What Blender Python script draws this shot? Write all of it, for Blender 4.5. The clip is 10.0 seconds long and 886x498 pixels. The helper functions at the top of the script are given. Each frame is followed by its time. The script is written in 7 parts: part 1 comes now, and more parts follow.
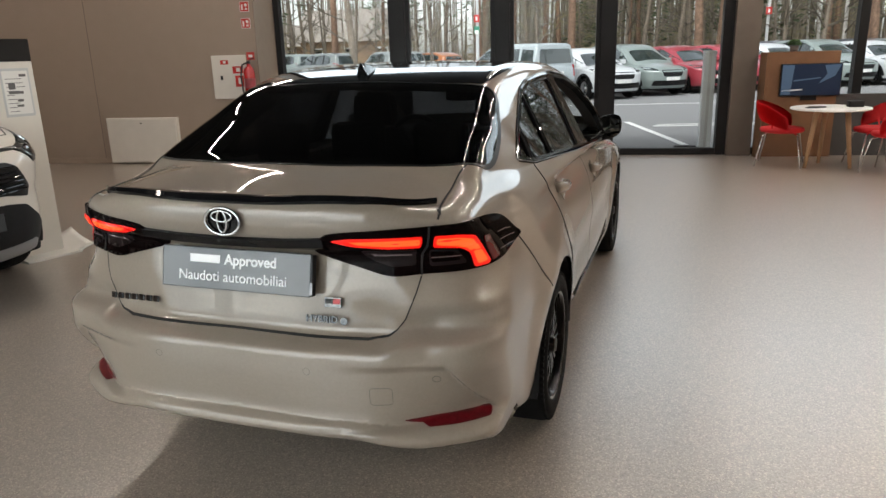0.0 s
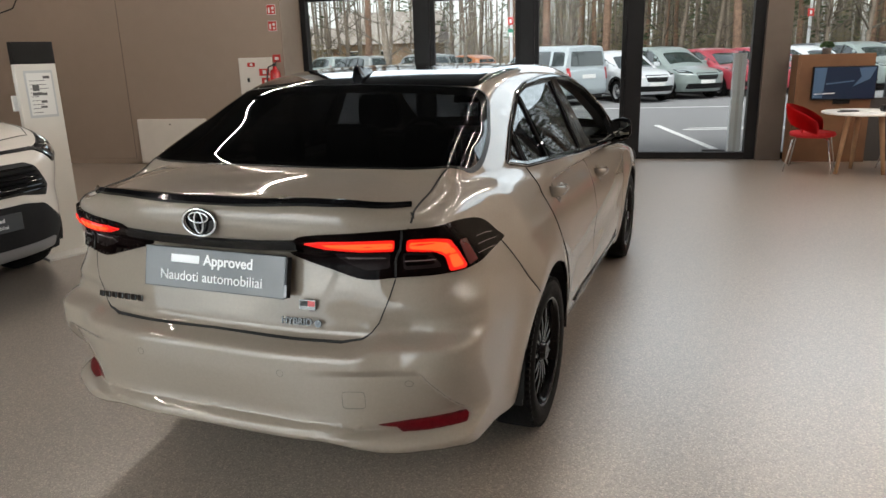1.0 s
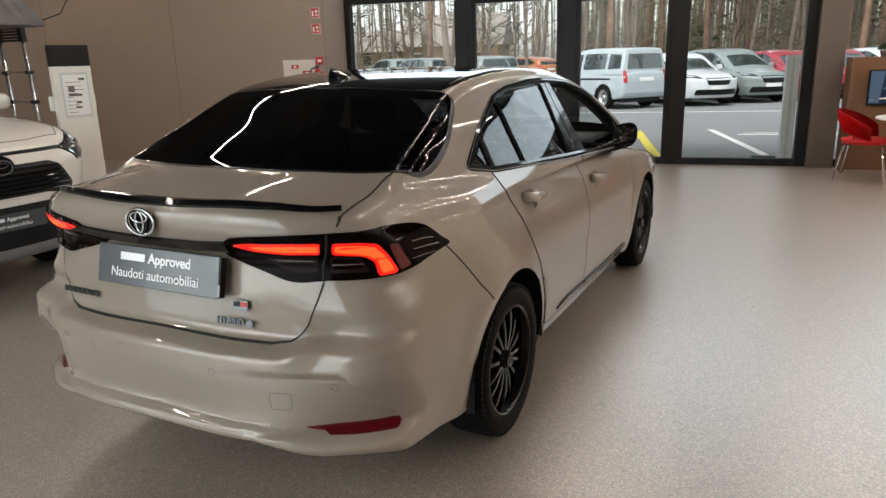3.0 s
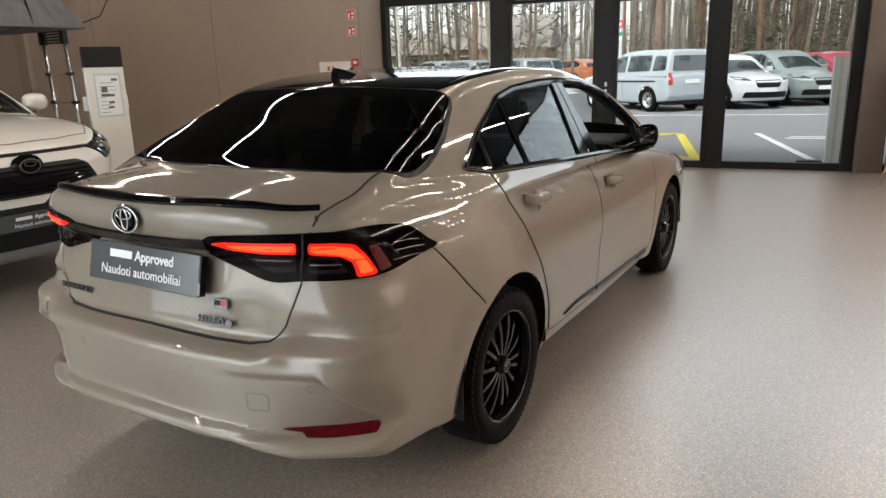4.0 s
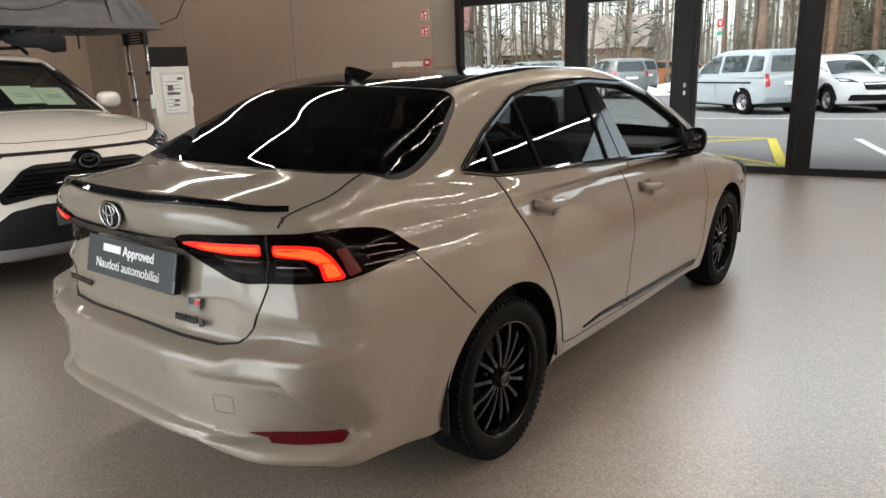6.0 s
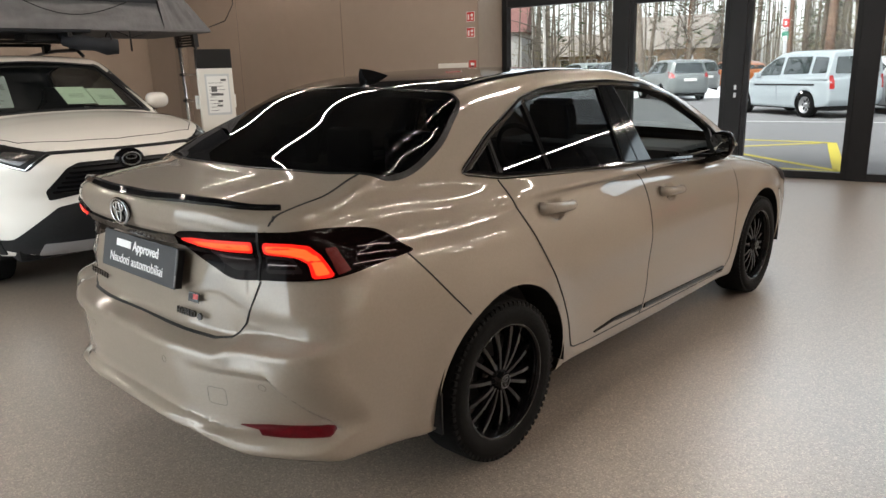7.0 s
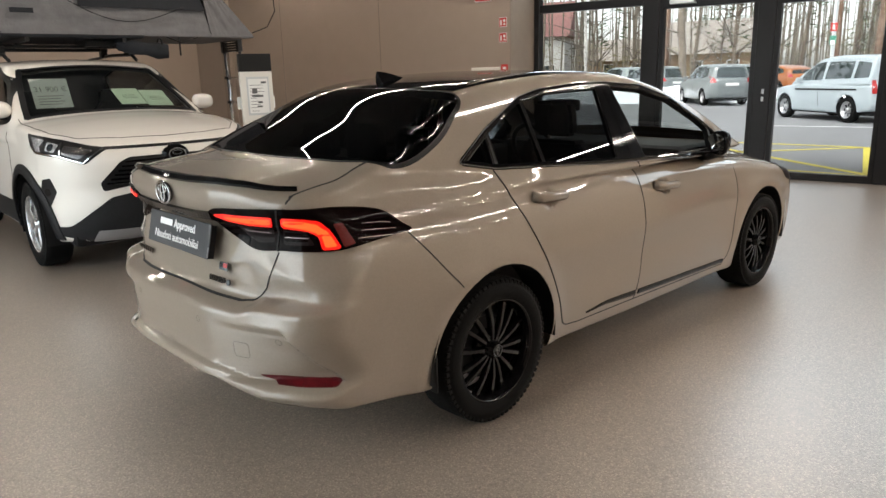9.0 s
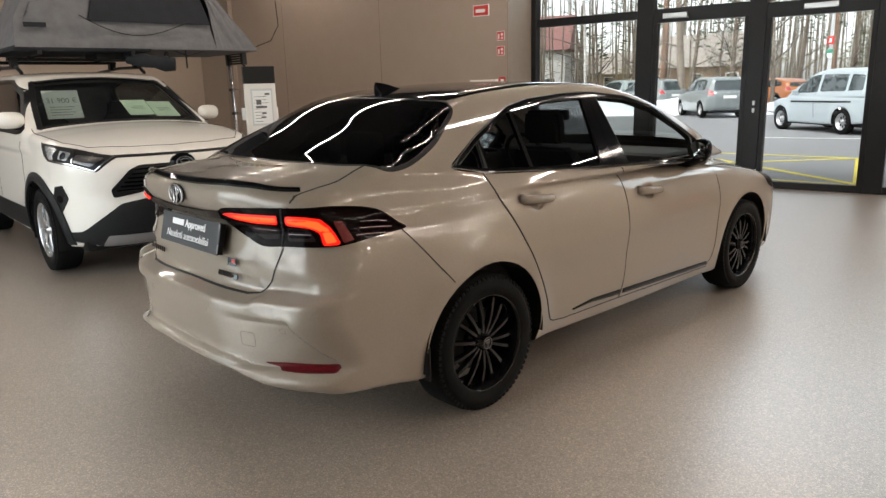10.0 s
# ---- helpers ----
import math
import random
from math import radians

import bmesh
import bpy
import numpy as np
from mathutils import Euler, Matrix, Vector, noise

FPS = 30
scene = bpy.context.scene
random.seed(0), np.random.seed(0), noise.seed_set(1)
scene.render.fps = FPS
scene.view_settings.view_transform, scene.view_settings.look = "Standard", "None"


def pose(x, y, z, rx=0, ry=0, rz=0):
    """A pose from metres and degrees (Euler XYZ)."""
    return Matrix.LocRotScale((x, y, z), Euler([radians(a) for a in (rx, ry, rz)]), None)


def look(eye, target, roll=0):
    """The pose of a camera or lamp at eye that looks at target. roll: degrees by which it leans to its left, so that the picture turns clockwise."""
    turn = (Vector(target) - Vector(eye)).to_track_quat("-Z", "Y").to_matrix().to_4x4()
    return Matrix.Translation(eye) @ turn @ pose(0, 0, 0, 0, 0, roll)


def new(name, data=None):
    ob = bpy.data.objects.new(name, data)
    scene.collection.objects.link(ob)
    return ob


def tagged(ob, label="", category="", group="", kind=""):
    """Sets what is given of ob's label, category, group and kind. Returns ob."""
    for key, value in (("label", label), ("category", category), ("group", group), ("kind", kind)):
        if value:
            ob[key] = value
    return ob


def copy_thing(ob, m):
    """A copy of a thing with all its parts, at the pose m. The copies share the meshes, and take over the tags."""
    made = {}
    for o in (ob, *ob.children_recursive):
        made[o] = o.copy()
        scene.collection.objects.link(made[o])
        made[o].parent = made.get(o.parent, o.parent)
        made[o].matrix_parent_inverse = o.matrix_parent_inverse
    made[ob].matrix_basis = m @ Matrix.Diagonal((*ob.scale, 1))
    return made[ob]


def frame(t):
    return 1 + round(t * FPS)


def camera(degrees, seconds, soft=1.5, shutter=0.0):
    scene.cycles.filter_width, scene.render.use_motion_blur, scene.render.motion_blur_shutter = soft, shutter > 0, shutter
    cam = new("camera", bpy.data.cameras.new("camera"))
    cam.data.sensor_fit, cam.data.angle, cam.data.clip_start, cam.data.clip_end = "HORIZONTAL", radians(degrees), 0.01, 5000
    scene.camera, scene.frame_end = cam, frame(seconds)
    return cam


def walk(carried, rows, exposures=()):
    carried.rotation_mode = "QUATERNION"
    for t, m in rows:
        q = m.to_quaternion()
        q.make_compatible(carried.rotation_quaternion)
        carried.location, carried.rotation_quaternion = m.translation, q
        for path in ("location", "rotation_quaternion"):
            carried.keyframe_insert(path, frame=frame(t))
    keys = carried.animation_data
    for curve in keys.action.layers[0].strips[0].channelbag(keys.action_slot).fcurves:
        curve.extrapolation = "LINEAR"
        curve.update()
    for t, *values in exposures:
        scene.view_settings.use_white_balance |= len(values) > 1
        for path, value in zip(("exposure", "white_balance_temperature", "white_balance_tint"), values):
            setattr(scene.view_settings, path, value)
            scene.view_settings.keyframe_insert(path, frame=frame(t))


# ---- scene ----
cam = camera(64.2, 10.0)
PATH = [
    (0, (1.35, -2.796, 1.544), (0.7, -0.982, 1.006), -1.6),
    (0.5, (1.423, -2.767, 1.536), (0.729, -0.968, 1.002), -1.65),
    (1, (1.515, -2.713, 1.539), (0.774, -0.932, 1.01), -1.6),
    (1.5, (1.585, -2.662, 1.543), (0.809, -0.896, 1.014), -1.6),
    (2, (1.693, -2.608, 1.54), (0.87, -0.863, 1.015), -1.6),
    (3.5, (1.961, -2.461, 1.527), (1.005, -0.781, 1.012), -1.6),
    (4, (2.03, -2.379, 1.514), (1.013, -0.734, 1.005), -1.65),
    (4.5, (2.072, -2.313, 1.51), (1.013, -0.695, 1.002), -1.65),
    (5, (2.133, -2.232, 1.509), (1.013, -0.654, 1.002), -1.6),
    (5.5, (2.187, -2.168, 1.5), (1.021, -0.623, 0.996), -1.6),
    (7, (2.424, -1.97, 1.495), (1.082, -0.572, 1.002), -1.6),
    (7.5, (2.502, -1.965, 1.497), (1.126, -0.599, 1.008), -1.6),
    (8, (2.619, -2.004, 1.502), (1.215, -0.666, 1.015), -1.55),
    (8.5, (2.692, -2.045, 1.497), (1.275, -0.72, 1.013), -1.5),
    (9, (2.789, -2.1, 1.483), (1.363, -0.782, 1.004), -1.5),
    (9.5, (2.866, -2.147, 1.476), (1.436, -0.831, 1.005), -1.55),
    (10, (2.973, -2.221, 1.471), (1.539, -0.9, 1.026), -1.5),
]
walk(cam, [(t, look(eye, target, roll)) for t, eye, target, roll in PATH], exposures=[(0, 1.08), (2, 1.10), (4.5, 1.22), (7, 1.32), (10, 1.32)])

# ---- world, sun, large lights ----
world = bpy.data.worlds.new("sky")
scene.world = world
world.use_nodes = True
wn = world.node_tree.nodes
sky = wn.new("ShaderNodeTexSky")
sky.sky_type, sky.sun_disc = "NISHITA", False
sky.sun_elevation, sky.sun_rotation = radians(38), radians(200)
sky.air_density, sky.dust_density, sky.ozone_density = 1.0, 2.0, 1.0
bg = wn["Background"]
bg.inputs["Strength"].default_value = 0.15
hsv = wn.new("ShaderNodeHueSaturation")
hsv.inputs["Saturation"].default_value = 0.25
world.node_tree.links.new(sky.outputs[0], hsv.inputs["Color"])
world.node_tree.links.new(hsv.outputs[0], bg.inputs["Color"])
sun_data = bpy.data.lights.new("sun", "SUN")
sun_data.energy, sun_data.angle, sun_data.color = 1.3, radians(25), (1.0, 0.97, 0.92)
sun = new("sun", sun_data)
sun.matrix_world = look((0, 0, 30), (-6, 14, 0))

# ---- material helpers ----
def mat(name, color, rough=0.5, metal=0.0, noise_scale=0.0, noise_amount=0.0, bump=0.0, bump_scale=0.0, coat=0.0, spec=0.5, emit=None, strength=0.0, rough_var=0.0):
    m = bpy.data.materials.new(name)
    m.use_nodes = True
    nt = m.node_tree
    b = nt.nodes["Principled BSDF"]
    b.inputs["Base Color"].default_value = (*color, 1)
    b.inputs["Roughness"].default_value = rough
    b.inputs["Metallic"].default_value = metal
    b.inputs["Coat Weight"].default_value = coat
    b.inputs["Coat Roughness"].default_value = 0.03
    b.inputs["Specular IOR Level"].default_value = spec
    if emit:
        b.inputs["Emission Color"].default_value = (*emit, 1)
        b.inputs["Emission Strength"].default_value = strength
    if noise_amount or rough_var:
        tc = nt.nodes.new("ShaderNodeTexCoord")
        big, fine = nt.nodes.new("ShaderNodeTexNoise"), nt.nodes.new("ShaderNodeTexNoise")
        big.inputs["Scale"].default_value, fine.inputs["Scale"].default_value = noise_scale * 0.12, noise_scale
        big.inputs["Detail"].default_value, fine.inputs["Detail"].default_value = 3, 6
        mx = nt.nodes.new("ShaderNodeMath")
        mx.operation = "ADD"
        nt.links.new(tc.outputs["Object"], big.inputs["Vector"])
        nt.links.new(tc.outputs["Object"], fine.inputs["Vector"])
        nt.links.new(big.outputs["Fac"], mx.inputs[0])
        nt.links.new(fine.outputs["Fac"], mx.inputs[1])
        mr = nt.nodes.new("ShaderNodeMapRange")
        mr.inputs["From Min"].default_value, mr.inputs["From Max"].default_value = 0.7, 1.3
        mr.inputs["To Min"].default_value, mr.inputs["To Max"].default_value = 1 - noise_amount, 1 + noise_amount
        nt.links.new(mx.outputs[0], mr.inputs["Value"])
        mul = nt.nodes.new("ShaderNodeMixRGB")
        mul.blend_type = "MULTIPLY"
        mul.inputs[0].default_value = 1
        mul.inputs[1].default_value = (*color, 1)
        nt.links.new(mr.outputs[0], mul.inputs[2])
        nt.links.new(mul.outputs[0], b.inputs["Base Color"])
        if rough_var:
            rr = nt.nodes.new("ShaderNodeMapRange")
            rr.inputs["From Min"].default_value, rr.inputs["From Max"].default_value = 0.35, 0.65
            rr.inputs["To Min"].default_value, rr.inputs["To Max"].default_value = rough - rough_var, rough + rough_var
            nt.links.new(big.outputs["Fac"], rr.inputs["Value"])
            nt.links.new(rr.outputs[0], b.inputs["Roughness"])
    if bump:
        bt, bn = nt.nodes.new("ShaderNodeTexNoise"), nt.nodes.new("ShaderNodeBump")
        tc2 = nt.nodes.new("ShaderNodeTexCoord")
        bt.inputs["Scale"].default_value, bt.inputs["Detail"].default_value = bump_scale, 4
        bn.inputs["Strength"].default_value, bn.inputs["Distance"].default_value = bump, 0.01
        nt.links.new(tc2.outputs["Object"], bt.inputs["Vector"])
        nt.links.new(bt.outputs["Fac"], bn.inputs["Height"])
        nt.links.new(bn.outputs[0], b.inputs["Normal"])
    return m


def glass_mat(name, tint, rough=0.0, ior=1.5):
    m = bpy.data.materials.new(name)
    m.use_nodes = True
    nt = m.node_tree
    nt.nodes.clear()
    out, mix = nt.nodes.new("ShaderNodeOutputMaterial"), nt.nodes.new("ShaderNodeMixShader")
    tr, gl, lw = nt.nodes.new("ShaderNodeBsdfTransparent"), nt.nodes.new("ShaderNodeBsdfGlossy"), nt.nodes.new("ShaderNodeLayerWeight")
    tr.inputs[0].default_value = (*tint, 1)
    gl.inputs["Roughness"].default_value = rough
    lw.inputs["Blend"].default_value = 0.5
    f0 = ((ior - 1) / (ior + 1)) ** 2
    power, scale = nt.nodes.new("ShaderNodeMath"), nt.nodes.new("ShaderNodeMath")
    power.operation, scale.operation = "POWER", "MULTIPLY_ADD"
    power.inputs[1].default_value = 5
    scale.inputs[1].default_value, scale.inputs[2].default_value = 1 - f0, f0
    nt.links.new(lw.outputs["Facing"], power.inputs[0])
    nt.links.new(power.outputs[0], scale.inputs[0])
    nt.links.new(scale.outputs[0], mix.inputs[0])
    nt.links.new(tr.outputs[0], mix.inputs[1])
    nt.links.new(gl.outputs[0], mix.inputs[2])
    nt.links.new(mix.outputs[0], out.inputs[0])
    return m


def floor_mat():
    m = mat("speckled_floor", (0.27, 0.235, 0.20), 0.3)
    nt = m.node_tree
    b = nt.nodes["Principled BSDF"]
    tc = nt.nodes.new("ShaderNodeTexCoord")
    v1, n1, n2 = nt.nodes.new("ShaderNodeTexVoronoi"), nt.nodes.new("ShaderNodeTexNoise"), nt.nodes.new("ShaderNodeTexNoise")
    v1.inputs["Scale"].default_value = 190
    n1.inputs["Scale"].default_value, n1.inputs["Detail"].default_value = 0.7, 5
    n2.inputs["Scale"].default_value, n2.inputs["Detail"].default_value = 75, 4
    for n in (v1, n1, n2):
        nt.links.new(tc.outputs["Object"], n.inputs["Vector"])
    bw = nt.nodes.new("ShaderNodeSeparateColor")
    nt.links.new(v1.outputs["Color"], bw.inputs[0])
    ramp = nt.nodes.new("ShaderNodeValToRGB")
    e = ramp.color_ramp.elements
    e[0].position, e[0].color = 0.0, (0.105, 0.084, 0.066, 1)
    e[1].position, e[1].color = 1.0, (0.46, 0.385, 0.315, 1)
    for p, c in ((0.22, (0.190, 0.155, 0.125, 1)), (0.78, (0.268, 0.221, 0.180, 1))):
        k = e.new(p)
        k.color = c
    nt.links.new(bw.outputs[0], ramp.inputs[0])
    big = nt.nodes.new("ShaderNodeMapRange")
    big.inputs["From Min"].default_value, big.inputs["From Max"].default_value = 0.0, 1.0
    big.inputs["To Min"].default_value, big.inputs["To Max"].default_value = 0.86, 1.14
    nt.links.new(n1.outputs["Fac"], big.inputs["Value"])
    mul = nt.nodes.new("ShaderNodeMixRGB")
    mul.blend_type = "MULTIPLY"
    mul.inputs[0].default_value = 1
    nt.links.new(ramp.outputs[0], mul.inputs[1])
    nt.links.new(big.outputs[0], mul.inputs[2])
    nt.links.new(mul.outputs[0], b.inputs["Base Color"])
    rr = nt.nodes.new("ShaderNodeMapRange")
    rr.inputs["From Min"].default_value, rr.inputs["From Max"].default_value = 0.0, 1.0
    rr.inputs["To Min"].default_value, rr.inputs["To Max"].default_value = 0.32, 0.42
    nt.links.new(n1.outputs["Fac"], rr.inputs["Value"])
    nt.links.new(rr.outputs[0], b.inputs["Roughness"])
    bn = nt.nodes.new("ShaderNodeBump")
    bn.inputs["Strength"].default_value, bn.inputs["Distance"].default_value = 0.12, 0.002
    nt.links.new(n2.outputs["Fac"], bn.inputs["Height"])
    nt.links.new(bn.outputs[0], b.inputs["Normal"])
    b.inputs["Coat Weight"].default_value, b.inputs["Coat Roughness"].default_value = 1.0, 0.37
    b.inputs["Coat IOR"].default_value = 2.2
    return m


M_FLOOR = floor_mat()
M_WALL = mat("greige_wall", (0.305, 0.240, 0.192), 0.65, noise_scale=6, noise_amount=0.03, bump=0.05, bump_scale=220)
# Pale so the unseen walls bounce light onto the car's right side.
M_BOUNCEWALL = mat("bounce_wall", (0.62, 0.55, 0.47), 0.7, noise_scale=6, noise_amount=0.03, bump=0.05, bump_scale=220)
M_PILASTER = mat("brown_render", (0.24, 0.19, 0.15), 0.6, noise_scale=8, noise_amount=0.05, bump=0.06, bump_scale=160)
# Darker copy of the brown render, with the column's shade in its colour.
M_COLUMN = mat("shaded_brown_render", (0.10, 0.078, 0.062), 0.6, noise_scale=8, noise_amount=0.08, bump=0.06, bump_scale=160)
M_CEIL = mat("ceiling_charcoal", (0.045, 0.044, 0.043), 0.8, noise_scale=3, noise_amount=0.04)
M_FRAME = mat("black_aluminium", (0.010, 0.010, 0.011), 0.4, spec=0.2, noise_scale=10, noise_amount=0.15, rough_var=0.08)
M_PANE = glass_mat("window_glass", (0.95, 0.97, 0.965), 0.0, 1.2)
M_LED = mat("led_tube", (1, 1, 1), 0.5, emit=(1.0, 0.88, 0.765), strength=114)

# ---- mesh helpers ----
def part(name, bm, material, parent=None, label="", smooth=False):
    me = bpy.data.meshes.new(name)
    if isinstance(bm, bmesh.types.BMesh):
        bm.to_mesh(me)
        bm.free()
    else:
        me.from_pydata(*bm)
    me.materials.append(material)
    if smooth:
        me.polygons.foreach_set("use_smooth", [True] * len(me.polygons))
    ob = new(name, me)
    if parent is not None:
        ob.parent = parent
    if label:
        ob["label"] = label
    return ob


def thing(name, m, label, category, group="", kind=""):
    ob = new(name)
    ob.matrix_world = m
    return tagged(ob, label, category, group, kind)


def bm_box(x0, x1, y0, y1, z0, z1, bevel=0.0, segs=2):
    bm = bmesh.new()
    bmesh.ops.create_cube(bm, size=1)
    for v in bm.verts:
        v.co = Vector(((x0 + x1) / 2 + v.co.x * (x1 - x0), (y0 + y1) / 2 + v.co.y * (y1 - y0), (z0 + z1) / 2 + v.co.z * (z1 - z0)))
    if bevel:
        bmesh.ops.bevel(bm, geom=bm.edges[:], offset=bevel, segments=segs, affect="EDGES", profile=0.6)
    return bm


def bm_join(*bms):
    out = bmesh.new()
    tmp = bpy.data.meshes.new("tmp")
    for b in bms:
        b.to_mesh(tmp)
        out.from_mesh(tmp)
        b.free()
    bpy.data.meshes.remove(tmp)
    return out


def bm_tube(points, radius, sides=10, caps=True, closed=False):
    """A round bar along points; radius may be one number or one for each point."""
    pts = [Vector(p) for p in points]
    n = len(pts)
    rad = list(radius) if isinstance(radius, (list, tuple)) else [radius] * n
    bm = bmesh.new()
    rings, ref = [], None
    for i, p in enumerate(pts):
        a, b = pts[max(i - 1, 0)], pts[min(i + 1, n - 1)]
        if closed:
            a, b = pts[i - 1], pts[(i + 1) % n]
        d = (b - a).normalized()
        if ref is None:
            ref = d.orthogonal().normalized()
        ref = (ref - d * ref.dot(d)).normalized()
        side = d.cross(ref)
        rings.append([bm.verts.new(p + rad[i] * (math.cos(k * 2 * math.pi / sides) * ref + math.sin(k * 2 * math.pi / sides) * side)) for k in range(sides)])
    for i in range(n if closed else n - 1):
        r0, r1 = rings[i], rings[(i + 1) % n]
        for k in range(sides):
            bm.faces.new((r0[k], r0[(k + 1) % sides], r1[(k + 1) % sides], r1[k]))
    if caps and not closed:
        bm.faces.new(rings[0][::-1])
        bm.faces.new(rings[-1])
    return bm


def bm_lathe(profile, sides=32, axis="z", caps=True):
    """Turn (radius, height) pairs round an axis."""
    bm = bmesh.new()
    rings = []
    for r, h in profile:
        ring = []
        for k in range(sides):
            a = 2 * math.pi * k / sides
            c, s = r * math.cos(a), r * math.sin(a)
            ring.append(bm.verts.new((c, s, h) if axis == "z" else (h, c, s)))
        rings.append(ring)
    for r0, r1 in zip(rings, rings[1:]):
        for k in range(sides):
            bm.faces.new((r0[k], r0[(k + 1) % sides], r1[(k + 1) % sides], r1[k]))
    if caps and profile[0][0] > 0.0011:
        bm.faces.new(rings[0][::-1])
    if caps and profile[-1][0] > 0.0011:
        bm.faces.new(rings[-1])
    bmesh.ops.remove_doubles(bm, verts=bm.verts[:], dist=1e-6)
    bmesh.ops.recalc_face_normals(bm, faces=bm.faces[:])
    return bm


# ---- the showroom: s runs along the glass front, d from it into the open air ----
ROOM = pose(0.1, 7.93, 0, 0, 0, 10)
S0, S1, D0, HIGH = -13.0, 9.5, -12.6, 4.1


def setting(name, bm, material, label="", category="", smooth=False):
    ob = part(name, bm, material, None, label, smooth)
    ob.matrix_world = ROOM
    return tagged(ob, label, category, kind="structure")


setting("floor", bm_box(S0, S1, D0, 0.02, -0.25, 0.0), M_FLOOR, "speckled greige resin floor with a satin sheen", "floor")
setting("ceiling", bm_box(S0, S1, D0, 0.2, HIGH, HIGH + 0.3), M_CEIL, "plain charcoal showroom ceiling", "ceiling")
setting("wall_north", bm_join(bm_box(S0, -5.0, -0.75, -0.5, 0, HIGH), bm_box(-5.2, -5.0, -0.5, 0.1, 0, HIGH)), M_WALL, "greige panelled wall with thin vertical seams", "wall")
M_TRIM0 = mat("black_plastic", (0.014, 0.014, 0.015), 0.45)
M_PRINT = mat("white_sign_print", (0.74, 0.73, 0.71), 0.5)
M_LABEL = mat("extinguisher_label", (0.30, 0.05, 0.06), 0.4, noise_scale=40, noise_amount=0.3)
M_STEEL = mat("brushed_steel", (0.42, 0.42, 0.42), 0.3, metal=0.9)
# glass front: posts, rails and panes
front = thing("window_front", ROOM, "black aluminium glazed front with a double door", "window", kind="structure")
for s0, s1 in ((-5.12, -4.90), (-3.20, -2.95), (-1.62, -1.40), (-0.11, 0.12), (1.56, 1.73)):
    part("post", bm_box(s0, s1, -0.05, 0.10, 0, HIGH, 0.006, 1), M_FRAME, front)
for s0, s1 in ((-4.90, -3.20), (-2.95, -1.62), (-1.40, -0.11), (0.12, 1.56)):
    part("rail", bm_box(s0, s1, -0.03, 0.08, 0.0, 0.095, 0.004, 1), M_FRAME, front)
for s0, s1, z0, z1 in ((-4.90, -3.20, 2.38, 2.50), (-2.95, -1.62, 2.31, 2.50), (-1.40, -0.11, 2.27, 2.46), (0.12, 1.56, 2.6, 2.7)):
    part("rail", bm_box(s0, s1, -0.035, 0.085, z0, z1, 0.004, 1), M_FRAME, front)
for s0, s1 in ((-4.90, -3.20), (-2.95, -1.62), (-1.40, -0.11), (0.12, 1.56)):
    part("pane", bm_box(s0, s1, 0.02, 0.03, 0.09, HIGH), M_PANE, front).visible_shadow = False
setting("column", bm_box(1.70, 2.02, -0.16, 0.2, 0, HIGH), M_COLUMN, "brown rendered column beside the glass front", "column")
part_r = thing("window_side", ROOM, "black aluminium glazed front with a low sill rail", "window", kind="structure")
for s0, s1 in ((3.30, 3.42), (4.8, 4.95)):
    part("post", bm_box(s0, s1, -0.05, 0.1, 0, HIGH, 0.006, 1), M_FRAME, part_r)
for s0, s1 in ((2.02, 3.30), (3.42, 4.8)):
    part("rail", bm_box(s0, s1, -0.03, 0.08, 0, 0.1, 0.004, 1), M_FRAME, part_r)
    part("pane", bm_box(s0, s1, 0.02, 0.03, 0.1, HIGH), M_PANE, part_r).visible_shadow = False
setting("wall_front", bm_box(4.95, S1, -0.05, 0.2, 0, HIGH), M_BOUNCEWALL, "unseen wall beside the side glass, made pale to bounce light", "wall")
# glazed back of the hall
def glazed(name, m, length, label):
    g = thing(name, m, label, "window", kind="structure")
    n = int(length / 2.0)
    for i in range(n + 1):
        c = i * length / n
        part("post", bm_box(c - 0.06, c + 0.06, -0.05, 0.08, 0, HIGH, 0.005, 1), M_FRAME, g)
        if i < n:
            part("rail", bm_box(c + 0.06, c + length / n - 0.06, -0.03, 0.06, 0, 0.1), M_FRAME, g)
            part("rail", bm_box(c + 0.06, c + length / n - 0.06, -0.03, 0.06, 2.9, 3.0), M_FRAME, g)
            part("pane", bm_box(c + 0.06, c + length / n - 0.06, 0.0, 0.01, 0.1, HIGH), M_PANE, g).visible_shadow = False
    return g


setting("wall_east", bm_box(S1, S1 + 0.25, D0, 0.02, 0, HIGH), M_BOUNCEWALL, "unseen end wall of the hall, made pale to bounce light", "wall")
setting("wall_south", bm_join(bm_box(S0, -8.0, D0 - 0.25, D0, 0, HIGH), bm_box(-1.0, S1, D0 - 0.25, D0, 0, HIGH)), M_WALL, "greige back wall of the hall", "wall")
glazed("window_south", ROOM @ pose(-1.0, D0, 0, 0, 0, 180), 7.0, "black aluminium glazed rear wall")
setting("wall_west", bm_box(S0 - 0.25, S0, D0, -0.5, 0, HIGH), M_WALL, "greige end wall of the hall", "wall")


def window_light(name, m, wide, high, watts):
    """An area lamp added in a glazed wall to stand in for sky light."""
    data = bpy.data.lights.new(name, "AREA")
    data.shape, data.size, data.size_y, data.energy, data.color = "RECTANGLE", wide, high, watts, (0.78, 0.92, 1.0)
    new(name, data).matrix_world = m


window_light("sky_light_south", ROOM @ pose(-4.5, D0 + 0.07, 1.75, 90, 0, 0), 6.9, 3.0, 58)
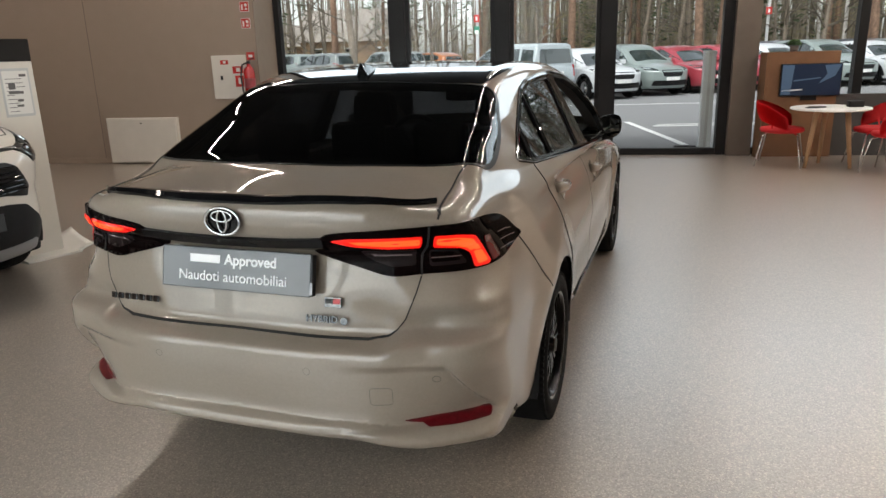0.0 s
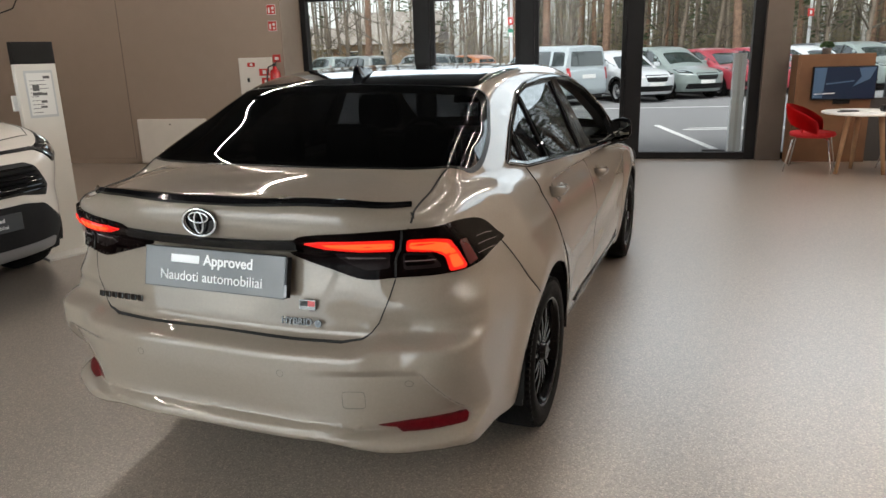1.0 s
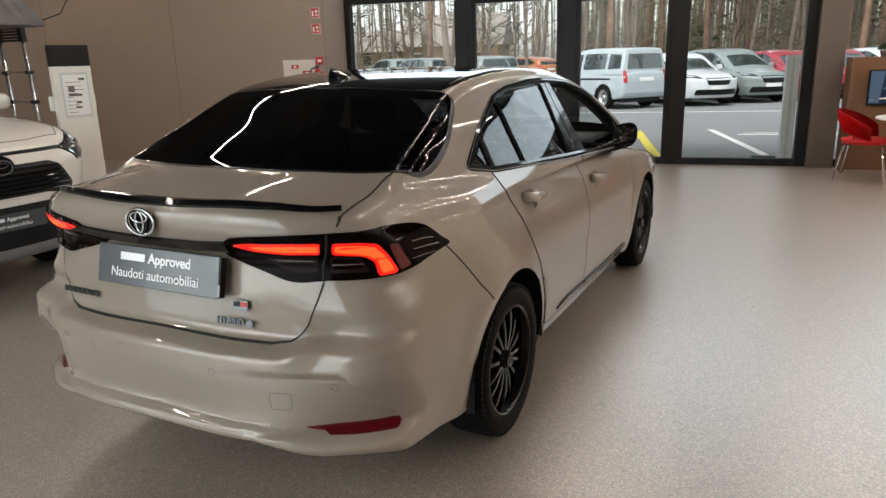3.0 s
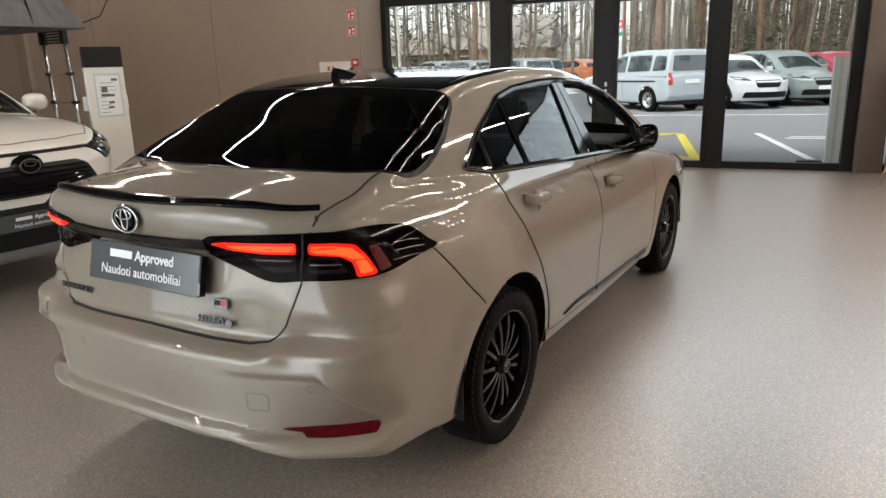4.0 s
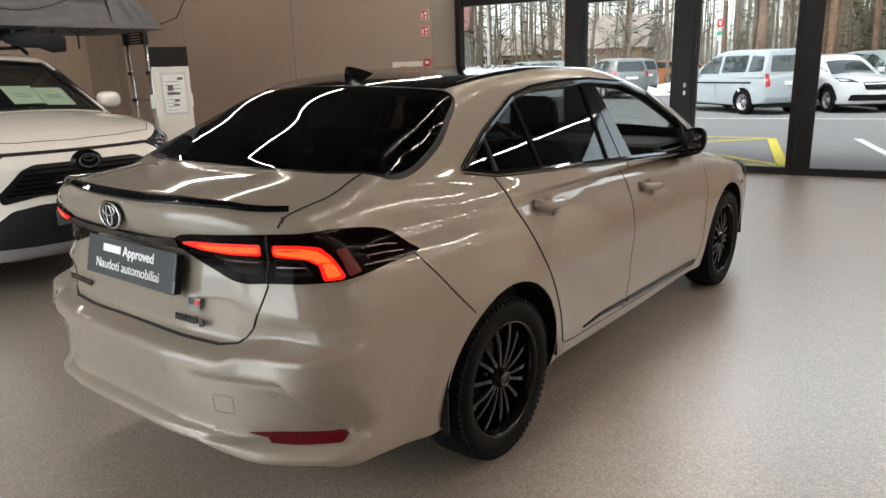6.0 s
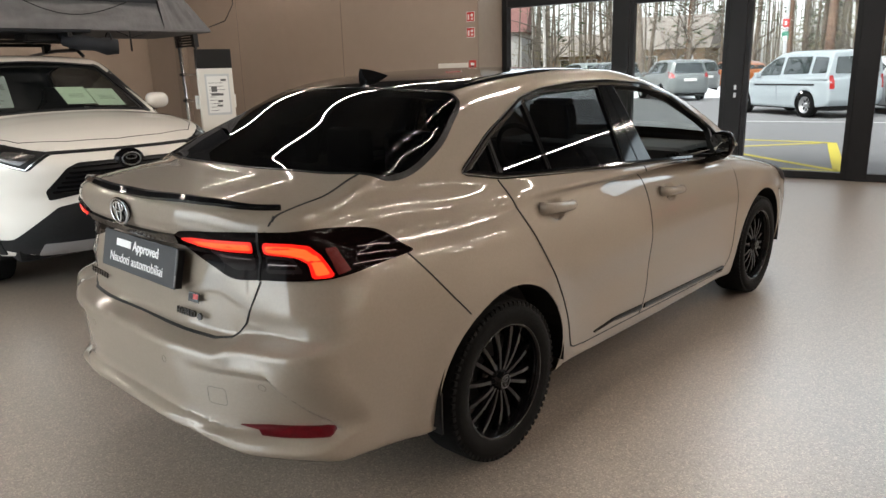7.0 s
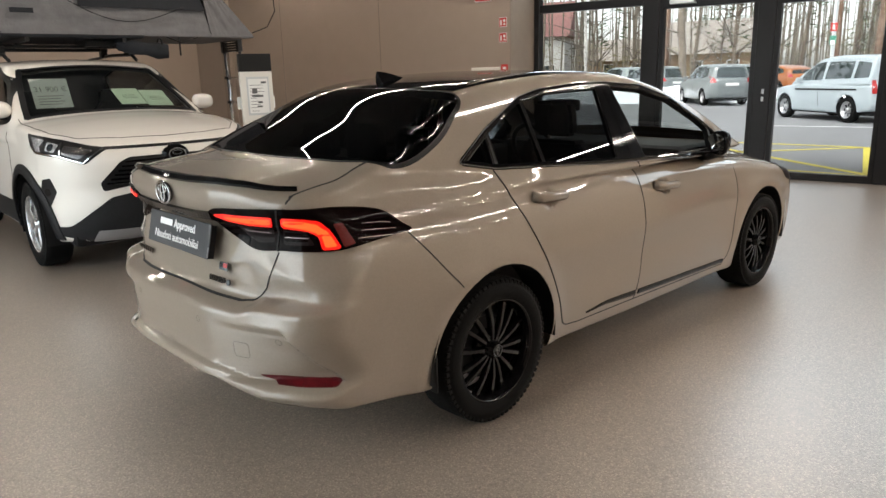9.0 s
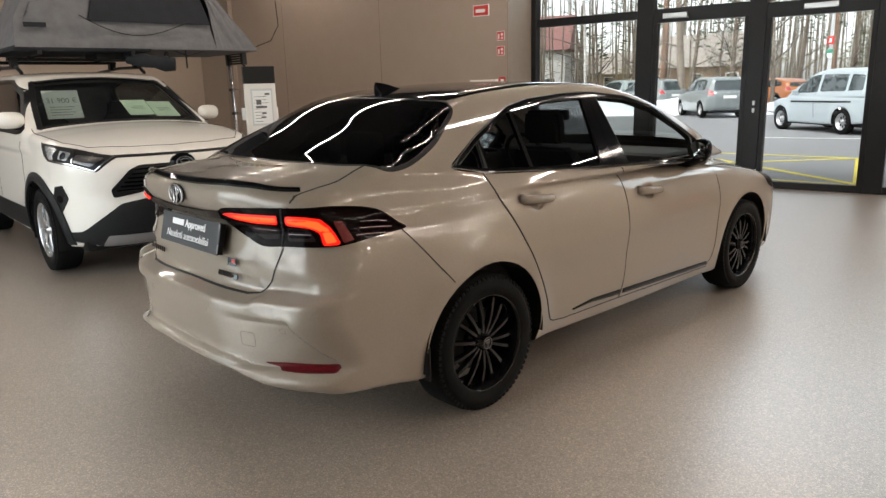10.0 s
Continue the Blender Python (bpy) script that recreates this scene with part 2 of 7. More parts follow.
window_light("sky_light_transom", ROOM @ pose(0.0, -0.07, 3.5, 90, 0, 180), 9.7, 1.1, 56)
# ceiling lamps
for s in (-9.4, -5.0, -0.6, 1.9, 3.6, 5.3, 7.0, 8.6):
    for d in (-5.6, -1.95) if -1 < s < 4 else (-9.25, -5.6, -1.95):
        lamp = thing("ceiling_light", ROOM @ pose(s, d, HIGH - 0.06), "slim linear ceiling lamp", "lamp", "linear lamps on the ceiling")
        part("housing", bm_box(-0.04, 0.04, -1.62, 1.62, 0.0, 0.06), M_CEIL, lamp)
        part("diffuser", bm_box(-0.006, 0.006, -1.6, 1.6, -0.006, 0.0), M_LED, lamp)
# wall fittings and seams
M_SEAM = mat("wall_seam", (0.16, 0.13, 0.105), 0.8)
M_SATINWHITE = mat("satin_white_metal", (0.66, 0.63, 0.58), 0.45, noise_scale=8, noise_amount=0.03)
M_SIGNRED = mat("sign_red", (0.50, 0.025, 0.02), 0.4)
M_GLOSSRED = mat("red_enamel_gloss", (0.42, 0.015, 0.015), 0.25, coat=0.6)
WALLD = -0.75
for s in (-7.65, -10.2):
    setting("trim", bm_box(s - 0.004, s + 0.004, WALLD - 0.003, WALLD + 0.01, 0.09, HIGH), M_SEAM, "thin dark vertical seam in the wall panels", "seam")
setting("baseboard", bm_box(S0, -5.0, WALLD - 0.012, WALLD + 0.01, 0, 0.085, 0.003, 1), M_WALL, "greige skirting along the wall", "baseboard")
setting("pilaster", bm_box(-12.0, -11.76, WALLD - 0.10, WALLD + 0.05, 0, HIGH), M_PILASTER, "brown pilaster on the greige wall", "pilaster")
# Brown sheet over the wall return; its colour stands for shade on that side.
setting("trim_return", bm_box(-5.0, -4.985, -0.76, -0.05, 0, HIGH), M_PILASTER, "wall return beside the glass front, its shade coloured brown", "trim")


def wall_thing(name, s, z, label, category, group=""):
    return thing(name, ROOM @ pose(s, WALLD, z), label, category, group)


cab = wall_thing("access_panel", -6.93, 0.0, "white metal access cabinet low on the wall", "cabinet")
part("body", bm_box(-0.58, 0.58, -0.07, 0.0, 0.02, 0.70, 0.006), M_SATINWHITE, cab)
part("door", bm_box(-0.56, 0.56, -0.082, -0.071, 0.04, 0.68, 0.004), M_SATINWHITE, cab)
part("keyhole", bm_lathe([(0.001, -0.004), (0.012, -0.004), (0.012, 0.004), (0.001, 0.004)], 16, "z"), M_TRIM0, cab).matrix_basis = pose(0.0, -0.083, 0.62, 90)
hyd = wall_thing("hydrant_cabinet", -5.44, 0.96, "white fire hydrant cabinet with red signs", "cabinet")
part("body", bm_box(-0.265, 0.265, -0.03, 0.0, 0.0, 0.62, 0.005), M_SATINWHITE, hyd)
part("door", bm_box(-0.25, 0.25, -0.038, -0.03, 0.015, 0.605, 0.003), M_SATINWHITE, hyd)
for x0, x1, z0, z1 in ((-0.12, 0.0, 0.49, 0.55), (0.06, 0.22, 0.36, 0.46), (0.09, 0.22, 0.17, 0.33)):
    plate_ = part("red_sign", bm_box(x0, x1, -0.041, -0.038, z0, z1), M_SIGNRED, hyd)
    part("pictogram", bm_box(x0 + (x1 - x0) * 0.35, x1 - (x1 - x0) * 0.3, -0.0425, -0.041, z0 + (z1 - z0) * 0.25, z1 - (z1 - z0) * 0.2), M_PRINT, plate_)
part("handle", bm_box(-0.135, -0.10, -0.052, -0.038, 0.27, 0.33, 0.004), M_TRIM0, hyd)
ext = wall_thing("fire_extinguisher", -5.10, 0.98, "red fire extinguisher hanging on the wall", "fire extinguisher")
part("cylinder", bm_lathe([(0.001, 0.0), (0.07, 0.002), (0.078, 0.02), (0.078, 0.36), (0.066, 0.41), (0.03, 0.44), (0.026, 0.47), (0.001, 0.47)], 28), M_GLOSSRED, ext, smooth=True).location = (0, -0.10, 0)
part("label_band", bm_lathe([(0.0786, 0.13), (0.0788, 0.14), (0.0788, 0.26), (0.0786, 0.27)], 28, "z", False), M_LABEL, ext).location = (0, -0.10, 0)
part("valve", bm_box(-0.018, 0.018, -0.12, -0.07, 0.465, 0.51, 0.004), M_TRIM0, ext)
part("lever", bm_tube([(0.0, -0.09, 0.505), (0.05, -0.12, 0.54), (0.10, -0.13, 0.545)], 0.008, 8), M_TRIM0, ext)
part("hose", bm_tube([(-0.02, -0.10, 0.49), (-0.09, -0.12, 0.46), (-0.115, -0.14, 0.30), (-0.10, -0.14, 0.10), (-0.085, -0.14, 0.04)], 0.012, 8), M_TRIM0, ext, smooth=True)
part("bracket", bm_box(-0.02, 0.02, -0.03, 0.0, 0.30, 0.42), M_TRIM0, ext)
for z, nm in ((2.24, "fire_hose_sign"), (2.015, "extinguisher_sign")):
    sg_ = wall_thing(nm, -5.125, z, "red and white square fire safety sign", "sign", "fire safety signs")
    part("plate", bm_box(-0.07, 0.07, -0.006, 0.0, -0.07, 0.07, 0.002), M_PRINT, sg_)
    part("red_field", bm_box(-0.064, 0.064, -0.0075, -0.006, -0.064, 0.064), M_SIGNRED, sg_)
    part("pictogram", bm_box(-0.045, -0.02, -0.009, -0.0075, -0.045, 0.03), M_PRINT, sg_)
    part("pictogram", bm_lathe([(0.001, 0), (0.022, 0), (0.022, 0.0015), (0.001, 0.0015)], 16), M_PRINT, sg_).matrix_basis = pose(0.025, -0.0075, 0.02, 90)
    part("pictogram", bm_box(0.01, 0.045, -0.009, -0.0075, -0.045, -0.02), M_PRINT, sg_)
sg_ = wall_thing("hydrant_sign", -5.10, 1.56, "small red fire sign above the extinguisher", "sign", "fire safety signs")
part("plate", bm_box(-0.06, 0.06, -0.006, 0.0, -0.055, 0.055, 0.002), M_SIGNRED, sg_)
part("pictogram", bm_box(-0.03, 0.03, -0.0075, -0.006, -0.02, 0.02), M_PRINT, sg_)
ex = wall_thing("alarm_sign", -5.48, 2.645, "small red and white framed sign on the wall", "sign")
part("plate", bm_box(-0.15, 0.15, -0.02, 0.0, -0.085, 0.085, 0.004), M_PRINT, ex)
part("red_field", bm_box(-0.14, 0.14, -0.0215, -0.02, -0.075, 0.075), M_SIGNRED, ex)
part("pictogram", bm_box(-0.10, 0.08, -0.023, -0.0215, -0.03, 0.02), M_PRINT, ex)
# door fittings
part("door_lock", bm_box(-1.50, -1.47, -0.075, -0.05, 1.03, 1.09, 0.004), M_STEEL, front)
part("door_lock", bm_box(-1.50, -1.47, -0.075, -0.05, 1.13, 1.19, 0.004), M_STEEL, front)
part("door_closer", bm_box(-2.80, -2.45, -0.085, -0.035, 2.36, 2.43, 0.006), M_STEEL, front)
part("closer_arm", bm_tube([(-2.62, -0.09, 2.36), (-2.40, -0.16, 2.35)], 0.008, 8), M_STEEL, front)
part("door_closer", bm_box(-0.95, -0.55, -0.085, -0.035, 2.34, 2.41, 0.006), M_STEEL, front)
for s0, s1 in ((-2.95, -1.62), (-1.40, -0.11)):
    for a, b in ((s0, s0 + 0.06), (s1 - 0.06, s1)):
        part("leaf_stile", bm_box(a, b, -0.028, 0.075, 0.095, 2.31, 0.003, 1), M_FRAME, front)

# ---- car bodies: smooth implicit surfaces, meshed and then cut and dressed ----
def curve(pairs):
    """A smooth function through (position, value) pairs, flat beyond the ends."""
    xs, ys = np.array([p[0] for p in pairs], float), np.array([p[1] for p in pairs], float)
    h, d = np.diff(xs), np.diff(ys) / np.diff(xs)
    m = np.zeros(len(xs))
    if len(xs) > 2:
        w1, w2 = 2 * h[1:] + h[:-1], h[1:] + 2 * h[:-1]
        same = d[:-1] * d[1:] > 0
        safe = np.where(same, d[:-1] * d[1:], 1.0)
        m[1:-1] = np.where(same, (w1 + w2) * safe / np.where(same, w1 * d[1:] + w2 * d[:-1], 1.0), 0.0)
    m[0], m[-1] = d[0], d[-1]

    def f(x):
        x = np.asarray(x, float)
        c = np.clip(x, xs[0], xs[-1])
        i = np.clip(np.searchsorted(xs, c) - 1, 0, len(h) - 1)
        t = (c - xs[i]) / h[i]
        return (ys[i] * (1 + 2 * t) * (1 - t) ** 2 + h[i] * m[i] * t * (1 - t) ** 2 + ys[i + 1] * t * t * (3 - 2 * t) + h[i] * m[i + 1] * t * t * (t - 1))
    return f


def smax(a, b, k):
    h = np.clip(0.5 + 0.5 * (a - b) / k, 0, 1)
    return b + (a - b) * h + k * h * (1 - h)


def smin(a, b, k):
    return -smax(-a, -b, k)


def smooth_step(a, b, x):
    t = np.clip((x - a) / (b - a), 0, 1)
    return t * t * (3 - 2 * t)


SEDAN_ROOF = [(-0.95, 0.97), (-0.62, 1.163), (-0.45, 1.240), (-0.25, 1.317), (0.03, 1.425), (0.15, 1.4515), (0.35, 1.4765), (0.8, 1.4987), (1.2, 1.4893), (1.5, 1.444), (1.85, 1.350), (2.2, 1.205), (2.35, 1.135), (2.75, 0.95)]


def sedan_field():
    plan = curve([(-1.1, 0.895), (-1, 0.917), (-0.8, 0.951), (-0.43, 0.972), (-0.1, 1.006), (0.1, 1.006), (0.5, 0.992), (1.5, 1), (2.7, 0.998), (3.1, 0.985), (3.4, 0.94), (3.7, 0.8)])
    side = curve([(0.12, 0.80), (0.24, 0.845), (0.34, 0.868), (0.50, 0.883), (0.66, 0.888), (0.76, 0.876), (0.86, 0.852), (0.95, 0.815), (1.04, 0.770), (1.15, 0.715)])
    tail = curve([(0.25, -0.935), (0.3, -0.955), (0.345, -0.995), (0.365, -1.025), (0.384, -1.052), (0.402, -1.064), (0.418, -1.060), (0.430, -1.044), (0.440, -1.027), (0.452, -1.026), (0.5, -1.033), (0.6, -1.046), (0.648, -1.047), (0.664, -1.040), (0.674, -1.022), (0.692, -0.966), (0.700, -0.956), (0.724, -0.951), (0.77, -0.941), (0.82, -0.930), (0.88, -0.914), (0.94, -0.902), (0.968, -0.920), (0.990, -0.957), (1.01, -0.974), (1.06, -0.992), (1.1, -0.9905), (1.13, -0.973), (1.2, -0.928)])
    bow_lip = curve([(0, 0), (0.27, 0.0035), (0.46, 0.031), (0.6, 0.0765), (0.7, 0.132), (0.78, 0.188), (0.83, 0.240), (0.88, 0.358), (0.95, 0.578)])
    bow_waist = curve([(0, 0), (0.27, 0.0), (0.46, 0.012), (0.542, 0.036), (0.62, 0.084), (0.70, 0.148), (0.773, 0.226), (0.86, 0.372), (0.95, 0.60)])
    bow_hip = curve([(0, 0), (0.27, 0.006), (0.46, 0.032), (0.6, 0.052), (0.7, 0.068), (0.76, 0.088), (0.81, 0.130), (0.86, 0.228), (0.95, 0.53)])
    bow_lamp = curve([(0, 0), (0.27, 0.002), (0.46, 0.014), (0.542, 0.034), (0.6, 0.055), (0.7, 0.104), (0.76, 0.172), (0.82, 0.295), (0.95, 0.68)])
    bow_high = curve([(0, 0), (0.2, 0.002), (0.345, 0.010), (0.45, 0.033), (0.53, 0.062), (0.6, 0.098), (0.7, 0.168), (0.76, 0.240), (0.82, 0.36), (0.95, 0.746)])
    nose = curve([(0.15, 3.52), (0.35, 3.60), (0.55, 3.61), (0.75, 3.54), (0.95, 3.3)])
    nose_bow = curve([(0, 0), (0.3, 0.02), (0.6, 0.10), (0.78, 0.23), (0.86, 0.36), (0.95, 0.7)])
    deck = curve([(-1.1, 1.104), (-0.95, 1.125), (-0.55, 1.165), (0, 1.145), (0.6, 1.1037), (1.2, 1.0685), (1.9, 1.0333), (2.4, 0.9982), (2.9, 0.9278), (3.3, 0.8325), (3.5, 0.7325), (3.65, 0.5825)])
    crown = curve([(0, -0.004), (0.3, -0.003), (0.45, 0.008), (0.6, 0.046), (0.7, 0.066), (0.8, 0.088), (0.95, 0.128)])
    under = curve([(-1.1, 0.304), (-0.8, 0.300), (-0.55, 0.270), (-0.4, 0.25), (0.3, 0.222), (1.0, 0.205), (2.1, 0.195), (3.6, 0.205)])
    roof = curve(SEDAN_ROOF)
    lean = curve([(-0.9, 1.2), (-0.5, 1.245), (0, 1.287), (0.5, 1.316), (1.1, 1.347), (1.9, 1.37), (2.4, 1.32)])

    def f(x, y, z):
        ax = np.abs(x)
        flare = 0.016 * (np.exp(-(((y - 0.0) ** 2 + (z - 0.32) ** 2) ** 0.5 - 0.40) ** 2 / 0.006) + np.exp(-(((y - 2.7) ** 2 + (z - 0.32) ** 2) ** 0.5 - 0.40) ** 2 / 0.006))
        waist = 0.010 * np.exp(-((z - 0.50 - 0.05 * (y - 0.5)) / 0.10) ** 2) * smooth_step(0.35, 0.7, y) * (1 - smooth_step(2.0, 2.35, y))
        fs = ax - side(z) * plan(y) - flare + waist
        drop = 0.038 * smooth_step(0.36, 0.64, ax) * (1 - smooth_step(0.47, 0.56, z))
        rise = 0.016 * smooth_step(0.50, 0.57, ax) * smooth_step(0.60, 0.64, z) * (1 - smooth_step(0.72, 0.76, z))
        zl = z + drop - rise
        bow = bow_lip(ax)
        for nxt, z0, z1 in ((bow_waist, 0.40, 0.45), (bow_hip, 0.44, 0.69), (bow_lamp, 0.70, 0.89), (bow_high, 0.92, 1.06)):
            w = np.clip((z - z0) / (z1 - z0), 0, 1) if z0 == 0.44 else smooth_step(z0, z1, zl)
            bow = bow * (1 - w) + nxt(ax) * w
        hollow = 1 - smooth_step(-0.016, 0.014, ax - 0.795 + 0.45 * (z - 0.42))
        bow = bow + 0.045 * smooth_step(0.50, 0.66, ax) * smooth_step(0.585, 0.69, z) * (1 - smooth_step(0.72, 0.80, z))
        yr = tail(zl) + bow + 0.028 * smooth_step(0.32, 0.60, ax) * hollow * smooth_step(0.398, 0.412, z) * (1 - smooth_step(0.595, 0.632, z))
        fr = (yr - y) * 0.8
        ff = (y - nose(z) + nose_bow(ax)) * 0.8
        ft = z - deck(y) + crown(ax)
        fb = under(y) + 0.040 * (1 - smooth_step(0.36, 0.64, ax)) * (1 - smooth_step(-0.9, -0.4, y)) - z
        low = smax(smax(fs, fr, 0.030), smax(ff, fb, 0.03), 0.02)
        low = smax(low, ft, 0.05)
        gs = (ax + 0.5 * z - lean(y) + 0.03 * np.maximum(z - 1.28, 0)) * 0.894
        gt = (z + 0.018 * ax ** 2 / 0.36 - roof(y - 0.22 * ax ** 2 * smooth_step(0.7, 0.0, y) + 0.16 * ax ** 2 * smooth_step(1.2, 2.0, y))) * 0.88
        top = smax(gs, gt, 0.04)
        top = smax(top, 0.99 - z, 0.02)
        out = smin(low, top, 0.03)
        for cy, cz, cx in ((0.425, 0.938, 0.82), (1.425, 0.868, 0.855)):
            cup = 1 - np.sqrt(((y - cy) / 0.062) ** 2 + ((z - cz) / 0.055) ** 2 + ((ax - cx - 0.012) / 0.035) ** 2)
            out = smax(out, cup * 0.035, 0.004)
        return out
    return f


def gradient(f, p, e=0.0015):
    g = np.empty_like(p)
    for i in range(3):
        d = np.zeros(3)
        d[i] = e
        a, b = p + d, p - d
        g[:, i] = f(a[:, 0], a[:, 1], a[:, 2]) - f(b[:, 0], b[:, 1], b[:, 2])
    return g / (2 * e)


def settle(f, p, rounds=4):
    """Move points onto the surface f = 0; also gives the normals."""
    for _ in range(rounds):
        g = gradient(f, p)
        v = f(p[:, 0], p[:, 1], p[:, 2])
        s = np.clip(v / np.maximum((g ** 2).sum(1), 0.05), -0.03, 0.03)
        p = p - g * s[:, None]
    g = gradient(f, p)
    return p, g / np.maximum(np.linalg.norm(g, axis=1, keepdims=True), 1e-9)


def skin(f, lo, hi, cell):
    """Points and quads of the surface f = 0, symmetric in x, on a grid of cells."""
    nx, ny, nz = [int(np.ceil((hi[i] - (0 if i == 0 else lo[i])) / cell)) + 1 for i in range(3)]
    xs, ys, zs = np.arange(nx) * cell, lo[1] + np.arange(ny) * cell, lo[2] + np.arange(nz) * cell
    half = np.stack([f(np.full((ny, nz), x), ys[:, None], zs[None, :]) for x in xs])
    val = np.concatenate([half[:0:-1], half])
    xs = np.concatenate([-xs[:0:-1], xs])
    ins = val < 0
    corners = [(i, j, k) for i in (0, 1) for j in (0, 1) for k in (0, 1)]
    shape = tuple(n - 1 for n in val.shape)
    count = sum(ins[i:i + shape[0], j:j + shape[1], k:k + shape[2]].astype(np.int8) for i, j, k in corners)
    cells = np.argwhere((count > 0) & (count < 8))
    idx = -np.ones(shape, int)
    idx[tuple(cells.T)] = np.arange(len(cells))
    acc, num = np.zeros((len(cells), 3)), np.zeros(len(cells))
    for a in corners:
        for ax in range(3):
            if a[ax]:
                continue
            b = list(a)
            b[ax] = 1
            va, vb = val[tuple((cells + a).T)], val[tuple((cells + b).T)]
            cross = (va < 0) != (vb < 0)
            t = np.where(cross, va / np.where(cross, va - vb, 1), 0)
            q = np.array(a, float) + np.zeros((len(cells), 3))
            q[:, ax] += t
            acc[cross] += q[cross]
            num += cross
    pts = (cells + acc / num[:, None]) * cell + np.array([xs[0], ys[0], zs[0]])
    quads = []
    for ax in range(3):
        o1, o2 = [i for i in range(3) if i != ax]
        a = [slice(None)] * 3
        b = [slice(None)] * 3
        a[ax], b[ax] = slice(0, -1), slice(1, None)
        e = np.argwhere(ins[tuple(a)] != ins[tuple(b)])
        e = e[(e[:, o1] > 0) & (e[:, o2] > 0) & (e[:, o1] < shape[o1]) & (e[:, o2] < shape[o2])]
        ring = []
        for d1, d2 in ((-1, -1), (0, -1), (0, 0), (-1, 0)):
            c = e.copy()
            c[:, o1] += d1
            c[:, o2] += d2
            ring.append(idx[tuple(c.T)])
        q = np.stack(ring, 1)
        quads.append(q)
    pts, nrm = settle(f, pts)
    quads = np.concatenate(quads)
    fn = np.cross(pts[quads[:, 2]] - pts[quads[:, 0]], pts[quads[:, 3]] - pts[quads[:, 1]])
    turned = (fn * nrm[quads].sum(1)).sum(1) < 0
    quads[turned] = quads[turned][:, ::-1]
    return pts, nrm, quads


def in_poly(poly, q):
    """Which of the points q (n, 2) lie inside the polygon."""
    inside = np.zeros(len(q), bool)
    for (x0, y0), (x1, y1) in zip(poly, poly[1:] + poly[:1]):
        c = (y0 > q[:, 1]) != (y1 > q[:, 1])
        inside ^= c & (q[:, 0] < (x1 - x0) * (q[:, 1] - y0) / ((y1 - y0) if y1 != y0 else 1e-9) + x0)
    return inside


def near_poly(poly, q):
    """The nearest points to q on the polygon's outline."""
    best, dist = q.copy(), np.full(len(q), 1e9)
    for a, b in zip(poly, poly[1:] + poly[:1]):
        a, b = np.array(a), np.array(b)
        t = np.clip(((q - a) @ (b - a)) / max((b - a) @ (b - a), 1e-12), 0, 1)
        p = a + t[:, None] * (b - a)
        d = np.linalg.norm(p - q, axis=1)
        w = d < dist
        best[w], dist[w] = p[w], d[w]
    return best, dist


def rounded(points, radius=0.03, steps=4):
    """A polygon with its corners rounded."""
    out, n = [], len(points)
    for i in range(n):
        p, a, b = np.array(points[i], float), np.array(points[i - 1], float), np.array(points[(i + 1) % n], float)
        la, lb = np.linalg.norm(a - p), np.linalg.norm(b - p)
        r = min(radius, 0.45 * la, 0.45 * lb)
        s, e = p + (a - p) / la * r, p + (b - p) / lb * r
        for k in range(steps + 1):
            t = k / steps
            out.append(tuple((1 - t) ** 2 * s + 2 * t * (1 - t) * p + t * t * e))
    return out


def smooth_loop(points, steps=6):
    """A closed smooth curve through the points."""
    pts = [np.array(p, float) for p in points]
    n, out = len(pts), []
    for i in range(n):
        a, b, c, d = pts[i - 1], pts[i], pts[(i + 1) % n], pts[(i + 2) % n]
        for k in range(steps):
            t = k / steps
            out.append(tuple(0.5 * (2 * b + (c - a) * t + (2 * a - 5 * b + 4 * c - d) * t * t + (3 * b - a - 3 * c + d) * t ** 3)))
    return out


def smooth_path(points, steps=6):
    pts = [np.array(p, float) for p in points]
    pts = [2 * pts[0] - pts[1]] + pts + [2 * pts[-1] - pts[-2]]
    out = []
    for i in range(1, len(pts) - 2):
        a, b, c, d = pts[i - 1:i + 3]
        for k in range(steps):
            t = k / steps
            out.append(tuple(0.5 * (2 * b + (c - a) * t + (2 * a - 5 * b + 4 * c - d) * t * t + (3 * b - a - 3 * c + d) * t ** 3)))
    out.append(tuple(pts[-2]))
    return out


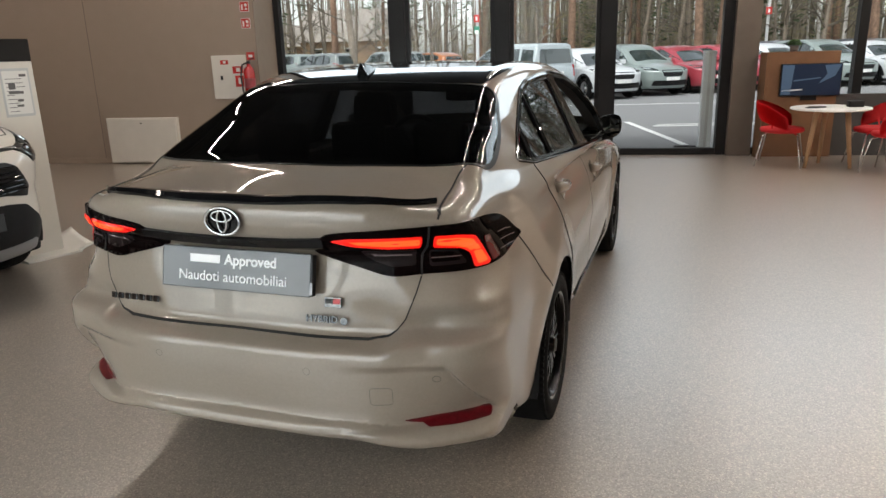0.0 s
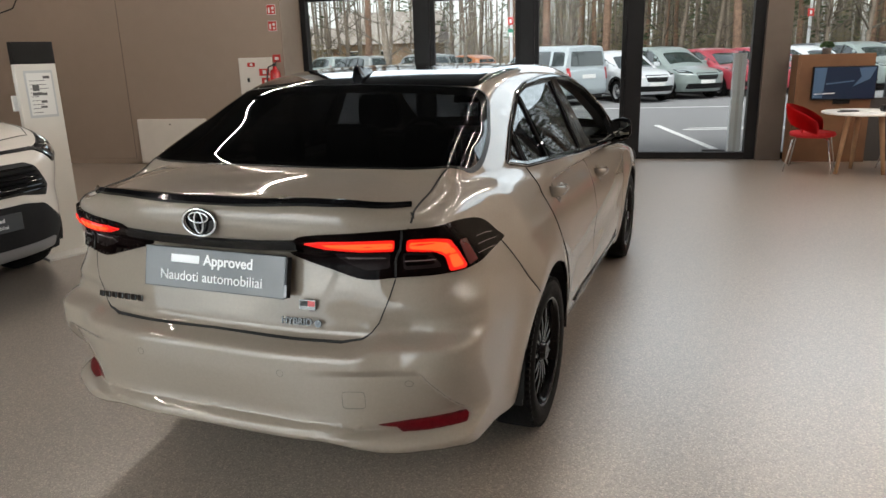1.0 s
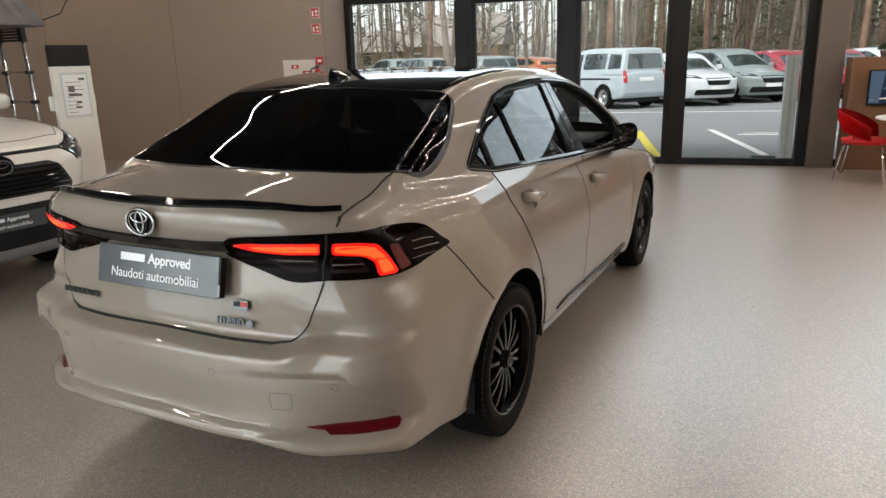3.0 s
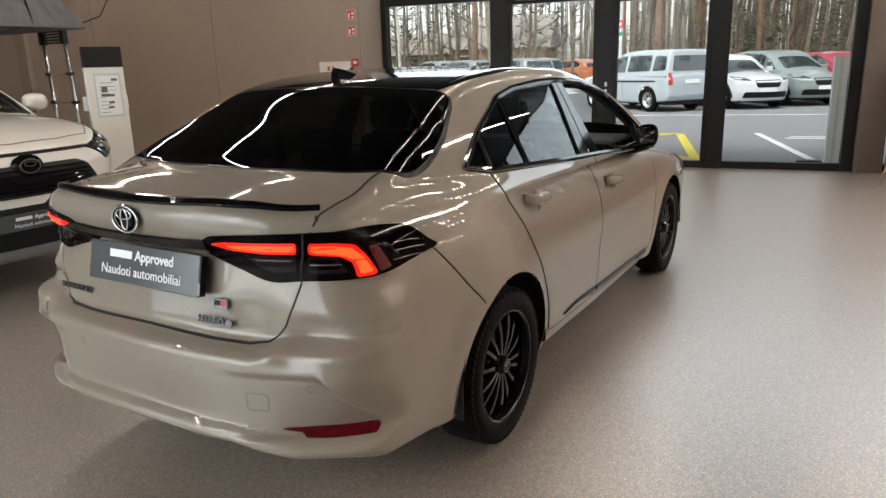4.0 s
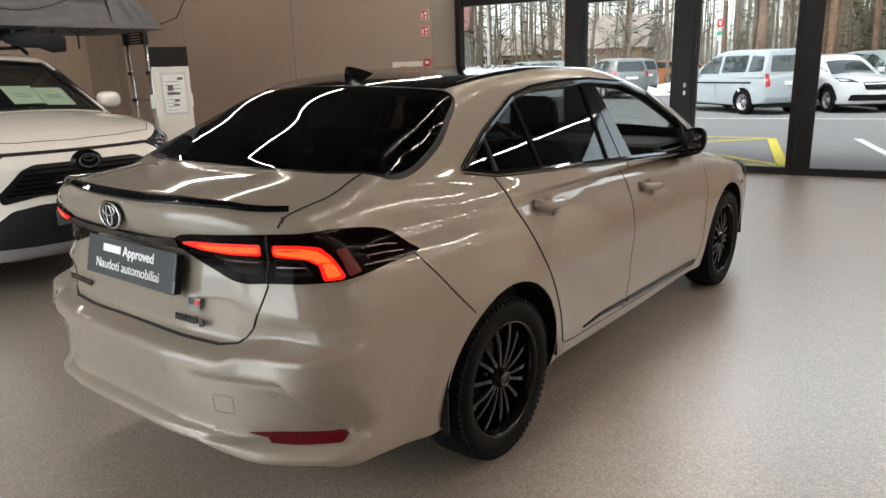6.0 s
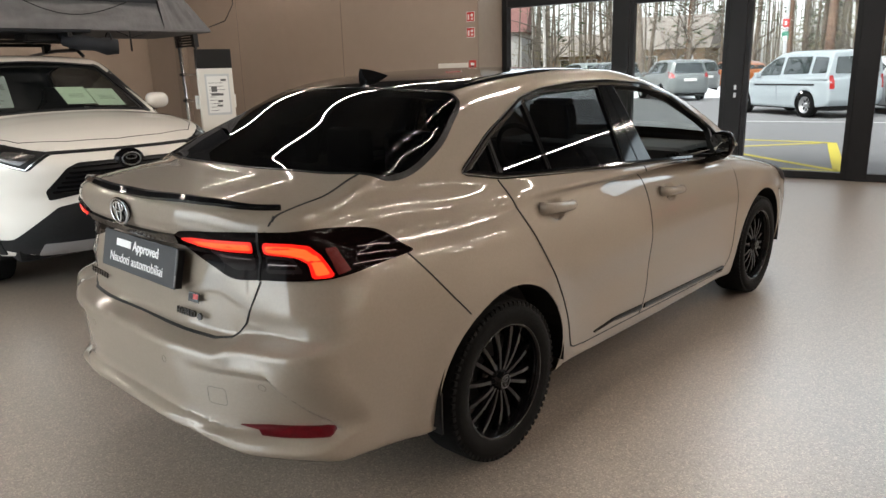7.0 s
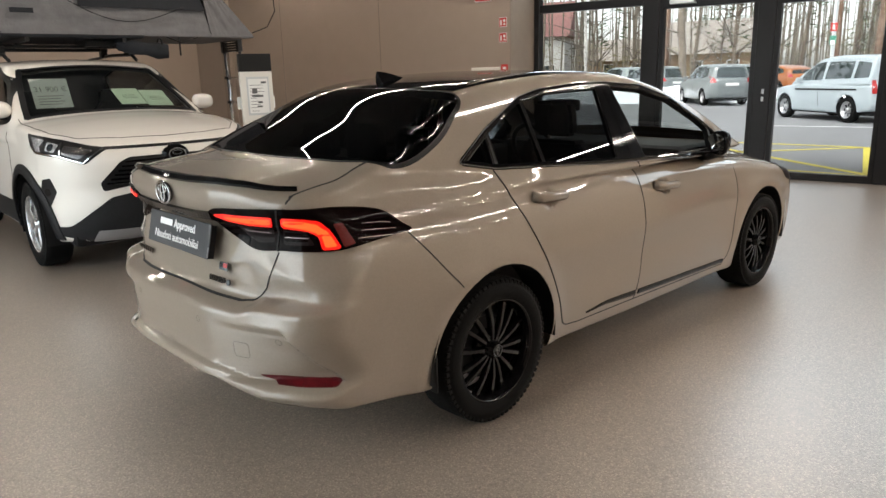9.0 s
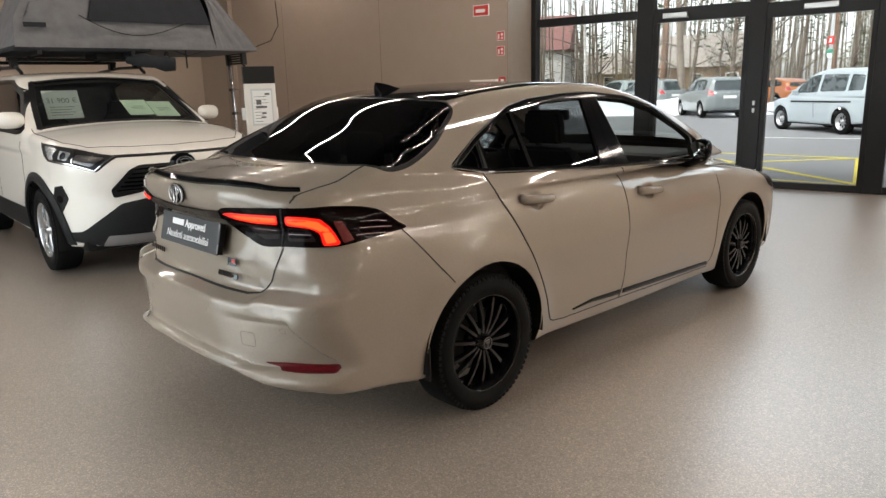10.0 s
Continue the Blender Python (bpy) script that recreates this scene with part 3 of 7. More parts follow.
class View:
    """A direction from which outlines are laid onto a body: u and v span the drawing, way points into the body."""

    def __init__(self, u, v, start):
        self.u, self.v = np.array(u, float) / np.linalg.norm(u), np.array(v, float) / np.linalg.norm(v)
        self.way = np.cross(self.v, self.u)
        self.start = start

    def flat(self, p):
        return np.stack([p @ self.u, p @ self.v], 1)

    def lay(self, f, q, reach=2.6, steps=110):
        """Points of the surface under the drawing's points q (n, 2), with normals."""
        q = np.asarray(q, float)
        base = q[:, :1] * self.u + q[:, 1:] * self.v + self.start * self.way
        lo, hi = np.zeros(len(q)), np.full(len(q), np.nan)
        prev = np.zeros(len(q))
        for s in np.linspace(0, reach, steps):
            p = base + s * self.way
            hit = (f(p[:, 0], p[:, 1], p[:, 2]) < 0) & np.isnan(hi)
            hi[hit], lo[hit] = s, prev[hit]
            prev = np.where(np.isnan(hi), s, prev)
        hi = np.where(np.isnan(hi), lo, hi)
        for _ in range(22):
            mid = (lo + hi) / 2
            p = base + mid[:, None] * self.way
            ins = f(p[:, 0], p[:, 1], p[:, 2]) < 0
            hi, lo = np.where(ins, mid, hi), np.where(ins, lo, mid)
        p = base + hi[:, None] * self.way
        g = gradient(f, p)
        return p, g / np.maximum(np.linalg.norm(g, axis=1, keepdims=True), 1e-9)


def shade(me, normals=None):
    me.polygons.foreach_set("use_smooth", [True] * len(me.polygons))
    if normals is not None:
        me.normals_split_custom_set_from_vertices([tuple(n) for n in normals])


def surface_part(name, pts, nrm, quads, material, parent, label=""):
    me = bpy.data.meshes.new(name)
    used = np.unique(quads)
    remap = -np.ones(len(pts), int)
    remap[used] = np.arange(len(used))
    me.from_pydata(pts[used].tolist(), [], remap[quads].tolist())
    me.materials.append(material)
    shade(me, nrm[used])
    ob = new(name, me)
    ob.parent = parent
    if label:
        ob["label"] = label
    return ob


def patch(name, f, view, poly, material, parent, lift=0.003, cell=0.03, label="", mirror=False, edge=0.006, hollow=None):
    """A skin over the body inside an outline (drawn in the view), lifted a little, with a rim down to the body."""
    bm = bmesh.new()
    vs = [bm.verts.new((a, b, 0)) for a, b in poly]
    bm.faces.new(vs)
    pa = np.array(poly)
    for axis in (0, 1):
        n = Vector((1, 0, 0)) if axis == 0 else Vector((0, 1, 0))
        for c in np.arange(pa[:, axis].min() + cell * 0.5, pa[:, axis].max(), cell):
            bmesh.ops.bisect_plane(bm, geom=bm.verts[:] + bm.edges[:] + bm.faces[:], plane_co=n * c, plane_no=n, dist=1e-5)
    bmesh.ops.triangulate(bm, faces=[fc for fc in bm.faces if len(fc.verts) > 4])
    q = np.array([(v.co.x, v.co.y) for v in bm.verts])
    p, g = view.lay(f, q)
    top = p + g * lift
    bm.verts.index_update()
    rims = [[v.index for v in e.verts] for e in bm.edges if len(e.link_faces) == 1]
    faces = [[v.index for v in fc.verts] for fc in bm.faces]
    bm.free()
    rim = sorted({i for e in rims for i in e})
    low = {i: len(top) + k for k, i in enumerate(rim)}
    pts = np.concatenate([top, p[rim] - g[rim] * edge]) if rim else top
    nr = np.concatenate([g, g[rim]]) if rim else g
    first = faces[0]
    a, b, c = pts[first[0]], pts[first[1]], pts[first[2]]
    if np.dot(np.cross(b - a, c - a), nr[first[0]]) < 0:
        faces = [fc[::-1] for fc in faces]
    edges_dir = {}
    for fc in faces:
        for i, j in zip(fc, fc[1:] + fc[:1]):
            edges_dir[(i, j)] = True
    walls = []
    for i, j in rims:
        if (i, j) not in edges_dir:
            i, j = j, i
        walls.append([j, i, low[i], low[j]])
    made = []
    for sign in ((1, -1) if mirror else (1,)):
        pp, nn = pts.copy(), nr.copy()
        pp[:, 0] *= sign
        nn[:, 0] *= sign
        ff = faces + walls
        if sign < 0:
            ff = [fc[::-1] for fc in ff]
        me = bpy.data.meshes.new(name)
        me.from_pydata(pp.tolist(), [], ff)
        me.materials.append(material)
        shade(me, nn)
        ob = new(name, me)
        ob.parent = parent
        if label:
            ob["label"] = label
        made.append(ob)
    return made[0] if len(made) == 1 else made


def ribbon(name, f, view, path, width, material, parent, lift=0.002, label="", mirror=False, closed=False, step=0.025, edge=0.004, bulge=0.0, shift=0.0):
    """A band of a width along a path drawn in the view, laid on the body."""
    pts = [np.array(p, float) for p in path]
    if closed:
        pts.append(pts[0])
    fine = []
    for a, b in zip(pts, pts[1:]):
        n = max(1, int(np.linalg.norm(b - a) / step))
        fine += [a + (b - a) * k / n for k in range(n)]
    if not closed:
        fine.append(pts[-1])
    fine = np.array(fine)
    if closed:
        d = np.roll(fine, -1, 0) - np.roll(fine, 1, 0)
    else:
        d = np.gradient(fine, axis=0)
    d /= np.maximum(np.linalg.norm(d, axis=1, keepdims=True), 1e-9)
    n2 = np.stack([-d[:, 1], d[:, 0]], 1)
    w = width if np.ndim(width) else np.full(len(fine), width)
    if len(w) != len(fine):
        w = np.interp(np.linspace(0, 1, len(fine)), np.linspace(0, 1, len(w)), w)
    w = np.asarray(w)[:, None]
    rows = []
    for k, up in ((-0.5, -edge), (-0.5, lift), (0.0, lift + bulge), (0.5, lift), (0.5, -edge)):
        p, g = view.lay(f, fine + n2 * (w * k + shift))
        rows.append(p + g * up)
    made = []
    for sign in ((1, -1) if mirror else (1,)):
        n, m = len(fine), len(rows)
        co = np.stack(rows, 1).reshape(-1, 3).copy()
        co[:, 0] *= sign
        faces = []
        for i in range(n if closed else n - 1):
            j = (i + 1) % n
            for k in range(m - 1):
                faces.append([i * m + k, j * m + k, j * m + k + 1, i * m + k + 1])
        if not closed:
            faces += [list(range(m)), [(n - 1) * m + k for k in range(m)][::-1]]
        bm = bmesh.new()
        vs = [bm.verts.new(c) for c in co]
        for fc in faces:
            bm.faces.new([vs[i] for i in fc])
        bmesh.ops.recalc_face_normals(bm, faces=bm.faces[:])
        made.append(part(name, bm, material, parent, label))
    return made[0] if len(made) == 1 else made


def body_with_holes(f, lo, hi, cell, holes):
    """The skin with openings: holes are (view, outline, keep) with keep(points) telling which side of the car is cut."""
    pts, nrm, quads = skin(f, lo, hi, cell)
    gone = np.zeros(len(quads), bool)
    for view, poly, keep in holes:
        inside = in_poly(poly, view.flat(pts)) & keep(pts, nrm)
        gone |= inside[quads].all(1)
    kept = quads[~gone]
    edge_use = {}
    for q in kept.tolist():
        for a, b in zip(q, q[1:] + q[:1]):
            k = (a, b) if a < b else (b, a)
            edge_use[k] = edge_use.get(k, 0) + 1
    rim = np.array(sorted({i for k, n in edge_use.items() if n == 1 for i in k}), int)
    for view, poly, keep in holes:
        if len(rim) == 0:
            break
        c, nc = pts[rim], nrm[rim]
        near, dist = near_poly(poly, view.flat(c))
        sel = (dist < cell * 1.6) & keep(c, nc)
        move = near[sel] - view.flat(c)[sel]
        pts[rim[sel]] = c[sel] + move[:, :1] * view.u + move[:, 1:] * view.v
        q, n2 = settle(f, pts[rim[sel]], 3)
        pts[rim[sel]], nrm[rim[sel]] = q, n2
    return pts, nrm, kept
# ---- the sedan ----
M_PAINT = mat("pearl_beige_paint", (0.218, 0.183, 0.145), 0.6, metal=0.1, coat=1.0, spec=0.25, noise_scale=900, noise_amount=0.05)
M_PAINT.node_tree.nodes["Principled BSDF"].inputs["Coat IOR"].default_value = 1.5
M_BLACK = mat("gloss_black", (0.004, 0.004, 0.0045), 0.05, spec=0.2)
M_FRIT = mat("black_glass_border", (0.003, 0.003, 0.0033), 0.3, spec=0.12)
M_TRIM = mat("matt_black_plastic", (0.008, 0.008, 0.0085), 0.5, spec=0.2)
M_GAP = mat("dark_gap", (0.008, 0.008, 0.008), 0.9)
M_PRIVACY = glass_mat("privacy_glass", (0.15, 0.155, 0.16), 0.0, 1.5)
M_CARGLASS = glass_mat("car_glass", (0.72, 0.76, 0.74), 0.0, 1.45)
M_TYRE = mat("tyre_rubber", (0.005, 0.005, 0.005), 0.8, spec=0.12, noise_scale=60, noise_amount=0.2, bump=0.2, bump_scale=180)
M_RIM = mat("black_alloy", (0.004, 0.004, 0.0045), 0.14, spec=0.22)
M_CHROME = mat("chrome", (0.75, 0.75, 0.75), 0.12, metal=1.0)
M_SEAMLINE = mat("shaded_seam", (0.10, 0.085, 0.068), 0.7)
M_REARGLASS = glass_mat("dark_rear_glass", (0.05, 0.05, 0.053), 0.0, 1.5)
M_EMBLEM = mat("emblem_chrome", (0.5, 0.5, 0.5), 0.15, metal=1.0)
# Chrome with the dark room it mirrors put into its colour.
M_BADGE = mat("chrome_reflecting_dark", (0.12, 0.12, 0.12), 0.12, metal=1.0)
M_DULLCHROME = mat("satin_chrome", (0.14, 0.14, 0.145), 0.3, metal=1.0)
M_INNER = mat("dark_upholstery", (0.02, 0.02, 0.021), 0.8, noise_scale=40, noise_amount=0.2)
M_LINER = mat("headliner", (0.22, 0.21, 0.20), 0.9)

SIDE = View((0, 1, 0), (0, 0, 1), -1.4)
REAR = View((1, 0, 0), (0, 0, 1), -1.6)
sedan_f = sedan_field()
SEDAN_AT = pose(-0.032, -0.015, 0, 0, 0, 1.0)
sedan = thing("sedan", SEDAN_AT, "pearl beige four-door sedan with black roof and lit tail lamps", "car")


def circle(cy, cz, r, n=40):
    return [(cy + r * math.cos(2 * math.pi * k / n), cz + r * math.sin(2 * math.pi * k / n)) for k in range(n)]


ARCH_R, ARCH_F = circle(0.015, 0.325, 0.380), circle(2.70, 0.325, 0.376)
right = lambda p, n: (p[:, 0] > 0.3)
left = lambda p, n: (p[:, 0] < -0.3)
DLO = rounded([(-0.045, 1.124), (0.146, 1.088), (0.451, 1.070), (0.933, 1.044), (1.219, 1.030), (1.93, 0.988), (2.06, 0.990), (2.05, 1.10), (1.905, 1.194), (1.675, 1.323), (1.419, 1.391), (1.127, 1.412), (0.9, 1.412), (0.608, 1.396), (0.442, 1.366), (0.16, 1.242)], 0.02, 3)
SLOPE = View((1, 0, 0), (0, 0.9, 0.44), -1.6)
TOP = View((1, 0, 0), (0, 1, 0), -1.8)
FRONT_SLOPE = View((-1, 0, 0), (0, -0.9, 0.44), -4.0)
GLASS_HALF = [(0.25, -0.026), (0.45, 0.018), (0.61, 0.072), (0.668, 0.115), (0.688, 0.17), (0.688, 0.28), (0.665, 0.45), (0.632, 0.58), (0.610, 0.655), (0.58, 0.685), (0.50, 0.687), (0.25, 0.668)]
REAR_GLASS = smooth_loop([(0, -0.035)] + GLASS_HALF + [(0, 0.662)] + [(-a, b) for a, b in GLASS_HALF[::-1]], 4)
WINDSHIELD = smooth_loop([(-0.60, -1.66), (0, -1.72), (0.60, -1.66), (0.68, -1.58), (0.58, -0.98), (0.50, -0.90), (0, -0.86), (-0.50, -0.90), (-0.58, -0.98), (-0.68, -1.58)], 4)
up_back = lambda p, n: (p[:, 2] > 1.1) & (p[:, 1] < 0.6) & (n[:, 2] > 0.3)
up_front = lambda p, n: (p[:, 2] > 1.0) & (p[:, 1] > 1.2) & (n[:, 2] > 0.3)
low_r = lambda p, n: (p[:, 0] > 0.55) & (p[:, 2] < 0.9)
low_l = lambda p, n: (p[:, 0] < -0.55) & (p[:, 2] < 0.9)
SEDAN_HOLES = [(SIDE, DLO, right), (SIDE, DLO, left), (SLOPE, REAR_GLASS, up_back), (FRONT_SLOPE, WINDSHIELD, up_front), (SIDE, ARCH_R, low_r), (SIDE, ARCH_R, low_l), (SIDE, ARCH_F, low_r), (SIDE, ARCH_F, low_l)]
s_pts, s_nrm, s_quads = body_with_holes(sedan_f, (-0.96, -1.14, 0.14), (0.96, 3.7, 1.52), 0.0118, SEDAN_HOLES)
surface_part("body", s_pts, s_nrm, s_quads, M_PAINT, sedan, "pearl beige painted body shell")

patch("rear_window", sedan_f, SLOPE, REAR_GLASS, M_REARGLASS, sedan, 0.0012, 0.022, "black-tinted rear window", edge=0.0)
ribbon("rear_window_seal", sedan_f, SLOPE, REAR_GLASS, 0.010, M_FRIT, sedan, 0.002, "black ceramic edge of the rear window", closed=True, shift=0.002)
patch("windshield", sedan_f, FRONT_SLOPE, WINDSHIELD, M_CARGLASS, sedan, 0.001, 0.05, "clear windshield", edge=0.0)
ROOF_PANEL = smooth_loop([(-0.548, 0.112), (-0.50, 0.090), (-0.3, 0.058), (0, 0.046), (0.3, 0.058), (0.50, 0.090), (0.548, 0.112), (0.565, 0.3), (0.57, 0.8), (0.56, 1.30), (0.50, 1.44), (0, 1.52), (-0.50, 1.44), (-0.56, 1.30), (-0.57, 0.8), (-0.565, 0.3)], 5)
patch("roof_panel", sedan_f, TOP, ROOF_PANEL, M_BLACK, sedan, 0.002, 0.05, "gloss black roof skin")



M_RED = mat("lit_red_guide", (0.5, 0.01, 0.005), 0.3, emit=(1.0, 0.006, 0.004), strength=0.32)
M_REDCORE = mat("lit_red_core", (0.5, 0.02, 0.005), 0.3, emit=(1.0, 0.085, 0.014), strength=0.75)
M_DIMRED = mat("dim_red_guide", (0.07, 0.003, 0.004), 0.25, emit=(1.0, 0.004, 0.006), strength=0.006)
M_BOWL = mat("lamp_reflector_grey", (0.16, 0.13, 0.13), 0.25, metal=0.4)
M_LENS = mat("smoked_lens", (0.003, 0.0015, 0.0015), 0.03, spec=0.03)
M_REFLECTOR = mat("red_reflector", (0.07, 0.002, 0.004), 0.3, spec=0.2, noise_scale=300, noise_amount=0.25)
M_LAMPGLASS = mat("grey_lamp_inlay", (0.010, 0.007, 0.007), 0.3, spec=0.05)
M_PLATE = mat("slate_plate", (0.075, 0.08, 0.085), 0.14, noise_scale=20, noise_amount=0.05)
M_WHITE = mat("white_print", (0.75, 0.75, 0.75), 0.5)
M_LOGORED = mat("red_enamel", (0.45, 0.02, 0.02), 0.3)
M_PAPER = mat("paper", (0.72, 0.72, 0.70), 0.7)


def wheel(parent, x, y, r=0.322, rim_r=0.228, wide=0.205, sign=1, rim=None, spokes=15, full=True, cap=None):
    """A wheel whose outer side faces +x (sign 1) or -x."""
    rim = rim or M_RIM
    hub = new("wheel")
    hub.parent = parent
    hub.location = (x, y, r)
    hub.rotation_euler = (0, 0, 0 if sign > 0 else math.pi)
    w = wide / 2
    part("tyre", bm_lathe([(rim_r - 0.008, -w + 0.02), (rim_r + 0.004, -w + 0.006), (rim_r + 0.03, -w), (r - 0.035, -w + 0.002), (r - 0.010, -w + 0.014), (r - 0.001, -w + 0.032), (r, -w + 0.055), (r, w - 0.055), (r - 0.001, w - 0.032), (r - 0.010, w - 0.014), (r - 0.035, w - 0.002), (r - 0.037, w + 0.0005), (rim_r + 0.03, w), (rim_r + 0.004, w - 0.006), (rim_r - 0.008, w - 0.02)], 64, "x", False), M_TYRE, hub, smooth=True)
    if full:
        blocks = []
        for k in range(70):
            a = 2 * math.pi * k / 70
            b = bm_box(w - 0.040, w - 0.0075, -0.0095, 0.0095, r - 0.030, r - 0.006, 0.002, 1)
            bmesh.ops.rotate(b, verts=b.verts[:], cent=(0, 0, 0), matrix=Matrix.Rotation(a, 3, "X"))
            blocks.append(b)
        part("tread", bm_join(*blocks), M_TYRE, hub)
    part("rim", bm_lathe([(rim_r - 0.012, -w + 0.02), (rim_r - 0.02, w - 0.07), (rim_r - 0.012, w - 0.03), (rim_r - 0.002, w - 0.012), (rim_r + 0.003, w - 0.010), (rim_r + 0.001, w - 0.007), (rim_r - 0.006, w - 0.009), (rim_r - 0.010, w - 0.025), (rim_r - 0.020, w - 0.09)], 64, "x", False), rim, hub, smooth=True)
    part("brake_disc", bm_lathe([(0.001, w - 0.115), (0.14, w - 0.115), (0.14, w - 0.095), (0.001, w - 0.095)], 40, "x"), M_TRIM, hub)
    for k in range(spokes):
        a = 2 * math.pi * k / spokes + (0.045 * (k % 3 - 1) if spokes > 6 else 0.0)
        bms = []
        for da in ((0.0,) if spokes > 6 else (-0.16, 0.16)):
            bm = bmesh.new()
            rows = []
            for t in np.linspace(0, 1, 5):
                rad = 0.035 + t * (rim_r - 0.045)
                ang = a + da * min(1.0, t * 1.5)
                hx = w - 0.034 + 0.010 * math.sin(t * math.pi) - 0.006 * t
                hw, hd = (0.0085 + 0.0025 * t if spokes > 6 else 0.018 - 0.005 * t), 0.026
                c, s_ = math.cos(ang), math.sin(ang)
                ring = []
                for dx, dt in ((0, -hw * 0.7), (0, hw * 0.7), (-0.007, hw), (-hd, hw), (-hd, -hw), (-0.007, -hw)):
                    ring.append(bm.verts.new((hx + dx, rad * c - dt * s_, rad * s_ + dt * c)))
                rows.append(ring)
            for r0, r1 in zip(rows, rows[1:]):
                for i in range(6):
                    bm.faces.new((r0[i], r0[(i + 1) % 6], r1[(i + 1) % 6], r1[i]))
            bmesh.ops.recalc_face_normals(bm, faces=bm.faces[:])
            bms.append(bm)
        part("spoke", bm_join(*bms), rim, hub)
    part("hub_plate", bm_lathe([(0.001, w - 0.062), (0.075, w - 0.062), (0.082, w - 0.075), (0.082, w - 0.09)], 32, "x", False), rim, hub, smooth=True)
    part("hub_cap", bm_lathe([(0.001, w - 0.012), (0.028, w - 0.013), (0.034, w - 0.018), (0.037, w - 0.03), (0.05, w - 0.045)], 28, "x", False), cap or rim, hub, smooth=True)
    for ry, rz, cz in ((0.026, 0.026, 0.0), (0.015, 0.007, 0.008), (0.006, 0.017, 0.0)):
        ring = [(w - 0.0115, ry * math.cos(a), cz + rz * math.sin(a)) for a in np.linspace(0, 2 * math.pi, 24, endpoint=False)]
        part("cap_ring", bm_tube(ring, 0.0018, 6, closed=True), M_DULLCHROME, hub)
    if full:
        for k in range(5):
            a = 2 * math.pi * (k + 0.5) / 5
            n = bm_lathe([(0.0095, -0.02), (0.0095, -0.002), (0.007, 0.0)], 6, "x")
            bmesh.ops.translate(n, verts=n.verts[:], vec=(w - 0.04, 0.057 * math.cos(a), 0.057 * math.sin(a)))
            part("wheel_nut", n, M_TRIM, hub)
    return hub


for wy in (0.0, 2.70):
    for sg in (1, -1):
        wheel(sedan, 0.790 * sg, wy, sign=sg)
        arch = bmesh.new()
        rows = []
        for a in np.linspace(-0.12, math.pi + 0.12, 26):
            rows.append([arch.verts.new((xx * sg, wy + 0.012 + 0.392 * math.cos(a), 0.325 + 0.392 * math.sin(a))) for xx in (0.882, 0.60, 0.50)])
        for r0, r1 in zip(rows, rows[1:]):
            for k in range(2):
                arch.faces.new((r0[k], r0[k + 1], r1[k + 1], r1[k]))
        part("wheel_arch_liner", arch, M_TRIM, sedan)
part("underbody", bm_box(-0.72, 0.72, -0.55, 3.35, 0.20, 0.42, 0.05), M_TRIM, sedan)
for sg in (1, -1):
    part("mud_flap", bm_box(0.80 * sg - 0.07, 0.80 * sg + 0.07, -0.356, -0.346, 0.24, 0.40, 0.004), M_TRIM, sedan)

# side glass, trims and pillars
QUARTER = rounded([(-0.02, 1.122), (0.136, 1.094), (0.146, 1.220)], 0.02, 3)
VENT = rounded([(0.160, 1.092), (0.446, 1.076), (0.440, 1.356), (0.162, 1.234)], 0.02, 3)
REAR_PANE = rounded([(0.456, 1.074), (0.985, 1.046), (1.035, 1.400), (0.62, 1.388), (0.450, 1.360)], 0.02, 3)
FRONT_PANE = rounded([(1.225, 1.034), (1.925, 0.994), (1.985, 1.130), (1.895, 1.192), (1.665, 1.318), (1.412, 1.384), (1.160, 1.402)], 0.02, 3)
for nm, poly in (("quarter_window", QUARTER), ("vent_window", VENT), ("rear_door_window", REAR_PANE)):
    patch(nm, sedan_f, SIDE, poly, M_PRIVACY, sedan, -0.006, 0.05, "privacy-tinted side glass", mirror=True, edge=-0.006)
    ribbon("window_frame", sedan_f, SIDE, poly, 0.009, M_TRIM, sedan, 0.0, mirror=True, closed=True, edge=0.022)
ribbon("window_frame", sedan_f, SIDE, FRONT_PANE, 0.03, M_TRIM, sedan, 0.0, mirror=True, closed=True, edge=0.03, shift=-0.008)
ob = patch("front_door_window", sedan_f, SIDE, FRONT_PANE, M_CARGLASS, sedan, -0.006, 0.05, "clear front door glass", mirror=True, edge=-0.006)
bpy.data.objects.remove(ob[0])
PILLAR_B = [(0.990, 1.040), (1.100, 1.036), (1.085, 1.408), (1.035, 1.408)]
PILLAR_F = [(1.110, 1.036), (1.225, 1.030), (1.155, 1.408), (1.095, 1.408)]
patch("pillar_cover", sedan_f, SIDE, PILLAR_B, M_BLACK, sedan, 0.003, 0.05, "gloss black pillar cover", mirror=True, edge=0.02)
patch("pillar_cover", sedan_f, SIDE, PILLAR_F, M_BLACK, sedan, 0.003, 0.05, "gloss black pillar cover", mirror=True, edge=0.02)
patch("mirror_sail", sedan_f, SIDE, rounded([(1.95, 0.985), (2.075, 0.985), (2.05, 1.095), (2.00, 1.135)], 0.01, 2), M_BLACK, sedan, 0.002, 0.05, mirror=True, edge=0.02)
patch("door_sail", sedan_f, SIDE, rounded([(0.140, 1.075), (0.164, 1.085), (0.166, 1.24), (0.146, 1.228)], 0.005, 2), M_TRIM, sedan, 0.001, 0.05, mirror=True, edge=0.02)
patch("door_divider", sedan_f, SIDE, rounded([(0.441, 1.068), (0.461, 1.068), (0.455, 1.368), (0.436, 1.360)], 0.005, 2), M_TRIM, sedan, 0.001, 0.05, mirror=True, edge=0.02)
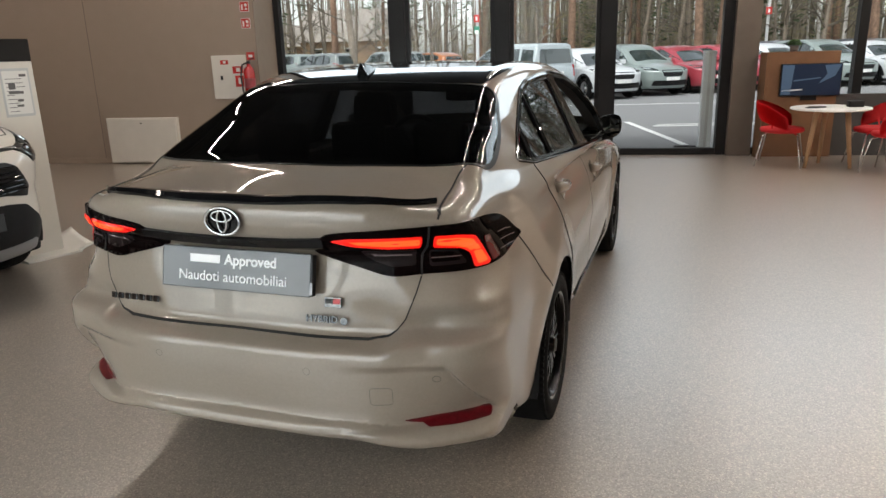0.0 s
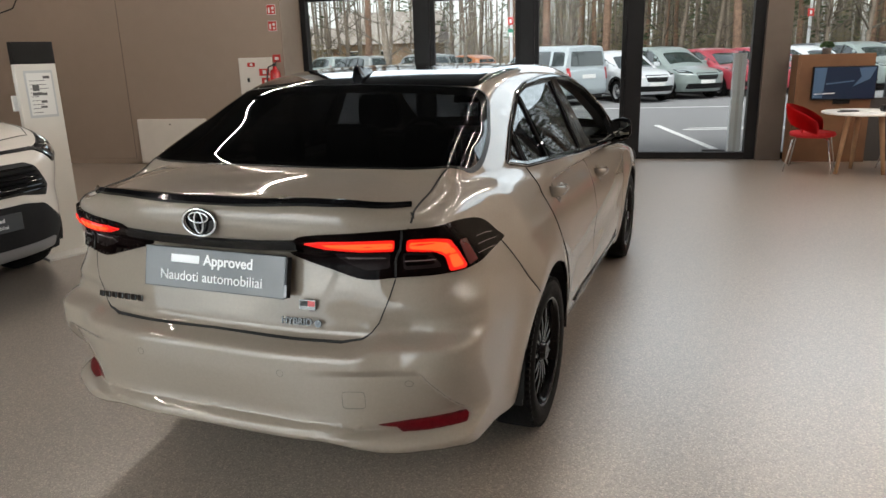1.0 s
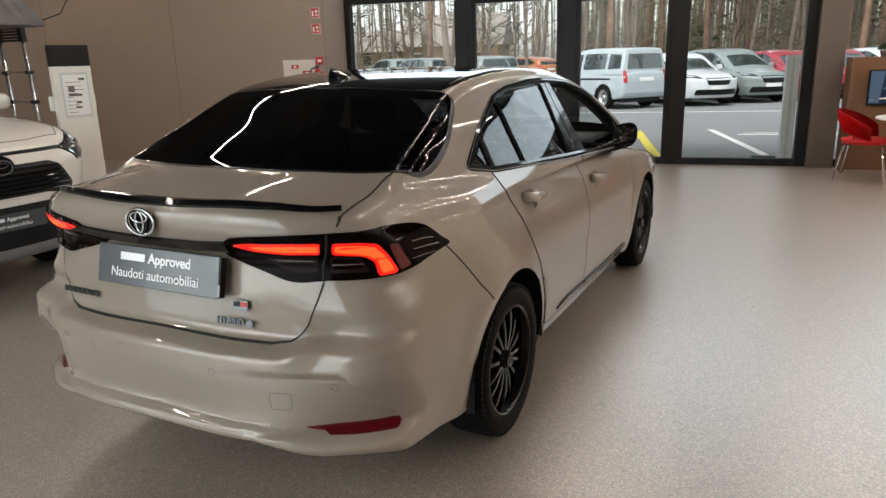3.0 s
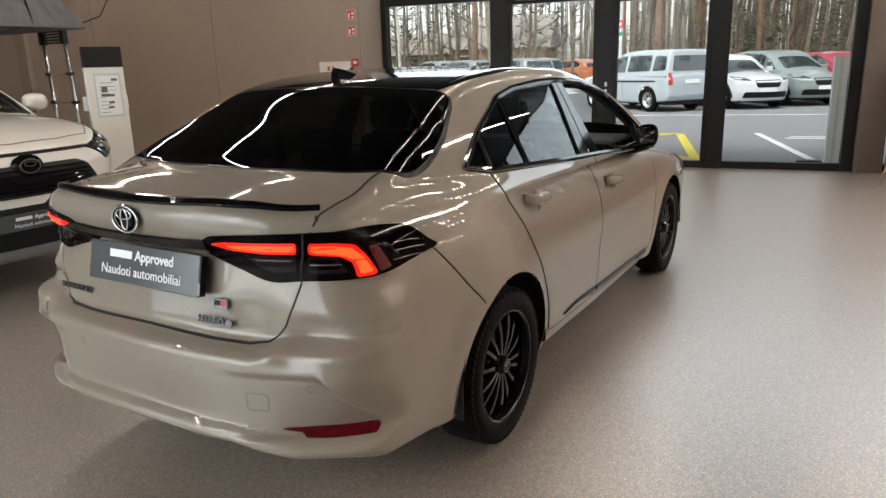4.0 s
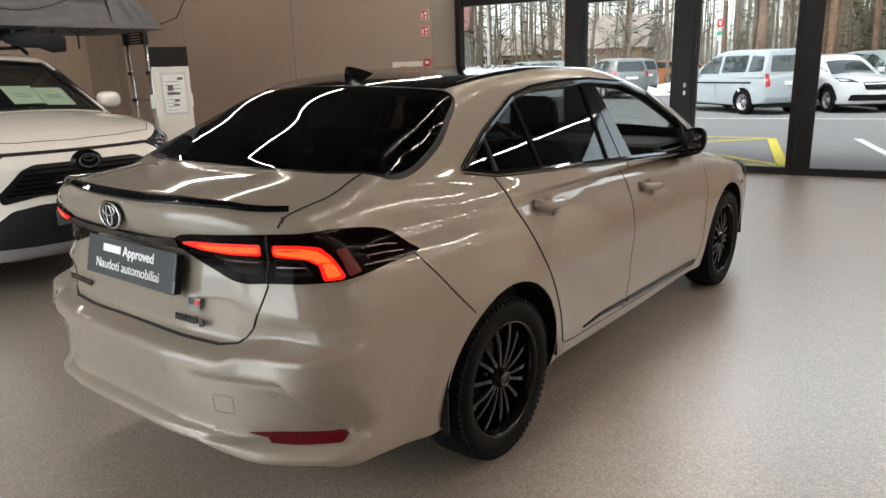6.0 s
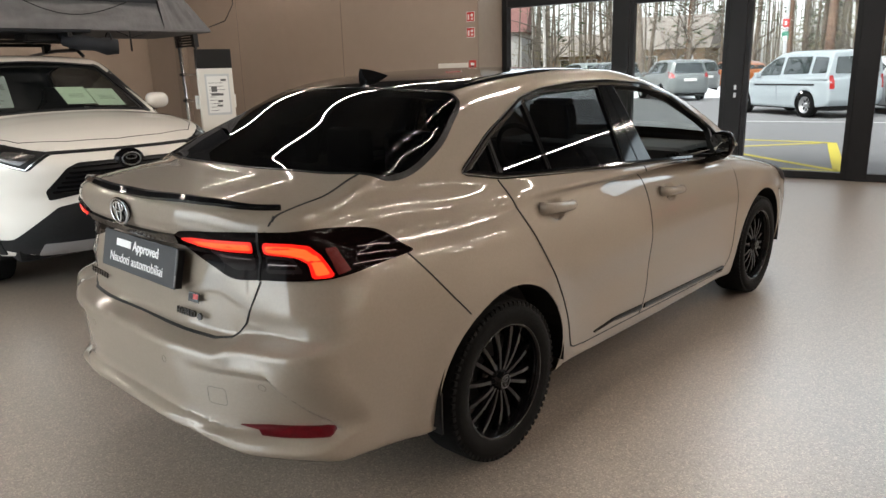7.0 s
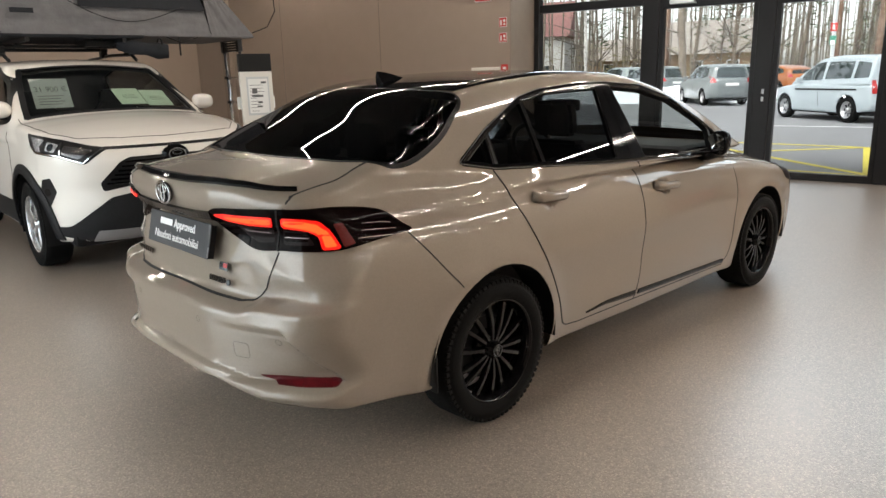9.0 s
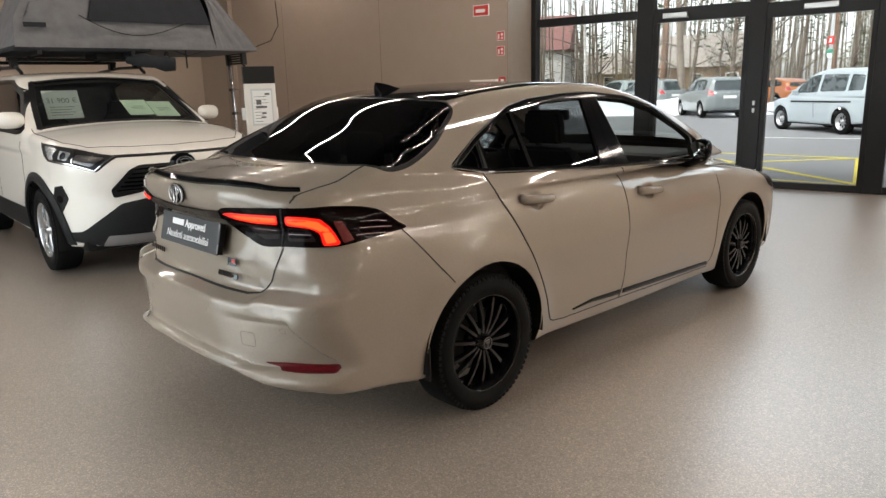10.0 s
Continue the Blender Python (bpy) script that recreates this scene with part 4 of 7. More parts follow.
CHROME_LINE = [tuple(np.array(p) + 0.0145 * np.array(((p[0] - 1.0) * 0.5, p[1] - 1.2)) / max(np.hypot((p[0] - 1.0) * 0.5, p[1] - 1.2), 1e-6)) for p in DLO]
ribbon("window_bright_strip", sedan_f, SIDE, CHROME_LINE, 0.004, M_DULLCHROME, sedan, 0.0055, "thin bright strip round the side windows", mirror=True, closed=True, edge=0.01, bulge=0.001)
ribbon("window_surround", sedan_f, SIDE, DLO, 0.024, M_BLACK, sedan, 0.004, "gloss black window surround", mirror=True, closed=True, edge=0.02, bulge=0.003)

# doors, with gaps round them
DOOR_R = [(0.118, 1.080), (0.150, 1.000), (0.184, 0.932), (0.295, 0.721), (0.421, 0.472), (0.470, 0.345), (0.51, 0.300), (0.60, 0.288), (1.12, 0.282), (1.138, 0.34), (1.158, 0.44), (1.168, 0.54), (1.174, 0.70), (1.178, 0.82), (1.172, 0.95), (1.13, 1.035), (0.933, 1.040), (0.451, 1.062)]
DOOR_F = [(1.146, 1.030), (1.180, 0.95), (1.186, 0.82), (1.182, 0.70), (1.176, 0.54), (1.166, 0.44), (1.146, 0.34), (1.128, 0.282), (2.20, 0.256), (2.235, 0.34), (2.262, 0.54), (2.29, 0.75), (2.27, 0.90), (2.08, 0.975), (1.93, 0.985)]
doors = {}
for nm, poly, lab in (("rear_door", DOOR_R, "beige rear door skin"), ("front_door", DOOR_F, "beige front door skin")):
    doors[nm] = patch(nm, sedan_f, SIDE, poly, M_PAINT, sedan, 0.0022, 0.02, lab, mirror=True, edge=0.002)
for path in (smooth_path(DOOR_R[:8], 4), smooth_path([(1.130, 0.282), (1.150, 0.38), (1.170, 0.54), (1.178, 0.70), (1.182, 0.82), (1.176, 0.95), (1.14, 1.035)], 4), smooth_path([(2.19, 0.262), (2.235, 0.34), (2.262, 0.54), (2.29, 0.75), (2.27, 0.90)], 4), [(0.60, 0.286), (1.13, 0.280), (2.20, 0.254)]):
    ribbon("door_gap", sedan_f, SIDE, path, 0.006, M_GAP, sedan, 0.0028, mirror=True)
ribbon("door_strip", sedan_f, SIDE, [(0.68, 0.318), (0.85, 0.330), (1.125, 0.318)], np.array([0.006, 0.022, 0.026]), M_BLACK, sedan, 0.009, "gloss black lower door strip", mirror=True, edge=0.002, bulge=0.003)
ribbon("door_strip", sedan_f, SIDE, [(1.155, 0.317), (1.6, 0.302), (2.18, 0.282)], np.array([0.026, 0.028, 0.026]), M_BLACK, sedan, 0.009, "gloss black lower door strip", mirror=True, edge=0.002, bulge=0.003)
for cy, cz, door in ((0.425, 0.938, "rear_door"), (1.425, 0.868, "front_door")):
    for sg, dob in zip((1, -1), doors[door]):
        pts = []
        for t in np.linspace(-1, 1, 13):
            p, g = SIDE.lay(sedan_f, [(cy + 0.008 + t * 0.122, cz - t * 0.008 - 0.004)])
            base = SIDE.lay(sedan_f, [(cy + math.copysign(0.11, t), cz)])[0][0][0]
            pts.append(((base + 0.034 * (1 - abs(t) ** 5) - 0.004) * sg, cy + 0.008 + t * 0.122, cz - t * 0.010 - 0.004))
        h = bm_tube(pts, [0.020 + 0.005 * (1 - (i / 12)) for i in range(13)], 10)
        part("door_handle", h, M_PAINT, dob, "body-coloured grip handle", True)

# mirrors
for sg in (1, -1):
    mir = new("door_mirror")
    mir.parent = sedan
    mir.location = (0.775 * sg, 1.955, 1.0)
    bm = bmesh.new()
    bmesh.ops.create_uvsphere(bm, u_segments=28, v_segments=16, radius=1)
    for v in bm.verts:
        x, y, z = v.co
        x, z = math.copysign(abs(x) ** 0.7, x), math.copysign(abs(z) ** 0.75, z)
        y = y * 0.095 if y > 0 else y * 0.028
        v.co = ((0.118 + x * 0.080) * sg, y - 0.04 * x - 0.01, 0.048 + z * 0.075 + 0.012 * x)
    bmesh.ops.recalc_face_normals(bm, faces=bm.faces[:])
    part("mirror_shell", bm, M_BLACK, mir, "gloss black mirror cap", True)
    part("mirror_foot", bm_tube([(-0.02 * sg, 0.02, -0.03), (0.05 * sg, 0.015, -0.03), (0.13 * sg, 0.0, 0.0)], [0.035, 0.028, 0.03], 12), M_TRIM, mir, smooth=True)
    bm = bm_lathe([(0.001, 0), (1.0, 0.0)], 28, "x")
    for v in bm.verts:
        _, b, c = v.co
        v.co = ((0.118 + math.copysign(abs(b) ** 0.7, b) * 0.069) * sg, -0.041 - 0.04 * b, 0.048 + math.copysign(abs(c) ** 0.75, c) * 0.060)
    part("mirror_glass", bm, mat("mirror_silver", (0.8, 0.8, 0.8), 0.02, metal=1.0), mir)

# tail lamps: outlines in a diagonal view from behind
DIAG = View((math.sqrt(0.5), math.sqrt(0.5), 0), (0, 0, 1), -1.5)
LAMP = smooth_loop([(-0.462, 1.008), (-0.430, 1.030), (-0.30, 1.039), (-0.18, 1.042), (-0.05, 1.041), (0.04, 1.034), (0.133, 1.016), (0.192, 0.991), (0.245, 0.947), (0.281, 0.918), (0.215, 0.909), (0.14, 0.901), (0.04, 0.888), (-0.04, 0.887), (-0.17, 0.886), (-0.262, 0.881), (-0.337, 0.905), (-0.425, 0.940), (-0.463, 0.980)], 4)
for sg in (1, -1):
    lamp = new("tail_lamp")
    lamp.parent = sedan
    lamp["label"] = "smoked tail lamp with a glowing red bracket"
    made = []
    made.append(patch("lens", sedan_f, DIAG, LAMP, M_LENS, lamp, 0.010, 0.025, edge=0.01))
    made.append(patch("light_guide", sedan_f, DIAG, rounded([(-0.432, 1.010), (-0.391, 1.017), (-0.27, 1.016), (-0.188, 1.014), (-0.188, 0.985), (-0.28, 0.986), (-0.37, 0.994)], 0.008, 3), M_RED, lamp, 0.0135, 0.03, "lit red light bar", edge=-0.009))
    made.append(patch("light_guide", sedan_f, DIAG, rounded([(-0.154, 1.012), (-0.07, 1.008), (-0.024, 0.999), (0.004, 0.976), (0.046, 0.901), (0.036, 0.893), (-0.018, 0.892), (-0.027, 0.935), (-0.048, 0.956), (-0.077, 0.973), (-0.154, 0.983)], 0.010, 3), M_RED, lamp, 0.0135, 0.03, "lit red light bracket", edge=-0.009))
    made.append(patch("light_core", sedan_f, DIAG, rounded([(-0.385, 1.009), (-0.27, 1.009), (-0.194, 1.007), (-0.194, 0.992), (-0.28, 0.993), (-0.36, 1.000)], 0.005, 3), M_REDCORE, lamp, 0.0142, 0.03, edge=-0.0135))
    made.append(patch("light_core", sedan_f, DIAG, rounded([(-0.146, 1.005), (-0.072, 1.001), (-0.030, 0.991), (-0.004, 0.970), (0.034, 0.905), (-0.006, 0.900), (-0.018, 0.938), (-0.042, 0.962), (-0.074, 0.980), (-0.146, 0.990)], 0.008, 3), M_REDCORE, lamp, 0.0142, 0.03, edge=-0.0135))
    made.append(patch("side_guide", sedan_f, DIAG, rounded([(0.020, 0.986), (0.049, 0.981), (0.093, 0.907), (0.056, 0.898)], 0.006, 3), M_DIMRED, lamp, 0.0122, 0.03, "dim red inner guide", edge=-0.009))
    made.append(patch("lamp_inlay", sedan_f, DIAG, rounded([(-0.345, 0.978), (-0.190, 0.976), (-0.190, 0.914), (-0.255, 0.908), (-0.305, 0.930)], 0.012, 3), M_LAMPGLASS, lamp, 0.0118, 0.03, edge=-0.009))
    made.append(patch("lamp_inlay", sedan_f, DIAG, rounded([(-0.154, 0.973), (-0.072, 0.964), (-0.042, 0.910), (-0.154, 0.908)], 0.010, 3), M_LAMPGLASS, lamp, 0.0118, 0.03, edge=-0.009))
    made.append(patch("lamp_bowl", sedan_f, DIAG, rounded([(-0.318, 0.970), (-0.270, 0.958), (-0.200, 0.956), (-0.200, 0.935), (-0.262, 0.932), (-0.295, 0.945)], 0.008, 3), M_BOWL, lamp, 0.0128, 0.03, "pale reflector bowl", edge=-0.009))
    made.append(patch("lamp_bowl", sedan_f, DIAG, rounded([(-0.148, 0.962), (-0.082, 0.955), (-0.062, 0.922), (-0.148, 0.920)], 0.008, 3), M_LENS, lamp, 0.0128, 0.03, edge=-0.009))
    for z_ in (0.968, 0.945, 0.922):
        made.append(ribbon("lens_rib", sedan_f, DIAG, [(0.11 if z_ > 0.93 else 0.10, z_), (0.17, z_ - 0.006), (0.225 if z_ < 0.96 else 0.205, z_ - 0.014)], 0.0022, M_BOWL, lamp, 0.0112, edge=-0.009))
    made.append(ribbon("lens_rib", sedan_f, DIAG, [(-0.148, 0.934), (-0.06, 0.934)], 0.003, M_BOWL, lamp, 0.0135, edge=-0.012))
    made.append(ribbon("lamp_gap", sedan_f, DIAG, [(-0.168, 1.044), (-0.171, 0.96), (-0.180, 0.884)], 0.006, M_GAP, lamp, 0.0138, edge=-0.008))
    if sg < 0:
        for o in made:
            o.data.transform(Matrix.Diagonal((-1, 1, 1, 1)))
            o.data.flip_normals()
ribbon("light_bar", sedan_f, REAR, [(-0.33, 0.996), (-0.2, 0.987), (0, 0.983), (0.2, 0.987), (0.33, 0.996)], 0.038, M_BLACK, sedan, 0.012, "gloss black trim bar between the lamps", bulge=0.008)

# boot lid, spoiler, bumper details
LID = [(0.602, 0.880), (0.589, 0.828), (0.575, 0.79), (0.556, 0.745), (0.534, 0.715), (0.508, 0.696), (0.45, 0.688), (0.2, 0.689), (0, 0.691)]
lid_low = LID + [(-a, b) for a, b in LID[-2::-1]]
lid_top = [(-0.60, 1.022), (-0.3, 1.022), (0, 1.018), (0.3, 1.022), (0.60, 1.022)]
lid = patch("boot_lid", sedan_f, REAR, lid_low[::-1] + lid_top[::-1], M_PAINT, sedan, 0.0022, 0.02, "beige boot lid face", edge=0.002)
ribbon("boot_gap", sedan_f, REAR, lid_low, 0.004, M_GAP, sedan, 0.003)
seam = smooth_path([(0.640, -0.468), (0.628, -0.55), (0.636, -0.67), (0.650, -0.80), (0.660, -0.838)], 5)
ribbon("boot_gap", sedan_f, TOP, seam, 0.006, M_GAP, sedan, 0.002, mirror=True)
ribbon("boot_gap", sedan_f, DIAG, [(-0.123, 1.084), (-0.132, 1.066), (-0.150, 1.036)], 0.006, M_GAP, sedan, 0.002, mirror=True)
SPOILER_HALF = [(0.10, -0.962), (0.22, -0.956), (0.34, -0.942), (0.44, -0.918), (0.52, -0.880), (0.575, -0.838), (0.63, -0.782)]
sp = smooth_path([(-a, b) for a, b in SPOILER_HALF[::-1]] + SPOILER_HALF, 5)
ribbon("spoiler", sedan_f, TOP, sp, np.array([0.008, 0.020, 0.026, 0.028, 0.028, 0.028, 0.026, 0.020, 0.008]), M_BLACK, sedan, 0.012, "gloss black lip spoiler", bulge=0.006)
ribbon("bumper_gap", sedan_f, SIDE, smooth_path([(-0.428, 0.914), (-0.380, 0.858), (-0.325, 0.792), (-0.222, 0.663)], 4), 0.005, M_GAP, sedan, 0.002, mirror=True)
patch("rear_reflector", sedan_f, REAR, rounded([(0.562, 0.429), (0.650, 0.431), (0.790, 0.420), (0.802, 0.395), (0.706, 0.398), (0.635, 0.402)], 0.005, 3), M_REFLECTOR, sedan, 0.004, 0.03, "red bumper reflector", mirror=True)
for x, z in ((-0.273, 0.604), (0.278, 0.602), (-0.665, 0.572), (0.665, 0.572)):
    ribbon("parking_sensor", sedan_f, REAR, circle(x, z, 0.0115, 20), 0.0018, M_SEAMLINE, sedan, 0.0008, closed=True, step=0.005)
ribbon("tow_cover_gap", sedan_f, REAR, rounded([(0.470, 0.550), (0.536, 0.548), (0.536, 0.490), (0.470, 0.492)], 0.012, 3), 0.002, M_SEAMLINE, sedan, 0.0008, closed=True, step=0.01)
emb = [(0.062 * math.cos(a), -1.008, 1.058 + 0.0425 * math.sin(a)) for a in np.linspace(0, 2 * math.pi, 40, endpoint=False)]
emblem = new("emblem")
emblem.parent = sedan
emblem.location = (0.006, 0.002, 0)
part("backing", bm_join(*[bm_lathe([(0.001, -0.006), (1, -0.006), (1, 0.0)], 36, "x")]), M_BLACK, emblem)
emblem.children[0].matrix_basis = pose(0, -1.0, 1.058) @ Matrix.Diagonal((0.06, 0.6, 0.041, 1)) @ pose(0, 0, 0, 0, 0, -90)
part("ring", bm_tube(emb, 0.005, 8, closed=True), M_EMBLEM, emblem, smooth=True)
part("ring", bm_tube([(0.036 * math.cos(a), -1.010, 1.074 + 0.0165 * math.sin(a)) for a in np.linspace(0, 2 * math.pi, 32, endpoint=False)], 0.0036, 8, closed=True), M_EMBLEM, emblem, smooth=True)
part("ring", bm_tube([(0.0165 * math.cos(a), -1.010, 1.058 + 0.034 * math.sin(a)) for a in np.linspace(0, 2 * math.pi, 32, endpoint=False)], 0.0036, 8, closed=True), M_EMBLEM, emblem, smooth=True)


def lettering(name, body, size, m, material, parent=None, depth=0.002, align="CENTER", bold=0.0):
    cu = bpy.data.curves.new(name, "FONT")
    cu.body, cu.size, cu.extrude, cu.align_x, cu.align_y = body, size, depth, align, "CENTER"
    cu.offset = bold
    tmp = bpy.data.objects.new(name, cu)
    me = bpy.data.meshes.new_from_object(tmp)
    me.name = name
    bpy.data.objects.remove(tmp)
    me.materials.append(material)
    ob = new(name, me)
    if parent is not None:
        ob.parent = parent
    ob.matrix_basis = m
    return ob


# plate with its frame, leaning with the boot lid
plate = thing("number_plate_panel", SEDAN_AT @ pose(0.0, -0.962, 0.887, 77), "dark grey dealer plate reading Approved Naudoti automobiliai", "sign")
part("panel", bm_box(-0.276, 0.276, -0.068, 0.068, -0.006, 0.004, 0.004), M_PLATE, plate)
part("frame_edge", bm_box(0.270, 0.282, -0.064, 0.064, -0.022, 0.002, 0.002), M_TRIM, plate)
part("clip", bm_box(0.274, 0.284, -0.060, -0.022, 0.002, 0.005, 0.001), M_DULLCHROME, plate)
part("wordmark_bar", bm_box(-0.166, -0.052, 0.018, 0.044, 0.0042, 0.0052), M_WHITE, plate)
lettering("lettering", "Approved", 0.0475, pose(0.060, 0.030, 0.0045), M_WHITE, plate, 0.0006, bold=0.0010)
lettering("lettering", "Naudoti automobiliai", 0.0475, pose(-0.008, -0.026, 0.0045), M_WHITE, plate, 0.0006)
for i in range(7):
    k = i / 6
    b_ = bm_box(-0.012, 0.012, -0.003, 0.003, -0.0105, 0.0105, 0.002)
    part("name_badge", b_, M_BADGE, sedan).matrix_basis = pose(-0.548 + 0.208 * k, -0.916 - 0.030 * k, 0.742 + 0.012 * k, -10, 0, -8)
lettering("badge_lettering", "HYBRID", 0.031, pose(0.300, -0.957, 0.745, 80, 0, 4), M_BADGE, sedan, 0.004, bold=0.0004)
part("badge_dot", bm_lathe([(0.001, -0.003), (0.012, -0.003), (0.012, 0.003), (0.001, 0.003)], 20, "z"), M_BADGE, sedan).matrix_basis = pose(0.372, -0.950, 0.742, 80, 0, 6)
badge = new("sport_badge")
badge.parent = sedan
badge.matrix_basis = pose(0.335, -0.944, 0.799, 79, 0, 5)
part("plate", bm_box(-0.028, 0.028, -0.016, 0.016, -0.003, 0.002, 0.001), M_BADGE, badge)
part("field", bm_box(-0.024, 0.002, -0.004, 0.012, 0.002, 0.0035), M_BLACK, badge)
part("field", bm_box(0.002, 0.025, -0.004, 0.012, 0.002, 0.0035), M_LOGORED, badge)
# antenna fin
fin = bmesh.new()
rows = []
for t in np.linspace(0, 1, 8):
    y = 0.135 + t * 0.215
    h = 0.050 * (1 - t ** 1.6) ** 1.1 + 0.002
    w = 0.030 * (1 - 0.6 * t)
    rows.append([fin.verts.new(c) for c in ((-w, y + 0.01, -0.01), (-w * 0.45, y - 0.004, h * 0.55), (-0.003, y - 0.004 * (1 - t), h), (0.003, y - 0.004 * (1 - t), h), (w * 0.45, y - 0.004, h * 0.55), (w, y + 0.01, -0.01))])
for r0, r1 in zip(rows, rows[1:]):
    for k in range(5):
        fin.faces.new((r0[k], r0[k + 1], r1[k + 1], r1[k]))
fin.faces.new(rows[0])
fin.faces.new(rows[-1][::-1])
bmesh.ops.recalc_face_normals(fin, faces=fin.faces[:])
ob = part("antenna_fin", fin, M_BLACK, sedan, "gloss black shark-fin antenna")
ob.location = (-0.02, 0.0, 1.455)
# headlamps
patch("headlamp", sedan_f, SIDE, rounded([(3.02, 0.80), (3.12, 0.835), (3.40, 0.72), (3.46, 0.655), (3.25, 0.66), (3.10, 0.71)], 0.02, 3), M_LAMPGLASS, sedan, 0.004, 0.03, "clear headlamp", mirror=True)

# cabin
lin_pts = s_pts - s_nrm * 0.035
cabin = (s_pts[s_quads].mean(1)[:, 2] > 0.99) & (s_pts[s_quads].mean(1)[:, 1] > -0.75) & (s_pts[s_quads].mean(1)[:, 1] < 2.5)
surface_part("headlining", lin_pts, -s_nrm, s_quads[cabin][:, ::-1], M_LINER, sedan, "grey cabin lining")
part("cabin_floor", bm_box(-0.72, 0.72, -0.60, 2.45, 0.36, 0.42), M_INNER, sedan)
part("parcel_shelf", bm_box(-0.62, 0.62, -0.58, -0.05, 1.06, 1.10, 0.01), M_INNER, sedan)
part("dashboard", bm_box(-0.72, 0.72, 1.85, 2.45, 0.62, 1.02, 0.06), M_INNER, sedan)
for sg in (1, -1):
    part("door_lining", bm_box(0.69 * sg - 0.035, 0.69 * sg + 0.035, 0.05, 2.2, 0.45, 0.985, 0.03), M_INNER, sedan)


def seat_part(name, pts, wide, thick):
    bm = bmesh.new()
    rows = []
    for y, z, w in pts:
        rows.append([bm.verts.new((x, y + dy, z)) for x, dy in ((-w * wide, 0), (-w * wide, -thick), (0, -thick - 0.01), (w * wide, -thick), (w * wide, 0), (0, 0.015))])
    for r0, r1 in zip(rows, rows[1:]):
        for k in range(6):
            bm.faces.new((r0[k], r0[(k + 1) % 6], r1[(k + 1) % 6], r1[k]))
    bm.faces.new(rows[0])
    bm.faces.new(rows[-1])
    bmesh.ops.recalc_face_normals(bm, faces=bm.faces[:])
    bmesh.ops.bevel(bm, geom=bm.edges[:], offset=0.02, segments=2, affect="EDGES")
    return bm


for sx in (0.37, -0.37):
    seat = new("front_seat")
    seat.parent = sedan
    seat.location = (sx, 1.22, 0)
    part("backrest", seat_part("b", [(0.06, 0.55, 0.9), (0.0, 0.8, 1.0), (-0.07, 1.04, 0.92), (-0.10, 1.12, 0.7)], 0.25, 0.12), M_INNER, seat)
    part("cushion", bm_box(-0.25, 0.25, 0.0, 0.52, 0.42, 0.62, 0.05), M_INNER, seat)
    part("headrest", seat_part("h", [(-0.11, 1.14, 0.9), (-0.12, 1.22, 1.0), (-0.13, 1.33, 0.85)], 0.135, 0.08), M_INNER, seat)
rear_seat = new("rear_seat")
rear_seat.parent = sedan
part("backrest", bm_box(-0.62, 0.62, -0.08, 0.10, 0.50, 1.08, 0.06), M_INNER, rear_seat)
part("cushion", bm_box(-0.62, 0.62, 0.05, 0.55, 0.42, 0.60, 0.06), M_INNER, rear_seat)
for sx in (-0.38, 0.0, 0.38):
    part("headrest", bm_box(sx - 0.12, sx + 0.12, -0.02, 0.07, 1.08, 1.26, 0.035), M_INNER, rear_seat)
wheel_ring = [(-0.37 + 0.18 * math.cos(a), 1.80 - 0.07 * math.sin(a), 0.96 + 0.17 * math.sin(a)) for a in np.linspace(0, 2 * math.pi, 32, endpoint=False)]
part("steering_wheel", bm_tube(wheel_ring, 0.016, 8, closed=True), M_INNER, sedan, smooth=True)
part("inner_mirror", bm_box(-0.12, 0.12, 1.62, 1.65, 1.24, 1.31, 0.012), M_INNER, sedan)
# ---- the white sport utility car with its roof tent ----
M_SUVWHITE = mat("white_paint", (0.72, 0.68, 0.62), 0.35, coat=1.0, spec=0.3)
M_CLAD = mat("grey_cladding", (0.012, 0.012, 0.013), 0.6, spec=0.2, noise_scale=60, noise_amount=0.15)
M_SILVER = mat("silver_alloy", (0.55, 0.55, 0.56), 0.25, metal=0.9)
M_SKID = mat("silver_skid", (0.35, 0.35, 0.36), 0.4, metal=0.6)
M_LAMPDARK = mat("headlamp_smoke", (0.06, 0.055, 0.055), 0.2, metal=0.5, coat=1.0, noise_scale=90, noise_amount=0.6)
M_OUTLENS = mat("projector_lens", (0.03, 0.035, 0.04), 0.04, coat=1.0)
M_MESH = mat("grille_black", (0.006, 0.006, 0.0065), 0.4, spec=0.2)
M_LAMPCLEAR = mat("headlamp_chrome", (0.42, 0.42, 0.43), 0.25, metal=0.4, coat=1.0, noise_scale=60, noise_amount=0.5)
FRONT = View((-1, 0, 0), (0, 0, 1), -5.0)
FRONT_CORNER = View((-1, 1, 0), (0, 0, 1), -4.2)


